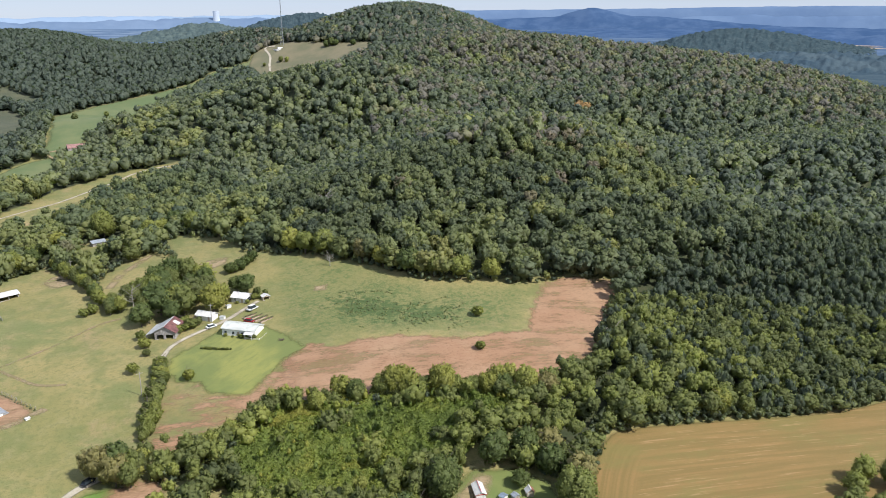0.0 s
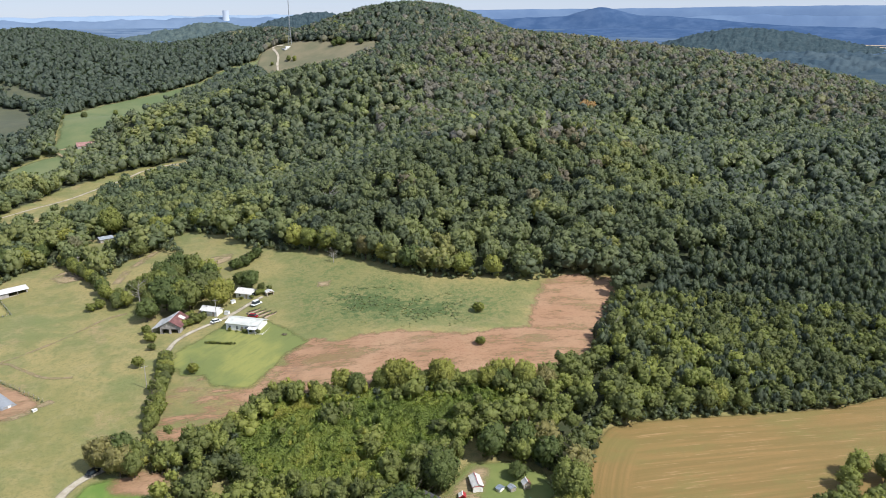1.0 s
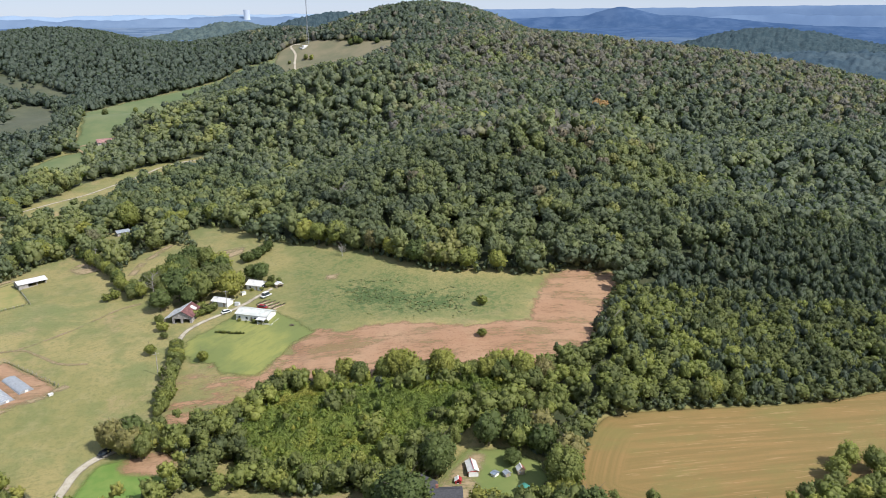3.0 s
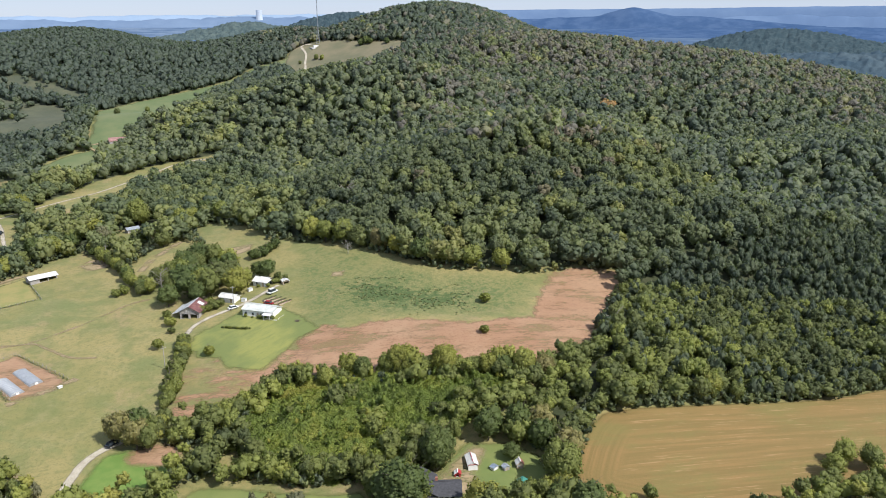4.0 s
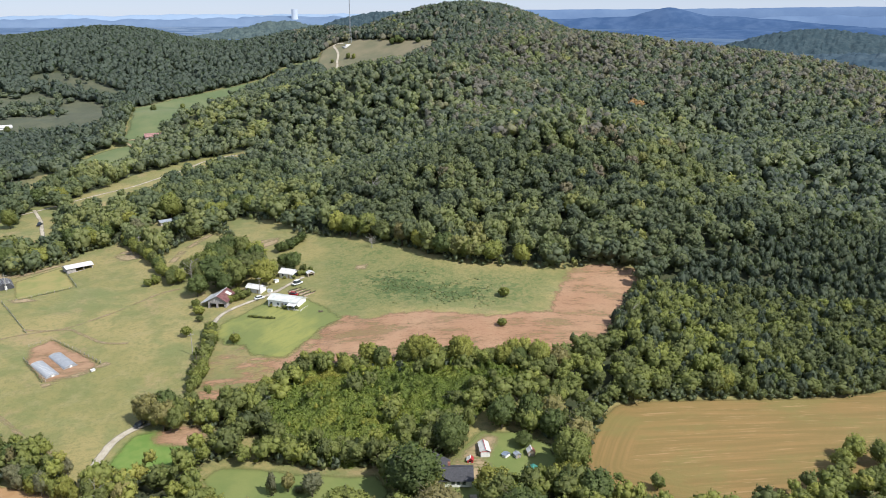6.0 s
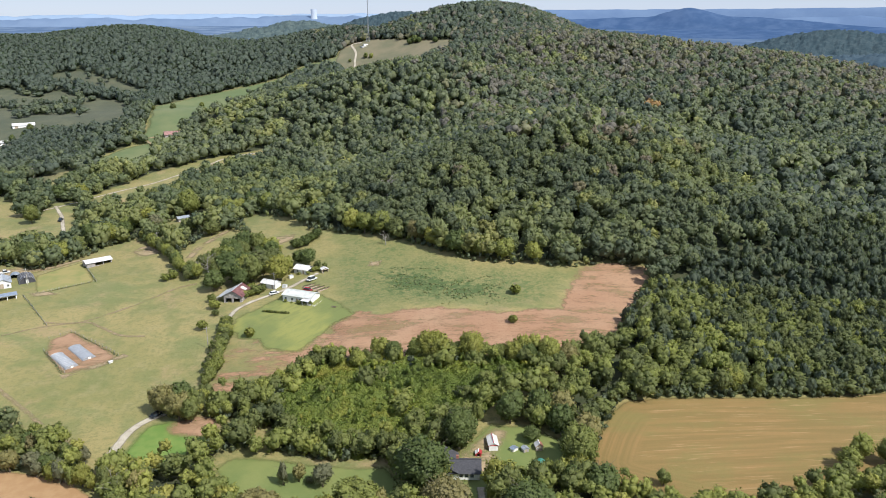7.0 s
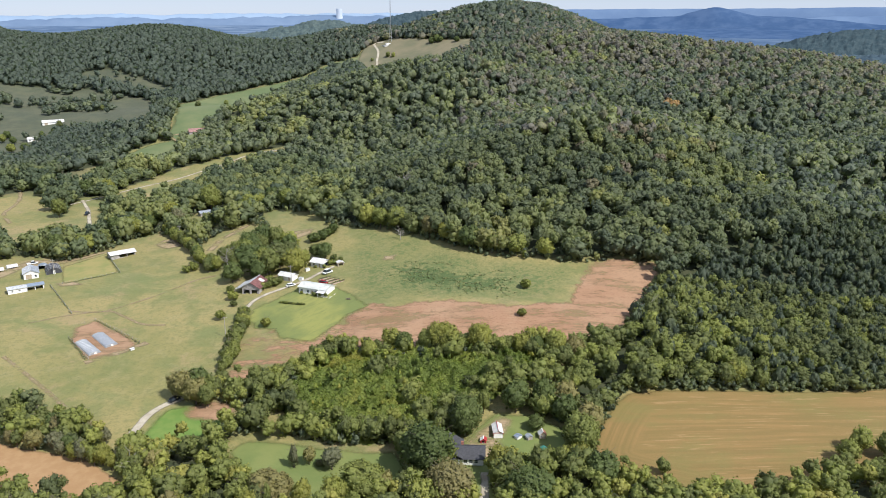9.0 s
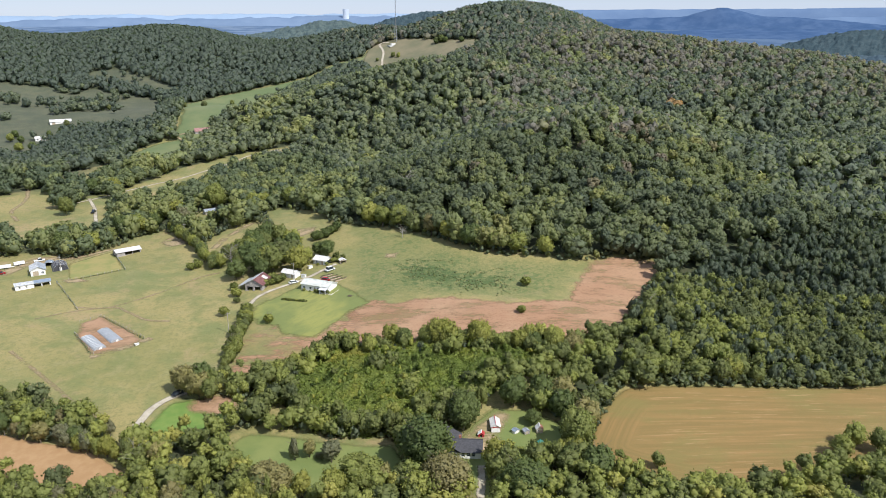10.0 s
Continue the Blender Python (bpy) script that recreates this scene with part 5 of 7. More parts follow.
def window_part(parent, x0, x1, z0, z1, y, frame_mat, axis="x"):
    """A window in a wall: frame, pane, sill."""
    bm = bmesh.new()
    t = 0.09
    def bar(a, b, c, d):
        if axis == "x":
            box(bm, a, y - 0.04, c, b, y + 0.08, d)
        else:
            box(bm, y - 0.04, a, c, y + 0.08, b, d)
    bar(x0 - t, x1 + t, z1, z1 + t)
    bar(x0 - t, x1 + t, z0 - t, z0)
    bar(x0 - t, x0, z0, z1)
    bar(x1, x1 + t, z0, z1)
    bar(x0, x1, (z0 + z1) / 2 - 0.02, (z0 + z1) / 2 + 0.02)
    w = part("window", bm, frame_mat, parent)
    bm = bmesh.new()
    if axis == "x":
        box(bm, x0, y + 0.05, z0, x1, y + 0.07, z1)
    else:
        box(bm, y + 0.05, x0, z0, y + 0.07, x1, z1)
    part("pane", bm, MAT_GLASS, w, "dark reflecting pane")
    return w


def gable_house(name, m, W, L, eave, rise, wall_mat, roof_mats, label, category, windows=(), doors=(), side_windows=(), over=0.45, seam=0.7, ridge="y", open_front=(), trim=None, group="", deep=1.0):
    """A building with a front W wide along x and L deep along y; its ridge runs along ridge. windows, doors: (from, to, bottom, top) in the front."""
    t = thing(name, m, label, category, group)
    bm = bmesh.new()
    box(bm, 0.05, 0.05, -deep, W - 0.05, L - 0.05, 0.12)
    part("foundation", bm, MAT_CONCRETE, t)
    holes = [*windows, *doors, *open_front]
    for nm, args in (("front_wall", dict(length=W, holes=holes, axis="x", at=0.0)), ("back_wall", dict(length=W, holes=[], axis="x", at=L - 0.18)),
                     ("side_wall", dict(length=L - 0.36, holes=list(side_windows), axis="y", at=W - 0.18, start=0.18)), ("side_wall", dict(length=L - 0.36, holes=[], axis="y", at=0.0, start=0.18))):
        bm = bmesh.new()
        wall_with_openings(bm, height=eave, low=0.12, **args)
        part(nm, bm, wall_mat, t)
    if open_front:
        # floor coloured near-black to imitate the shade inside the open bays
        bm = bmesh.new()
        box(bm, 0.2, 0.2, 0.125, W - 0.2, L - 0.2, 0.15)
        part("floor", bm, MAT_DARK, t, "dark earth floor")
    for x0, x1, z0, z1 in windows:
        window_part(t, x0, x1, z0, z1, 0.0, trim or MAT_WHITE)
    for y0, y1, z0, z1 in side_windows:
        window_part(t, y0 + 0.18, y1 + 0.18, z0, z1, W - 0.1, trim or MAT_WHITE, "y")
    for x0, x1, z0, z1 in doors:
        part("door", one_box(x0 + 0.02, 0.05, max(z0, 0.13), x1 - 0.02, 0.11, z1 - 0.02), trim or MAT_WOOD, t)
    for k, y in ((0, 0.0), (1, L - 0.15)) if ridge == "y" else ((0, 0.0), (1, W - 0.15)):
        bm = bmesh.new()
        if ridge == "y":
            tri = [(0, y, eave), (W, y, eave), (W / 2, y, eave + rise)]
            off = Vector((0, 0.15, 0))
        else:
            tri = [(y, 0, eave), (y, L, eave), (y, L / 2, eave + rise)]
            off = Vector((0.15, 0, 0))
        a = [bm.verts.new(p) for p in tri]
        b = [bm.verts.new(Vector(p) + off) for p in tri]
        bm.faces.new(a)
        bm.faces.new(b[::-1])
        for i in range(3):
            bm.faces.new((a[i], a[(i + 1) % 3], b[(i + 1) % 3], b[i]))
        part("gable", bm, wall_mat, t)
    half = W / 2 if ridge == "y" else L / 2
    length = L if ridge == "y" else W
    drop = rise / half * over
    for k in (0, 1):
        s = 1 if k == 0 else -1
        bm = bmesh.new()
        def at(across, along, up=0.0):
            p = half - s * across if True else 0
            return (p, along, eave + rise - rise / half * across + 0.02 + up) if ridge == "y" else (along, p, eave + rise - rise / half * across + 0.02 + up)
        c = [at(0, -over), at(half + over, -over), at(half + over, length + over), at(0, length + over)]
        up = (Vector(c[1]) - Vector(c[0])).cross(Vector(c[3]) - Vector(c[0])).z > 0
        slab(bm, c if up else c[::-1], 0.10)
        if seam:
            n = int((length + 2 * over) / seam)
            for i in range(n + 1):
                a = -over + i * (length + 2 * over - 0.05) / n
                q = [at(0.02, a, 0.12), at(half + over, a, 0.12), at(half + over, a + 0.05, 0.12), at(0.02, a + 0.05, 0.12)]
                up2 = (Vector(q[1]) - Vector(q[0])).cross(Vector(q[3]) - Vector(q[0])).z > 0
                slab(bm, q if up2 else q[::-1], 0.04)
        part("roof_slope", bm, roof_mats[k], t)
    bm = bmesh.new()
    r = eave + rise + 0.12
    if ridge == "y":
        box(bm, half - 0.16, -over, r, half + 0.16, L + over, r + 0.06)
    else:
        box(bm, -over, half - 0.16, r, W + over, half + 0.16, r + 0.06)
    part("ridge_cap", bm, roof_mats[0], t)
    return t


def on_ground(x, y, rz, sink=0.0):
    return pose(x, y, gz(x, y) - sink, 0, 0, rz)


# ---- the white farm house ----
house = gable_house("farm_house", on_ground(24.6, 307.6, -38), 14.2, 7.4, 3.2, 1.2, MAT_WHITE, (MAT_METAL_GREEN, MAT_METAL_GREEN),
                    "long low white farm house with a pale metal roof", "house", ridge="x",
                    windows=[(1.0, 2.0, 1.0, 2.1), (4.3, 5.4, 1.0, 2.1), (8.3, 9.6, 1.0, 2.1), (11.4, 12.4, 1.0, 2.1)], doors=[(6.6, 7.6, 0.1, 2.2), (12.8, 13.7, 0.1, 2.2)])
bm = bmesh.new()
box(bm, 11.0, -2.4, 0.25, 17.4, -0.02, 0.4)
box(bm, 14.25, 0.0, 0.25, 17.4, 6.5, 0.4)
part("deck", bm, MAT_WOOD, house, "pale timber deck")
for px, py in ((11.15, -2.3), (14.1, -2.3), (17.25, -2.3), (17.25, 2.0), (17.25, 6.35)):
    bm = bmesh.new()
    box(bm, px - 0.06, py - 0.06, -0.9, px + 0.06, py + 0.06, 1.3 if px > 17 else 2.55)
    part("post", bm, MAT_WHITE, house)
bm = bmesh.new()
for a, b in (((11.15, -2.3), (17.25, -2.3)), ((17.25, -2.3), (17.25, 6.35))):
    for h in (0.85, 1.25):
        tube(bm, (*a, h), (*b, h), 0.04, 0.04, 4)
part("railing", bm, MAT_WHITE, house)
bm = bmesh.new()
slab(bm, [(10.6, -2.8, 2.55), (14.6, -2.8, 2.55), (14.6, -0.05, 2.85), (10.6, -0.05, 2.85)], 0.08)
part("porch_roof", bm, MAT_METAL_LIGHT, house)
for x, y, h in ((3.0, 5.0, 0.7), (10.0, 5.4, 0.6)):
    bm = bmesh.new()
    tube(bm, (x, y, 3.6), (x, y, 3.9 + h), 0.09, 0.08, 8)
    part("vent_pipe", bm, MAT_STEEL, house)
part("steps", one_box(6.4, -1.3, -0.6, 7.8, -0.02, 0.2), MAT_CONCRETE, house)

# ---- the old barn ----
barn = gable_house("barn", on_ground(-0.2, 318.2, -25), 8.4, 10.5, 3.4, 2.3, MAT_BOARD, (MAT_METAL_PALE, MAT_RUST),
                   "weathered grey board barn with a half rusted metal roof", "barn", open_front=[(0.9, 3.7, 0.12, 2.2), (4.6, 7.4, 0.12, 2.2)], over=0.6)
bm = bmesh.new()
slab(bm, [(-3.4, -0.5, 2.1), (-0.55, -0.5, 3.0), (-0.55, 11.0, 3.0), (-3.4, 11.0, 2.1)], 0.08)
part("lean_to_roof", bm, MAT_METAL_PALE, barn, "grey sheet metal lean-to roof")
for y in (0.0, 3.5, 7.0, 10.5):
    bm = bmesh.new()
    box(bm, -3.2, y - 0.08, -1.2, -3.04, y + 0.08, 2.15)
    part("post", bm, MAT_BOARD, barn)
bm = bmesh.new()
for i in range(28):
    x = 0.05 + i * 0.3
    if not (0.9 < x + 0.12 < 3.7 or 4.6 < x + 0.12 < 7.4):
        box(bm, x, -0.03, -0.3, x + 0.24, -0.002, 3.4)
    else:
        box(bm, x, -0.03, 2.2, x + 0.24, -0.002, 3.4)
part("siding", bm, MAT_BOARD, barn, "vertical grey planks with gaps")
bm = bmesh.new()
slab(bm, [(5.3, 6.2, 5.25), (7.6, 6.2, 4.0), (7.6, 8.6, 4.0), (5.3, 8.6, 5.25)], 0.03)
part("patch_sheet", bm, MAT_METAL_LIGHT, barn, "pale replacement roof sheet")

# ---- outbuildings by the house ----
gable_house("shed", on_ground(16.8, 327.6, -42), 7.8, 4.2, 2.5, 1.1, MAT_WHITE, (MAT_METAL_LIGHT, MAT_METAL_LIGHT), "small white outbuilding under trees", "shed", ridge="x",
            windows=[(1.2, 2.0, 1.0, 1.9)], doors=[(5.6, 6.6, 0.1, 2.1)])
gable_house("garage", on_ground(32.6, 336.6, -40), 7.0, 5.6, 2.5, 1.3, MAT_WHITE, (MAT_METAL_LIGHT, MAT_METAL_LIGHT), "white garage with a pale metal roof", "garage", ridge="x",
            windows=[(1.4, 2.3, 1.0, 2.0)], doors=[(4.6, 5.5, 0.1, 2.1)], side_windows=[(1.2, 3.8, 0.5, 2.2)])
gable_house("animal_shelter", on_ground(45.0, 330.2, 10), 3.0, 2.6, 1.7, 0.6, MAT_WOOD, (MAT_METAL_LIGHT, MAT_METAL_LIGHT), "small open-fronted timber shelter", "shelter", open_front=[(0.3, 2.7, 0.12, 1.5)], over=0.25, seam=0.5)


def vehicle(m, paint, label, category, length=4.4, width=1.8, high=1.5, bed=False):
    """A parked car or pickup: body, cabin, glass, lamps, four wheels with rims."""
    t = thing("pickup_truck" if bed else "car", m, label, category)
    bm = bmesh.new()
    box(bm, -length / 2, -width / 2, 0.35, length / 2, width / 2, 0.9)
    bmesh.ops.bevel(bm, geom=bm.edges[:], offset=0.12, segments=2, affect="EDGES")
    part("body", bm, paint, t)
    bm = bmesh.new()
    a, b = (-0.1 * length, 0.18 * length) if bed else (-0.32 * length, 0.2 * length)
    lo = [bm.verts.new(p) for p in ((a - 0.25, -width / 2 + 0.08, 0.88), (b + 0.45, -width / 2 + 0.08, 0.88), (b + 0.45, width / 2 - 0.08, 0.88), (a - 0.25, width / 2 - 0.08, 0.88))]
    hi = [bm.verts.new(p) for p in ((a, -width / 2 + 0.22, high), (b, -width / 2 + 0.22, high), (b, width / 2 - 0.22, high), (a, width / 2 - 0.22, high))]
    bm.faces.new(hi)
    for i in range(4):
        bm.faces.new((lo[i], lo[(i + 1) % 4], hi[(i + 1) % 4], hi[i]))
    part("cabin", bm, MAT_GLASS, t, "dark glazed cabin")
    part("roof", one_box(a + 0.02, -width / 2 + 0.2, high - 0.01, b - 0.02, width / 2 - 0.2, high + 0.06), paint, t)
    for y in (-width / 2 + 0.3, width / 2 - 0.3):
        part("headlight", one_box(length / 2 - 0.06, y - 0.15, 0.62, length / 2 + 0.02, y + 0.15, 0.76), MAT_WHITE, t)
    for x in (-length * 0.31, length * 0.31):
        for y in (-width / 2 + 0.02, width / 2 - 0.02):
            bm = bmesh.new()
            tube(bm, (x, y - 0.11, 0.34), (x, y + 0.11, 0.34), 0.34, 0.34, 14)
            w = part("wheel", bm, MAT_BLACK, t)
            bm = bmesh.new()
            tube(bm, (x, y - 0.12, 0.34), (x, y + 0.12, 0.34), 0.2, 0.2, 10)
            part("rim", bm, MAT_STEEL, w)
    return t


vehicle(pose(36.2, 313.6, gz(36.2, 313.6) + 0.05, 0, 0, -40), MAT_CARRED, "red car parked behind the white house", "car")
vehicle(pose(39.4, 324.6, gz(39.4, 324.6) + 0.05, 0, 0, 35), MAT_CARWHITE, "white van parked on the gravel track", "van", 5.2, 2.0, 2.1)
for bx_, by_, br_ in ((30.6, 332.2, 20), (26.8, 322.6, -35)):
    sb = thing("storage_box", on_ground(bx_, by_, br_), "white metal storage box standing by the gravel track", "storage box", "storage boxes")
    part("body", one_box(-1.0, -0.7, -0.2, 1.0, 0.7, 1.2), MAT_WHITE, sb)
    part("lid", one_box(-1.08, -0.78, 1.2, 1.08, 0.78, 1.3), MAT_METAL_PALE, sb)
    part("handle", one_box(-0.2, -0.84, 0.9, 0.2, -0.79, 0.96), MAT_STEEL, sb)
vehicle(pose(21.6, 317.0, gz(21.6, 317.0) + 0.05, 0, 0, 20), MAT_CARWHITE, "pale car parked under the utility pole", "car")
vehicle(pose(-20.8, 466.8, gz(-20.8, 466.8) + 0.2, 0, 0, 20), MAT_CARDARK, "dark car parked between trees", "car", 5.0, 2.0, 1.7)
vehicle(pose(-95.6, 505.5, gz(-95.6, 505.5) + 0.2, 0, 0, 80), MAT_CARDARK, "dark pickup truck standing on the white lane", "truck", 5.6, 2.1, 1.9, True)

vehicle(pose(-24.4, 229.4, gz(-24.4, 229.4) + 0.3, 0, 0, 40), MAT_CARDARK, "dark car parked in the shade on the gravel track", "car")
vehicle(pose(-121.5, 387.0, gz(-121.5, 387.0) + 0.05, 0, 0, 12), MAT_CARRED, "red pickup truck parked by the farm sheds", "truck", 5.4, 2.0, 1.8, True)
vehicle(pose(-106.5, 404.0, gz(-106.5, 404.0) + 0.05, 0, 0, 20), MAT_CARWHITE, "white pickup truck parked by the farm sheds", "truck", 5.4, 2.0, 1.8, True)
for tx, ty, tr in ((-121.0, 396.5, 15), (-115.5, 400.5, 28)):
    tl = thing("stock_trailer", pose(tx, ty, gz(tx, ty), 0, 0, tr), "long white stock trailer parked on gravel", "trailer", "farm trailers")
    part("box", one_box(-2.6, -1.0, 0.6, 2.6, 1.0, 1.9), MAT_CARWHITE, tl)
    bm = bmesh.new()
    tube(bm, (2.5, 0, 0.7), (3.9, 0, 0.55), 0.08, 0.06, 6)
    part("drawbar", bm, MAT_STEEL, tl)
    for wx_ in (-0.6, 0.4):
        for wy_ in (-1.02, 1.02):
            bm = bmesh.new()
            tube(bm, (wx_, wy_ - 0.1, 0.38), (wx_, wy_ + 0.1, 0.38), 0.38, 0.38, 12)
            part("wheel", bm, MAT_BLACK, tl)
bp = thing("brush_pile", on_ground(44.6, 290.9, 0), "small dark heap of cut branches on grass", "brush pile")
bm = bmesh.new()
for k_ in range(46):
    a_, r_ = random.uniform(0, 6.28), random.uniform(0.1, 1.1)
    p_ = Vector((math.cos(a_) * r_, math.sin(a_) * r_, random.uniform(0.0, 0.5 - 0.3 * r_)))
    tube(bm, p_, p_ + Vector((random.uniform(-1, 1), random.uniform(-1, 1), random.uniform(0.0, 0.5))), 0.05, 0.03, 4)
part("branches", bm, MAT_BARK, bp)

# vegetable beds behind the house
bm_rows = [(35.6, 318.0), (37.4, 315.6), (39.2, 313.2), (41.0, 310.8)]
for i, (x, y) in enumerate(bm_rows):
    t = thing("garden_bed", on_ground(x + 2.0, y + 1.2, 28), "raised bed of bare brown soil with plants", "garden bed", "garden beds")
    part("frame", one_box(-3.6, -0.75, -0.3, 3.6, 0.75, 0.28), MAT_WOOD, t)
    bm = bmesh.new()
    box(bm, -3.45, -0.62, 0.2, 3.45, 0.62, 0.34)
    bmesh.ops.subdivide_edges(bm, edges=bm.edges[:], cuts=3)
    for v in bm.verts:
        v.co.z += random.uniform(-0.02, 0.08)
    part("soil", bm, MAT_EARTH, t, "bare brown soil")
    for k_ in range(9):
        V_, F_, N_ = crown_arrays(np.random.default_rng(300 + i * 9 + k_), 1, 60, 0.2, (1, 1))
        c_ = mesh_ob("plant", V_ * np.array([0.42, 0.42, 0.22 + 0.05 * (k_ % 3)]) + np.array([-3.1 + 0.78 * k_, 0.08 * (k_ % 3 - 1), 0.26]), F_, MAT_LEAF, True, None, N_)
        c_.parent = t


# ---- poles, mast ----
def utility_pole(x, y, h, label="wooden utility pole with a crossarm", rz=0, arm=True):
    t = thing("utility_pole", on_ground(x, y, rz), label, "pole", "utility poles")
    bm = bmesh.new()
    tube(bm, (0, 0, -0.5), (0, 0, h), 0.17, 0.12, 8)
    part("pole", bm, MAT_POLE, t)
    if arm:
        part("crossarm", one_box(-1.1, -0.06, h - 0.75, 1.1, 0.06, h - 0.62), MAT_POLE, t)
    for px in (-0.95, 0.0, 0.95) if arm else (0.2,):
        bm = bmesh.new()
        tube(bm, (px, 0, h - 0.62), (px, 0, h - 0.4), 0.05, 0.03, 6)
        part("insulator", bm, MAT_STEEL, t)
    return t


for x, y, h, rz in ((-32.4, 412.0, 9.5, 20), (-7.3, 274.5, 9.0, 15), (22.1, 318.6, 9.5, -30), (-135.5, 644, 10, 0), (-91.5, 381.5, 8.5, 10)):
    utility_pole(x, y, h, rz=rz)
utility_pole(83.9, 143.5, 6.5, "plain grey wooden pole beside the yard", 10, False)

mast = thing("radio_mast", on_ground(209, 1066, 10), "tall slender steel lattice radio mast", "mast")
MAST_H = 66.0
legs = [(math.cos(2.094 * k + 0.5), math.sin(2.094 * k + 0.5)) for k in range(3)]
def mast_r(z):
    return 3.0 - 2.5 * min(1.0, z / 26.0) if z < 26 else 0.5
for lx, ly in legs:
    bm = bmesh.new()
    for z0, z1 in ((-1, 26), (26, MAST_H)):
        tube(bm, (lx * mast_r(max(z0, 0)), ly * mast_r(max(z0, 0)), z0), (lx * mast_r(z1), ly * mast_r(z1), z1), 0.22 if z0 < 0 else 0.16, 0.16 if z0 < 0 else 0.14, 5)
    part("leg", bm, MAT_STEEL, mast)
bm = bmesh.new()
z = 1.0
while z < MAST_H - 2:
    dz = max(1.6, mast_r(z) * 1.5)
    for k in range(3):
        a, b = legs[k], legs[(k + 1) % 3]
        r0, r1 = mast_r(z), mast_r(z + dz)
        tube(bm, (a[0] * r0, a[1] * r0, z), (b[0] * r1, b[1] * r1, z + dz), 0.09, 0.09, 3)
        tube(bm, (a[0] * r0, a[1] * r0, z), (b[0] * r0, b[1] * r0, z), 0.09, 0.09, 3)
    z += dz
part("bracing", bm, MAT_STEEL, mast)
bm = bmesh.new()
tube(bm, (0, 0, MAST_H - 3.5), (0, 0, MAST_H + 2.5), 0.55, 0.45, 8)
part("antenna", bm, MAT_WHITE, mast, "white antenna drum at the top")
pad = thing("equipment_hut", on_ground(205, 1056, 12), "low white equipment hut on a concrete pad", "hut")
bm = bmesh.new()
box(bm, -8, -3, -1.5, 12, 7, 0.4)
part("slab", bm, MAT_CONCRETE, pad)
part("hut", one_box(-4, 0, 0.4, 2, 4, 3.0), MAT_WHITE, pad)
part("cabinet", one_box(5, 1, 0.4, 7, 3, 2.2), MAT_STEEL, pad)

# ---- the farm across the pasture ----
gable_house("long_barn", on_ground(-66.4, 396.0, 24), 12.5, 6.5, 2.6, 0.9, MAT_BOARD, (MAT_METAL_LIGHT, MAT_METAL_LIGHT), "long low open barn with a white metal roof", "barn", ridge="x",
            open_front=[(4.2, 8.0, 0.6, 2.3), (8.3, 12.0, 0.6, 2.3)], over=0.6)
gable_house("garage", on_ground(-105.0, 378.5, 14), 6.8, 10.0, 3.0, 1.6, MAT_WHITE, (MAT_METAL_PALE, MAT_METAL_GREY), "white farm garage with a pale grey metal roof", "garage",
            windows=[(4.9, 5.9, 1.0, 2.0)], doors=[(1.0, 3.6, 0.1, 2.5)])
fs = gable_house("long_shed", on_ground(-107.3, 358.0, 19), 15.5, 4.6, 2.4, 0.7, MAT_WHITE, (MAT_METAL_PALE, MAT_METAL_PALE), "long narrow white farm shed with a grey roof", "shed", ridge="x",
                 windows=[(1.5, 2.3, 1.0, 1.8), (4.5, 5.3, 1.0, 1.8)], open_front=[(8.2, 11.4, 0.12, 2.1), (11.8, 15.0, 0.12, 2.1)], over=0.35)
bm = bmesh.new()
for s in (1, -1):
    q = [(8.3, 2.3, 3.29), (8.3, 2.3 - s * 2.68, 2.47), (15.9, 2.3 - s * 2.68, 2.47), (15.9, 2.3, 3.29)]
    slab(bm, q if s > 0 else q[::-1], 0.05)
part("roof_sheet", bm, MAT_METAL_BLUE, fs, "blue-grey metal roof sheets")


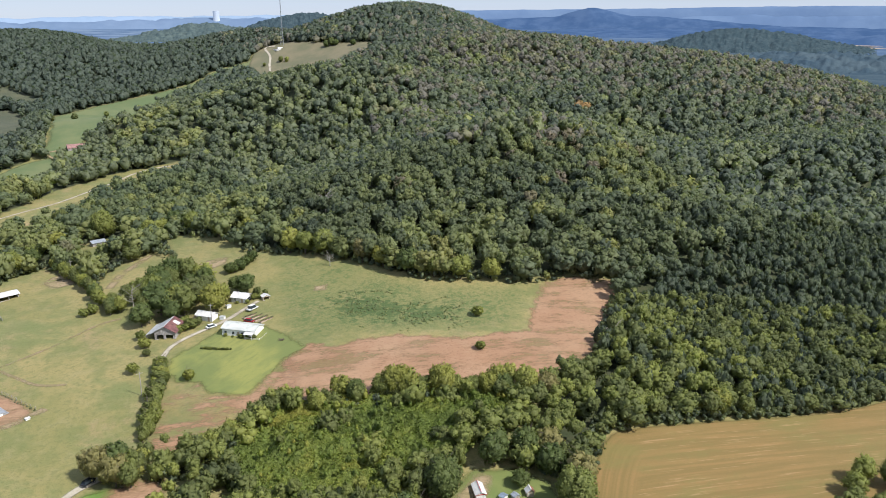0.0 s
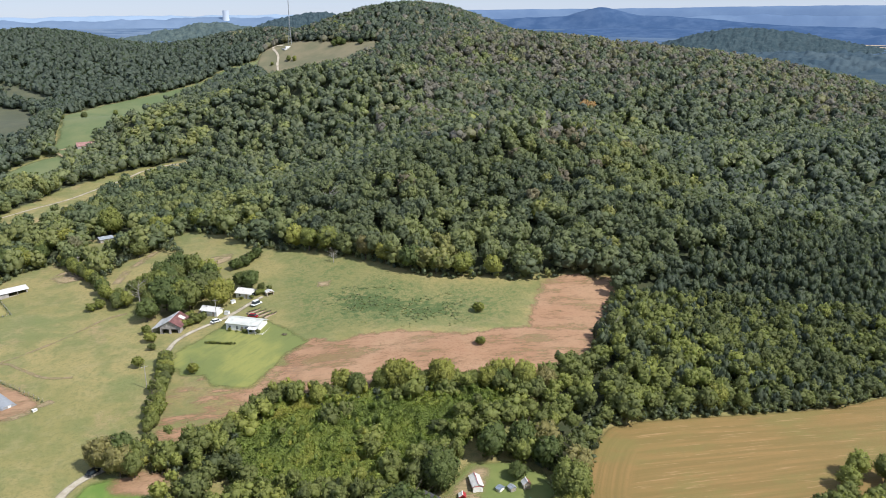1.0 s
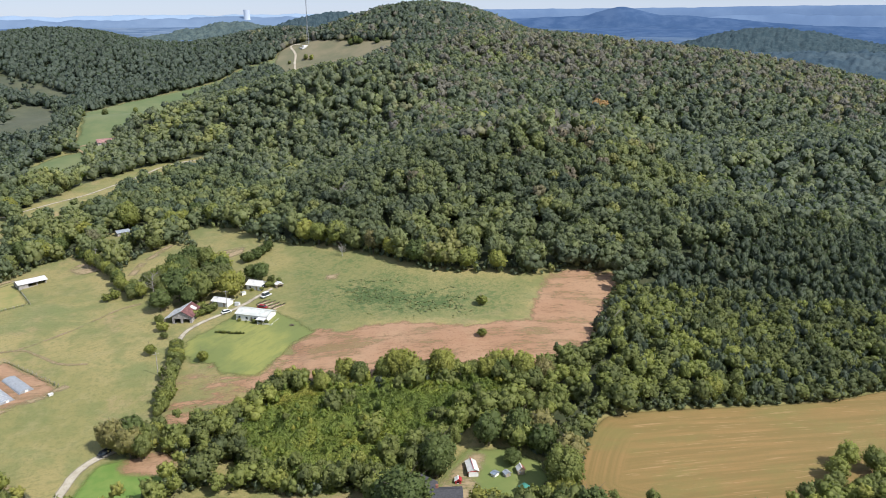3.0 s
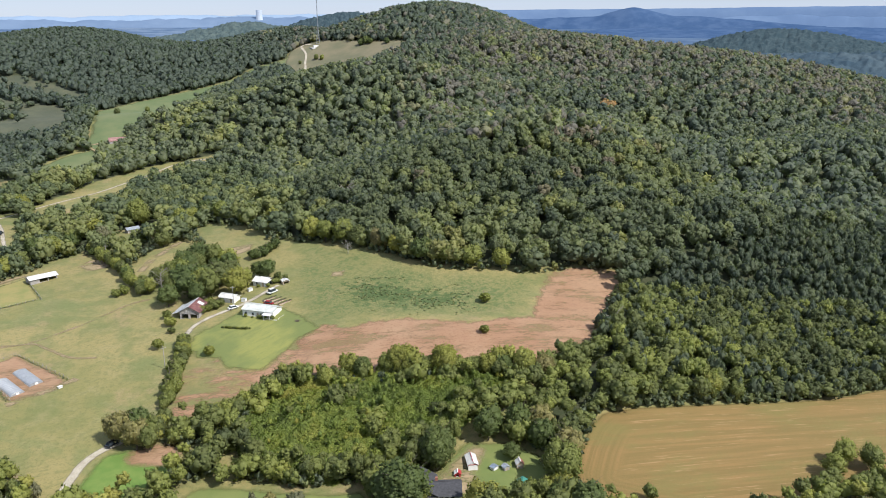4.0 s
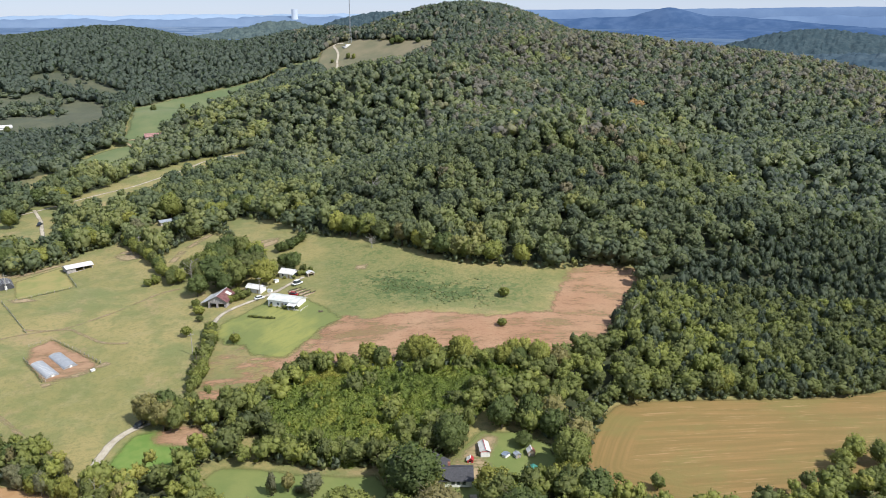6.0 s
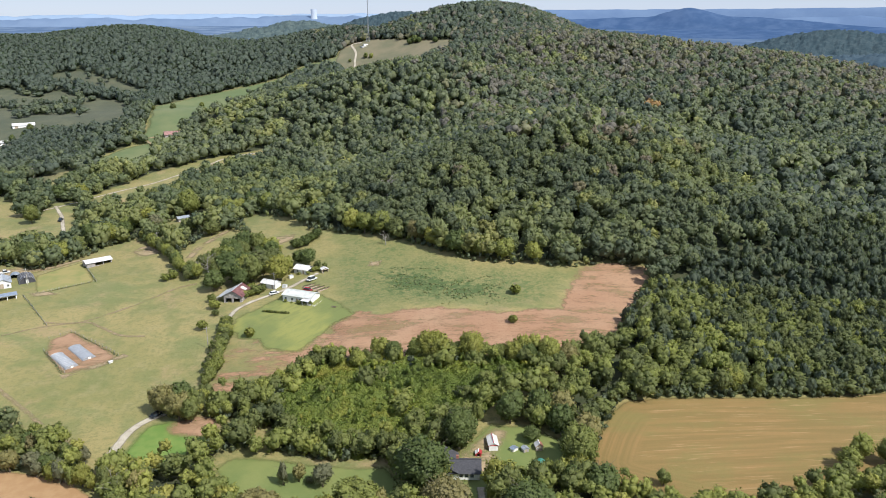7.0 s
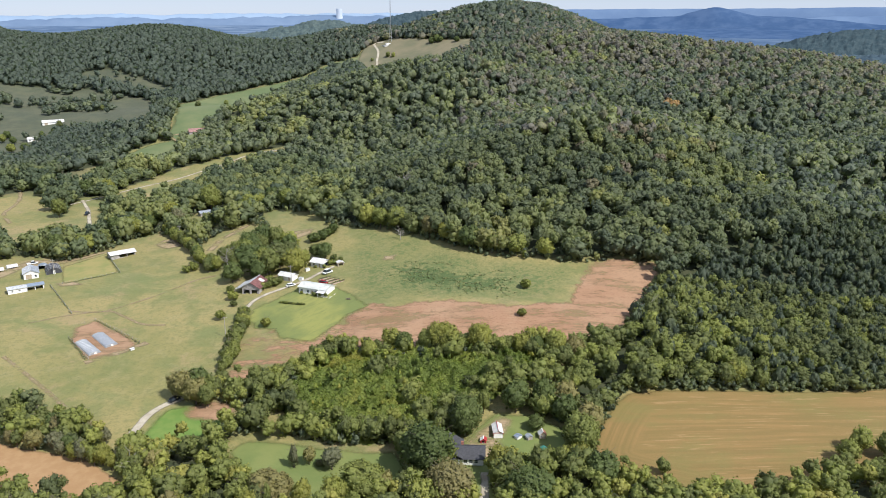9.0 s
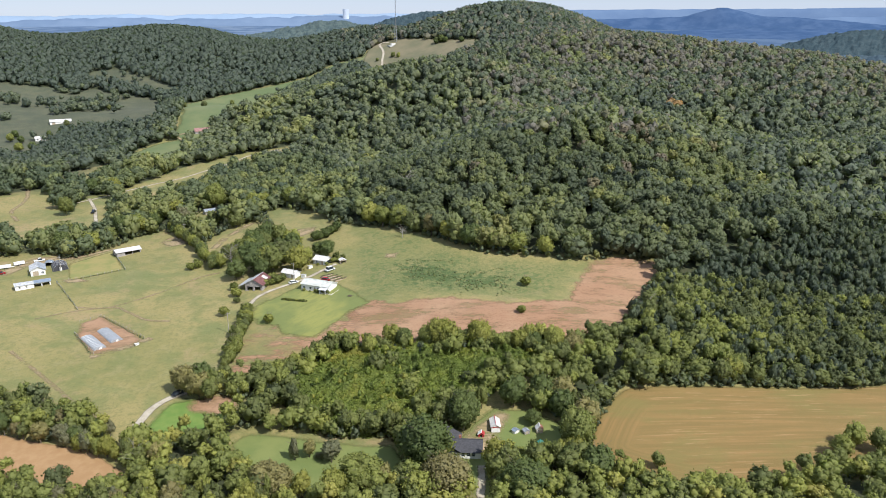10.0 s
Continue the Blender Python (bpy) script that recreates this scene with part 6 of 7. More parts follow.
def arch_building(name, m, W, L, high, skin, label, category, ribs=0, rib_mat=None, ends=None, group="", open_end=False):
    """A round-roofed hut or tunnel along y, standing on its two long sides."""
    t = thing(name, m, label, category, group)
    n = 12
    def arc(k, grow=0.0):
        a = math.pi * k / n
        return (W / 2 - math.cos(a) * (W / 2 + grow), (high + grow) * math.sin(a) ** 0.85)
    bm = bmesh.new()
    for k in range(n):
        (x0, z0), (x1, z1) = arc(k), arc(k + 1)
        (u0, w0), (u1, w1) = arc(k, -0.06), arc(k + 1, -0.06)
        v = [bm.verts.new(p) for p in ((x0, 0, z0), (x1, 0, z1), (x1, L, z1), (x0, L, z0), (u0, 0, w0), (u1, 0, w1), (u1, L, w1), (u0, L, w0))]
        for f in ((0, 1, 2, 3), (7, 6, 5, 4), (0, 4, 5, 1), (3, 2, 6, 7)):
            bm.faces.new([v[i] for i in f])
    bmesh.ops.remove_doubles(bm, verts=bm.verts, dist=0.001)
    part("cover", bm, skin, t)
    for i in range(ribs):
        y = i * L / (ribs - 1)
        bm = bmesh.new()
        for k in range(n):
            (x0, z0), (x1, z1) = arc(k, 0.03), arc(k + 1, 0.03)
            tube(bm, (x0, y, z0), (x1, y, z1), 0.05, 0.05, 4)
        part("hoop", bm, rib_mat or MAT_STEEL, t)
    for y in ((L - 0.05,) if open_end else (0.02, L - 0.05)):
        bm = bmesh.new()
        v = [bm.verts.new((*[arc(k, -0.07)[0]], y, arc(k, -0.07)[1])) for k in range(n + 1)]
        w = [bm.verts.new((q.co.x, y + 0.03, q.co.z)) for q in v]
        bm.faces.new(v)
        bm.faces.new(w[::-1])
        for k in range(n):
            bm.faces.new((v[k], v[k + 1], w[k + 1], w[k]))
        e = part("end_wall", bm, ends or skin, t)
        if y < 1 and not open_end:
            part("door", one_box(W / 2 - 0.5, -0.05, 0, W / 2 + 0.5, 0.015, min(2.0, high * 0.8)), MAT_WHITE, e)
    for x in (0.0, W):
        part("base_rail", one_box(x - 0.08, 0, -0.5, x + 0.08, L, 0.12), MAT_BOARD, t)
    return t


arch_building("round_roofed_shed", on_ground(-95.6, 383.0, 16), 7.4, 9.5, 3.3, MAT_SHINGLE, "dark round-roofed farm shed", "shed", 6, MAT_STEEL, MAT_SHINGLE)
# near-black back wall imitates the shade inside the open shed
arch_building("round_roofed_shed", on_ground(-102.0, 392.6, 8), 5.0, 5.0, 2.4, MAT_METAL_BLUE, "small open blue-grey round-roofed shed", "shed", 3, MAT_STEEL, MAT_DARK, open_end=True)
arch_building("greenhouse", on_ground(-59.2, 275.6, 28), 5.0, 16.0, 1.15, MAT_FILM, "low plastic tunnel greenhouse with visible hoops", "greenhouse", 11, MAT_STEEL, MAT_FILM, "greenhouses on the clay pad")
arch_building("greenhouse", on_ground(-53.8, 281.2, 28), 5.2, 15.6, 1.2, MAT_FILM, "low plastic tunnel greenhouse, smooth grey film", "greenhouse", 3, MAT_FILM, MAT_FILM, "greenhouses on the clay pad")
wb = thing("field_hutch", on_ground(-43.2, 276.2, 25), "small white hutch standing in pasture", "hutch")
part("body", one_box(-0.7, -0.55, -0.2, 0.7, 0.55, 0.6), MAT_WHITE, wb)
part("roof", one_box(-0.85, -0.7, 0.6, 0.85, 0.7, 0.7), MAT_METAL_LIGHT, wb)


def fence(line, label, step=3.0, high=1.2):
    """Wooden posts with two wires along a line on the ground."""
    f = thing("fence", pose(line[0][0], line[0][1], gz(*line[0])), label, "fence", "field fences")
    o = f.matrix_basis.translation
    posts = []
    for (x0, y0), (x1, y1) in zip(line, line[1:]):
        n = max(1, int(math.hypot(x1 - x0, y1 - y0) / step))
        posts += [(x0 + (x1 - x0) * k / n, y0 + (y1 - y0) * k / n) for k in range(n)]
    posts.append(line[-1])
    pm = None
    for x, y in posts:
        if pm is None:
            bm = bmesh.new()
            tube(bm, (0, 0, -0.4), (0, 0, high), 0.09, 0.08, 6)
            p = part("post", bm, MAT_POLE, f)
            pm = p.data
        else:
            p = new("post", pm)
            p.parent = f
        p.location = Vector((x, y, gz(x, y))) - o
    bm = bmesh.new()
    for (x0, y0), (x1, y1) in zip(posts, posts[1:]):
        for h in (0.55, 1.05):
            tube(bm, Vector((x0, y0, gz(x0, y0) + h)) - o, Vector((x1, y1, gz(x1, y1) + h)) - o, 0.015, 0.015, 3)
    part("wire", bm, MAT_STEEL, f)
    return f


fence([(-90.6, 365.7), (-73.5, 323.4)], "wooden post and wire fence across pasture")
fence([(-85, 366), (-59.3, 356.8 + 16), (-70.0, 407)], "wooden post fence around the mown lot")
fence([(-70, 308), (-62, 312), (-51, 297), (-41, 282)], "wooden post fence round the clay pad")
fence([(-70, 296), (-59, 273)], "wooden post fence beside the greenhouses")

# ---- the house in the near yard ----
h2 = gable_house("brick_house", on_ground(54.4, 170.6, -17), 14.5, 7.5, 2.6, 2.0, MAT_WHITE, (MAT_SHINGLE, MAT_SHINGLE), "white house with a dark shingle roof among trees", "house", ridge="x", seam=0,
                 windows=[(8.6, 9.6, 0.9, 2.0), (10.2, 11.2, 0.9, 2.0), (11.8, 12.8, 0.9, 2.0), (2.0, 3.2, 0.9, 2.0)], doors=[(5.8, 6.8, 0.1, 2.2)], over=0.6)
bm = bmesh.new()
for s in (1, -1):
    q = [(3.6, 10.6, 5.35), (3.6 - s * 4.8, 10.6, 2.6), (3.6 - s * 4.8, -0.9, 2.6), (3.6, -0.9, 5.35)]
    up = (Vector(q[1]) - Vector(q[0])).cross(Vector(q[3]) - Vector(q[0])).z > 0
    slab(bm, q if up else q[::-1], 0.12)
part("wing_roof", bm, MAT_SHINGLE, h2)
bm = bmesh.new()
wall_with_openings(bm, 7.0, 2.6, [], axis="x", at=9.9, start=0.1, low=-0.6)
wall_with_openings(bm, 2.35, 2.6, [], axis="y", at=0.1, start=7.55, low=-0.6)
wall_with_openings(bm, 2.35, 2.6, [], axis="y", at=6.9, start=7.55, low=-0.6)
part("wing_wall", bm, MAT_WHITE, h2)
bm = bmesh.new()
box(bm, 7.6, 4.6, 3.2, 8.4, 5.4, 5.2)
part("chimney", bm, MAT_BRICK, h2, "red brick chimney")
ws = gable_house("garden_shed", on_ground(75.4, 178.6, -12), 2.8, 5.6, 2.0, 0.8, MAT_WHITE, (MAT_METAL_LIGHT, MAT_METAL_LIGHT), "white garden shed with red trim and a pale roof", "shed",
                 doors=[(0.7, 2.1, 0.1, 1.8)], trim=MAT_WHITE, over=0.25)
for a in ((-0.26, -0.3, 1.85, 0.0, -0.26, 2.1), (2.8, -0.3, 1.85, 3.06, -0.26, 2.1), (-0.05, -0.06, 1.86, 2.85, -0.01, 2.1)):
    part("trim_board", one_box(*a), MAT_RED, ws, "red painted trim board")
bm = bmesh.new()
box(bm, 1.32, -0.3, 2.99, 1.48, 5.9, 3.06)
part("ridge_strip", bm, MAT_RED, ws, "dark red ridge strip")
gable_house("dog_house", on_ground(70.6, 177.4, -20), 1.8, 1.8, 1.0, 0.6, MAT_RED, (MAT_WHITE, MAT_RED), "small red and white dog house", "dog house", open_front=[(0.5, 1.3, 0.12, 0.9)], over=0.15, seam=0)
gable_house("chicken_coop", on_ground(85.4, 174.8, 8), 1.7, 1.6, 1.2, 0.4, MAT_BOARD, (MAT_METAL_GREY, MAT_METAL_GREY), "weathered grey chicken coop", "coop", doors=[(0.5, 1.1, 0.1, 1.0)], over=0.2, seam=0.5)
gable_house("playhouse", on_ground(89.3, 174.6, -10), 2.0, 2.0, 1.7, 0.9, MAT_WOOD, (MAT_METAL_LIGHT, MAT_BRICK), "small timber playhouse with a peaked roof", "playhouse", windows=[(0.25, 0.7, 0.8, 1.3)], doors=[(1.1, 1.75, 0.1, 1.45)], over=0.25, seam=0)
gable_house("lean_to", on_ground(82.4, 175.9, 25), 2.0, 1.5, 1.0, 0.3, MAT_WHITE, (MAT_METAL_BLUE, MAT_METAL_BLUE), "low blue-grey roofed lean-to", "shed", over=0.2, seam=0)
gable_house("storage_shed", on_ground(86.6, 160.6, -8), 2.6, 3.0, 1.8, 0.5, MAT_WHITE, (MAT_METAL_LIGHT, MAT_METAL_LIGHT), "small pale metal storage shed", "shed", doors=[(0.8, 1.8, 0.1, 1.6)], over=0.2, seam=0.5)
gz_tent = thing("gazebo", on_ground(87.6, 167.0, 20), "teal canvas garden gazebo on four posts", "gazebo")
for x in (-1.4, 1.4):
    for y in (-1.4, 1.4):
        bm = bmesh.new()
        tube(bm, (x, y, -0.3), (x, y, 2.1), 0.05, 0.05, 6)
        part("post", bm, MAT_BLACK, gz_tent)
bm = bmesh.new()
top = bm.verts.new((0, 0, 3.0))
ring = [bm.verts.new(p) for p in ((-1.7, -1.7, 2.05), (1.7, -1.7, 2.05), (1.7, 1.7, 2.05), (-1.7, 1.7, 2.05))]
for i in range(4):
    bm.faces.new((ring[i], ring[(i + 1) % 4], top))
bm.faces.new(ring[::-1])
part("canopy", bm, MAT_TEAL, gz_tent)

# ---- far farms ----
gable_house("barn", on_ground(-43, 753, 8), 17, 9, 3.4, 2.6, MAT_BOARD, (MAT_RUST_PALE, MAT_METAL_PALE), "far barn with a rusty red roof", "barn", ridge="x", open_front=[(10.5, 15.0, 0.12, 2.6)], deep=2.5)
gable_house("poultry_barn", on_ground(-190, 850, 12), 20, 9, 3.0, 1.8, MAT_WHITE, (MAT_METAL_LIGHT, MAT_METAL_LIGHT), "far long white barn in the valley", "barn", ridge="x", doors=[(2, 5, 0.1, 2.6)], deep=3)
for x, y, h, spread, hue in ((-180.5, 797, 9, 0.8, "dark"), (-213, 806, 9, 1.2, "dark"), (-203, 785, 8, 1.3, "dark"), (-214, 792, 9, 1.1, ""), (-172, 812, 8, 1.1, "dark"), (-196, 748, 9, 1.3, ""), (-222, 742, 8, 1.4, "yellow"), (-184, 745, 10, 1.2, "dark")):
    plant("broad", x, y, h, spread, "trees round the far cottage", "round tree beside the far white cottage", leaves=hue)
gable_house("cottage", on_ground(-192, 791, 10), 9, 6, 2.8, 1.5, MAT_WHITE, (MAT_METAL_LIGHT, MAT_METAL_LIGHT), "far small white cottage", "house", ridge="x", windows=[(1.5, 2.8, 1, 2.2)], doors=[(5, 6, 0.1, 2.2)], deep=2)
gable_house("cabin", on_ground(-23.3, 462.7, 20), 7, 5, 2.0, 0.9, MAT_BOARD, (MAT_METAL_GREY, MAT_METAL_GREY), "grey cabin half hidden by trees", "cabin", ridge="x", doors=[(3, 4, 0.1, 2.0)])

# ---- the power station tower on the horizon ----
ct = thing("cooling_tower", pose(4320 * math.sin(radians(7.15)), 4320 * math.cos(radians(7.15)), gz(538, 4286)), "pale concrete cooling tower far off", "cooling tower")
bm = bmesh.new()
prev = None
for k in range(13):
    h = k / 12
    r = 15.5 + 8 * (1.25 * (0.75 - h)) ** 2 * (1.6 if h < 0.75 else 1.0)
    ringv = [bm.verts.new((r * math.cos(6.2832 * i / 28), r * math.sin(6.2832 * i / 28), h * (133 - gz(538, 4286)))) for i in range(28)]
    if prev:
        for i in range(28):
            bm.faces.new((prev[i], prev[(i + 1) % 28], ringv[(i + 1) % 28], ringv[i]))
    prev = ringv
# the tower shell has the same painted, faintly glowing haze
part("shell", bm, hazed_material("far_concrete", (0.36, 0.40, 0.46), (0.42, 0.46, 0.51), 0.35, 0.002), ct)

# ---- single trees, hedges ----
for x, y, h in ((120, 275, 4.6), (109.3, 249, 3.6)):
    plant("bush", x, y, h, 1.0, "bushes in the field", "dark green rounded bush alone in the field")


def hedge(line, step, kinds, heights, group, label="", seed=1, wide=1.2, hues=("",)):
    """Trees and bushes along a line."""
    r = random.Random(seed)
    for (x0, y0), (x1, y1) in zip(line, line[1:]):
        n = max(1, int(math.hypot(x1 - x0, y1 - y0) / step))
        for k in range(n):
            f = (k + r.uniform(0.1, 0.9)) / n
            plant(r.choice(kinds), x0 + (x1 - x0) * f + r.uniform(-wide, wide), y0 + (y1 - y0) * f + r.uniform(-wide, wide), r.uniform(*heights), r.uniform(0.9, 1.2), group, label, leaves=r.choice(hues))


hedge([(-8, 244), (-4, 263), (-1, 279), (1, 293)], 1.3, ("small", "bush", "broad"), (4.0, 6.5), "trees of the hedgerow", "leafy hedgerow tree along the farm track", 2)
hedge([(8, 276), (11, 281)], 3.0, ("bush", "small"), (3.5, 5.0), "trees of the hedgerow", "", 3)
hedge([(-43, 438), (-35, 419), (-26, 393), (-20, 372), (-14, 352)], 2.2, ("small", "broad", "broad"), (5.0, 8.5), "trees of the far hedgerow", "leafy tree in the hedgerow beside pasture", 4, 1.3, ("", "", "dark"))
for x, y, h, kind in ((-26.5, 358.5, 4, "bush"), (-22.8, 360, 4.5, "bush"), (-9.4, 292.5, 4.5, "bush"), (-5.2, 321, 4, "bush"), (-4.3, 313, 4.5, "bush"), (-4, 305, 3.2, "bush"),
                      (9, 318, 3.0, "bush"), (13, 321, 3.5, "small"), (12, 326, 4, "bush"), (44, 338, 3.5, "bush"), (47, 336, 2.5, "bush"), (30, 304, 1.2, "bush"), (33.2, 300.5, 1.3, "bush"), (27.5, 306, 0.9, "bush")):
    plant(kind, x, y, h, 1.0, "bushes round the farm", "small leafy bush by the farm buildings" if kind == "bush" else "")
# grove behind the barn and house
GROVE = [(-4, 338), (16, 338), (24, 342), (26, 352), (20, 362), (10, 369), (0, 367), (-4, 356)]
gx2, gy2 = scatter(6.8, -20, 32, 330, 388, 71)
for x, y in zip(gx2, gy2):
    if inside(GROVE, x, y) > 0.5:
        plant(random.Random(int(x * 7 + y)).choice(("broad", "broad", "tall")), float(x), float(y), 9.5 + 4.5 * float(patches(x, y, 9, 6)), 1.1, "trees of the farm grove", "large shady tree in the farm grove", leaves=random.Random(int(x * 3 + y * 5)).choice(("dark", "dark", "", "")))
for x, y, h, s in ((24.5, 330.5, 13.5, 1.2), (13, 334, 14, 1.1), (4, 341, 16, 1.2), (-4.4, 334, 10.5, 1.35), (18, 343, 13, 1.15), (8, 332, 10, 1.0), (29, 339, 9, 1.1)):
    plant("broad", x, y, h, s, "trees of the farm grove", "large shady tree beside the old barn", leaves="yellow" if y < 331 else "dark" if x < 9 else "")
for x, y, h in ((-11.5, 354, 8), (-15, 362, 7), (-9, 366, 8), (-5, 371, 7), (-16, 353, 6), (-6, 358, 9)):
    plant("broad", x, y, h, 1.1, "trees of the farm grove", "smaller leafy tree at the grove's edge")
for x, y, h, s in ((40, 342, 9, 1.35), (36.5, 345.5, 8, 1.2)):
    plant("broad", x, y, h, s, "trees of the farm grove", "round leafy tree behind the garage", leaves="dark")
for x, y, h in ((14.1, 321.5, 4.6), (11.5, 320, 3.4), (8.9, 319.5, 3.6), (16.5, 322.5, 3.8), (42, 334, 2.8), (38.5, 332, 1.8), (34.5, 333.8, 1.4), (44, 334, 2.2), (30.7, 301.2, 1.9), (35.4, 297.9, 1.7), (25.6, 306.0, 1.5), (28.0, 303.6, 0.9)):
    plant("bush", x, y, h, 1.1, "bushes round the farm", "small leafy bush by the farm buildings")
hedge([(35, 367), (42, 370), (50, 376)], 1.5, ("bush",), (4.2, 5.6), "bushes of the field edge", "dark low bush in a dense hedge", 5, 1.2, ("dark",))
make_tree("dead_tree", on_ground(-6.5, 352, 0), 91, "bare grey dead tree in the grove", "tree", "", 12.5, 4.6, 0.1, 0, 0, 0.1, dead=True)
make_tree("dead_tree", on_ground(92, 403, 0), 92, "bare grey dead tree above the forest edge", "tree", "", 17.0, 4.6, 0.1, 0, 0, 0.1, dead=True)
make_tree("dead_tree", on_ground(158.5, 236.5, 0), 93, "bare grey dead tree at the clay strip", "tree", "", 8.5, 3.4, 0.1, 0, 0, 0.1, dead=True)
make_tree("dead_tree", on_ground(79, 347, 0), 94, "leaning bare trunk at the forest edge", "tree", "", 7.0, 2.0, 0.1, 0, 0, 0.1, dead=True)
for x, y, h, hue in ((4, 366, 14, "dark"), (11, 371, 14.5, "dark"), (18, 368, 13, ""), (-1, 360, 12, ""), (24, 360, 12, "")):
    plant("broad", x, y, h, 1.05, "trees of the farm grove", "tall shady tree at the back of the farm grove", leaves=hue)
# clump by the gravel track
for x, y, h in ((-21, 229, 9), (-17, 225, 8.5), (-24, 232, 7.5), (-13, 222.5, 7), (-16, 231, 8.5), (-11, 228, 7), (-20, 236, 6), (-8, 233, 6)):
    plant("broad", x, y, h * 1.3, 0.95, "trees by the gravel track", "round leafy tree beside the gravel track", leaves=("tan", "", "", "dark")[int(x + y) % 4])
# belt of trees between the tilled field and the pasture
MIXED = ("", "", "yellow", "grey", "dark", "tan")
hedge([(-80, 218), (-68, 213), (-57, 206.5), (-50, 201.5), (-41, 194), (-33, 186)], 2.6, ("broad", "small", "tall"), (5.5, 9.0), "trees of the field belt", "leafy tree in the belt along the tilled field", 21, 2.0, MIXED)
hedge([(-72, 220), (-60, 216), (-50, 210), (-43, 204.5)], 3.0, ("broad", "small"), (5.0, 8.5), "trees of the field belt", "leafy tree in the belt along the tilled field", 22, 1.6, MIXED)
hedge([(-40, 202), (-32, 198), (-26, 190)], 2.8, ("broad", "small"), (5.0, 7.5), "trees of the field belt", "leafy tree in the belt along the tilled field", 23, 1.4, MIXED)
hedge([(-70, 176), (-59, 175), (-48, 171), (-36, 166), (-26, 164)], 3.0, ("broad", "small", "tall"), (5.5, 8.5), "trees of the field belt", "leafy tree on the near side of the tilled field", 24, 1.8, MIXED)
make_tree("dead_tree", on_ground(-33.5, 186.5, 0), 95, "bare pale dead tree in the field belt", "tree", "", 8.0, 3.0, 0.1, 0, 0, 0.1, dead=True)
# lawn trees
plant("cedar", 13.0, 180.0, 8.4, 1.35, "trees on the side lawn", "grey-green narrow tree alone on the side lawn", leaves="grey")
plant("small", 17.5, 180.2, 6.4, 1.15, "trees on the side lawn", "thin brownish shrub on the side lawn", leaves="tan")
plant("broad", 23.8, 176.0, 7.8, 1.25, "trees on the side lawn", "round grey-green tree on the side lawn", leaves="grey")
plant("bush", 20.4, 178.6, 2.2, 1.1, "trees on the side lawn", "low grey bush on the side lawn", leaves="grey")
# yard trees round the dark-roofed house
for x, y, h, s, hue in ((66.9, 182.5, 14.5, 1.0, "dark"), (50.6, 165.5, 18, 1.12, "dark"), (53.4, 151.5, 13.5, 1.3, "tan"), (72.4, 160, 11, 1.15, "yellow"), (75, 145, 12.5, 1.45, "dark"), (90.6, 157.3, 9, 0.7, ""), (86.6, 190, 12, 1.1, "dark"), (95.7, 188, 12, 1.0, "dark"),
                        (90, 179.5, 5.5, 1.3, "dark"), (98.4, 163.5, 15, 0.95, ""), (105, 172, 12, 1.0, "tan"), (31.2, 160.5, 11, 1.5, ""), (99, 150, 11, 1.2, "dark"), (82.5, 160, 5.5, 0.95, ""), (61, 186, 10, 1.0, ""), (56, 181, 8, 1.0, ""), (80, 164, 4, 1.3, ""),
                        (77, 166.5, 3, 1.2, ""), (100, 180, 11, 1.0, "dark"), (92, 154, 9, 1.0, "dark"), (45, 151, 10, 1.2, ""), (76, 192, 9, 0.9, ""), (71, 188, 8, 0.9, ""), (5.5, 163.5, 10.5, 1.45, "tan"), (103, 187, 11, 1.1, "tan"), (108, 178, 10, 1.0, "")):
    plant("great" if h * s > 14 else "tall" if s < 1.0 and h > 8 else "broad", x, y, h, s, "trees round the yard", {"tan": "broad tree turning tan beside the yard", "yellow": "yellow-green leafy tree before the dark-roofed house", "dark": "large dark green yard tree with a full crown"}.get(hue, "large leafy yard tree with a full crown"), leaves=hue)
for x, y, h in ((74, 230, 11.5), (85, 227.5, 11.5), (54, 239, 9.5), (57, 237.5, 7), (60.5, 236.5, 5), (64, 235, 4.5), (68, 232.5, 6), (71, 231.5, 8.5), (77.5, 228.5, 6), (81, 227.5, 5), (89, 225.5, 8), (94, 224.5, 5), (99, 223.5, 4.5), (103, 222.5, 10), (106, 221.5, 8), (112, 220, 7.5), (49, 241.5, 4.5), (45, 243, 5.5), (40, 244.5, 6.5), (36, 243, 7), (32, 242.5, 5), (28, 240.5, 6), (24, 238, 6.5)):
    plant("broad" if h > 7.5 else "small", x, y, h, 1.05 if h > 7.5 else 1.35, "trees along the clay strip", "bright yellow-green tree along the clay strip", leaves="yellow" if h > 9 else "")
plant("small", 118.8, 149.6, 6.0, 1.2, "trees round the hay field", "slender grey-green tree at the hay field edge")
for x, y, h in ((177, 142, 8), (172, 138, 7), (184, 146, 9), (190, 141, 9)):
    plant("broad", x, y, h, 1.1, "trees round the hay field", "round tree at the hay field edge")
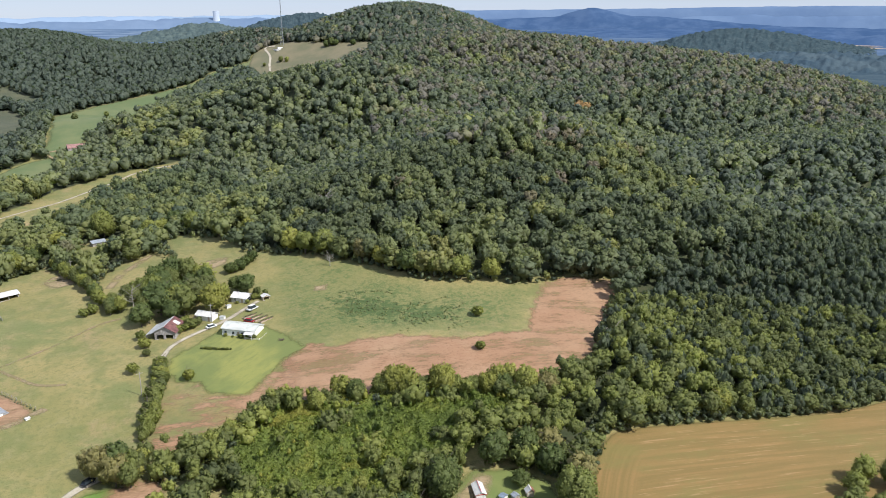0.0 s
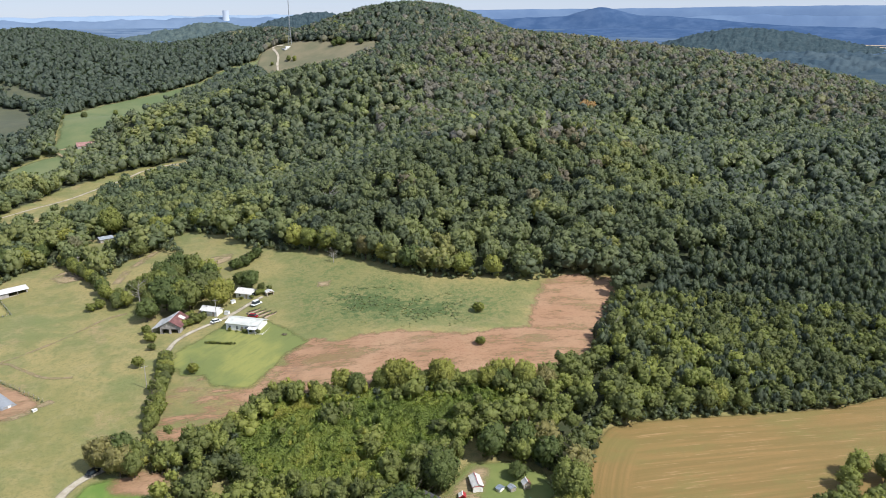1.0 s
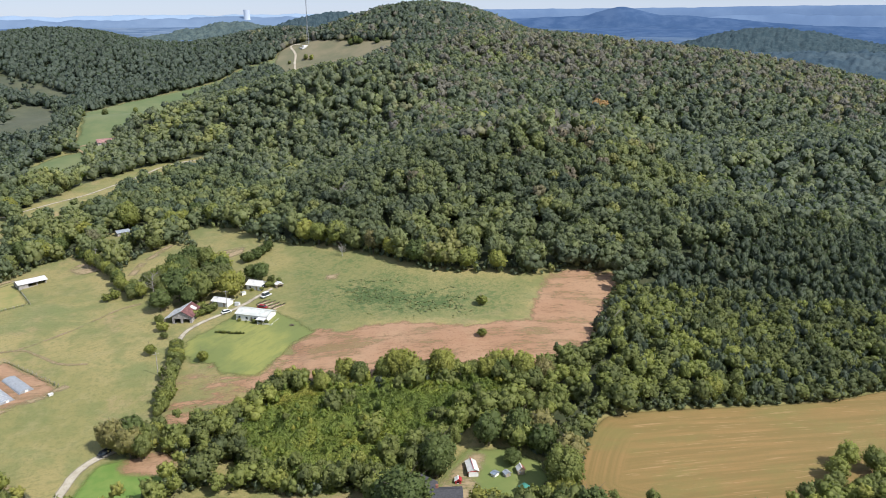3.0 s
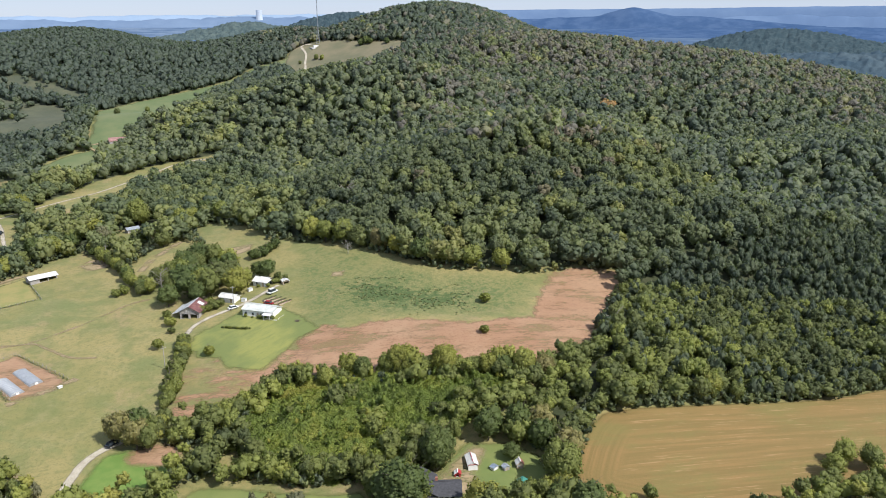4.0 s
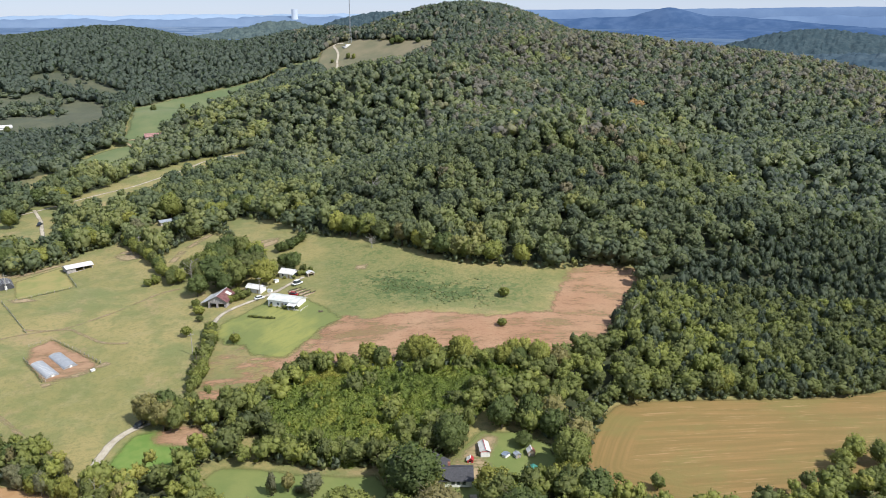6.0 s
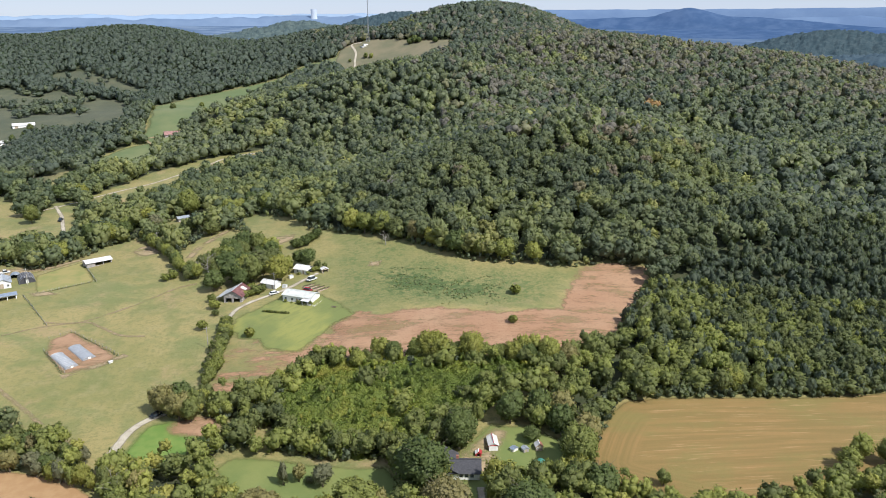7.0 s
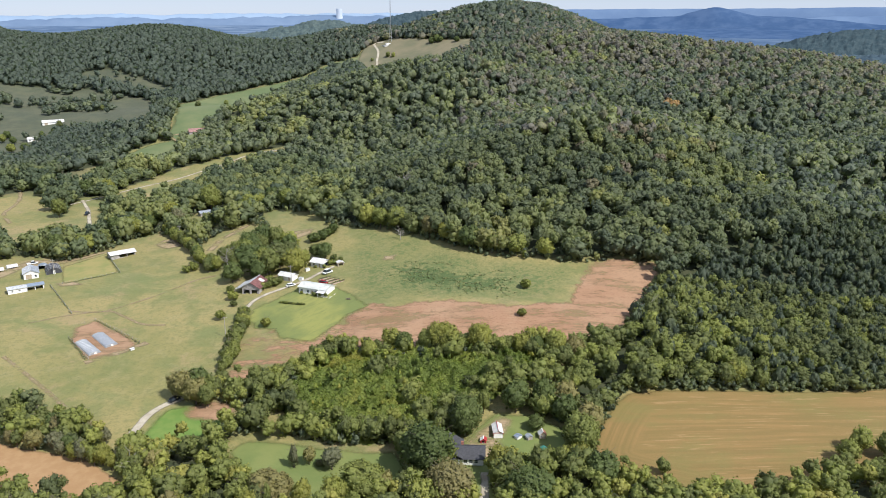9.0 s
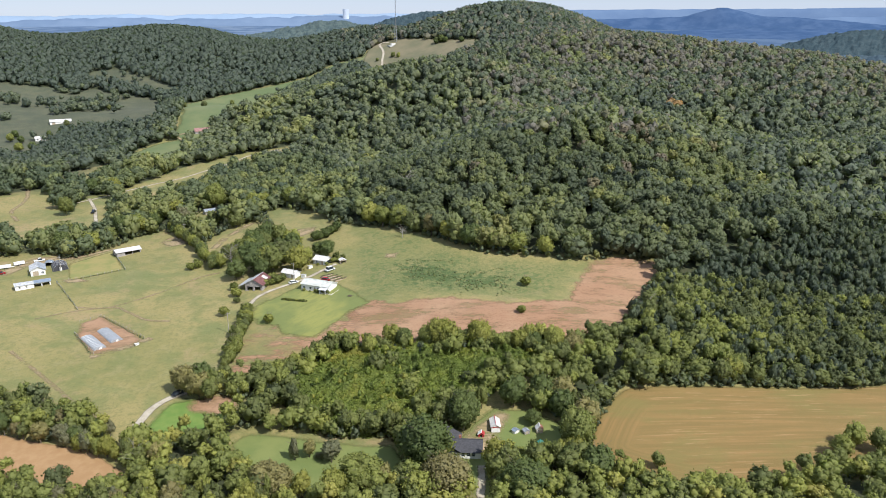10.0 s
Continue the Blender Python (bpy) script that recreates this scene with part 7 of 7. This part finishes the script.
# trees scattered over the mast meadow and far fields
for x, y, h in ((252, 1010, 10), (258, 1008, 12), (263, 1004, 9), (279, 985, 9)):
    plant("broad", x, y, h, 1.1, "trees of the mast meadow", "dark round tree at the edge of the mast meadow", leaves="dark")
for x, y, h in ((196, 1018, 9), (202, 1012, 8), (268, 1060, 12), (176, 1022, 6), (-60, 880, 8), (-40, 905, 9), (-10, 930, 7), (-170, 830, 9), (-140, 905, 7)):
    plant("broad", x, y, h, 1.0, "meadow trees", "lone tree in a far meadow")
hedge([(15.6, 300), (25.8, 292.8)], 0.8, ("bush",), (0.9, 1.4), "garden row bushes", "low clipped garden bush in a row", 8, 0.2)

# big round trees standing out along the upper field edges
for x, y, h, sp, hue in ((71, 233, 11.8, 1.05, "yellow"), (67, 234.5, 8.5, 1.1, ""), (84.5, 226, 12.4, 0.95, "yellow"), (79, 229, 8.0, 1.1, ""), (58, 236, 8.6, 1.0, "dark"), (99, 221, 8.8, 1.05, "yellow"), (94, 223, 7.5, 1.1, ""), (111, 216, 11.2, 0.95, ""), (117, 213, 9.6, 1.0, "tan"), (104, 219, 8.4, 1.0, "dark"), (45, 235.5, 8.0, 1.0, "")):
    plant("great", x, y, h, sp, "trees of the upper field edge", "great pale green tree along the upper field edge", leaves=hue)
for x, y, h, sp in ((66, 372, 12, 1.1), (72, 366, 11, 1.15), (79, 359, 12.5, 1.1), (86, 352, 10, 1.2), (93, 342, 11, 1.1), (100, 333, 10, 1.15), (108, 322, 11.5, 1.1), (117, 314, 10, 1.1), (127, 307, 10.5, 1.1),
                    (139, 301, 9.5, 1.1), (-26, 440, 4.5, 1.3), (-20, 438, 4, 1.3), (-14, 436, 4.5, 1.3), (-9, 438, 5, 1.2), (4, 440, 10, 1.2), (-60, 440, 11, 1.2), (-74, 422, 10, 1.1), (-52, 446, 9, 1.2), (-84, 412, 6, 1.2), (-100, 418, 9, 1.2), (12, 452, 10, 1.2), (28, 445, 11, 1.1)):
    plant("broad", x, y, h * 1.1, sp, "trees of the upper field edge", "round leafy tree along the upper field edge", leaves=("", "yellow", "", "tan", "dark", "")[int(x * 7 + y) % 6])
for x, y, h in ((-1, 226, 7), (3, 228.5, 7.5), (7, 229, 8), (11, 230, 8), (14.5, 231.5, 7.5), (18, 233.5, 8), (22, 236.5, 7.5), (26, 239.5, 8), (30, 241.5, 8.5), (34, 243, 8)):
    plant("broad", x, y, h, 1.1, "trees along the clay strip", "leafy tree along the lower clay strip")
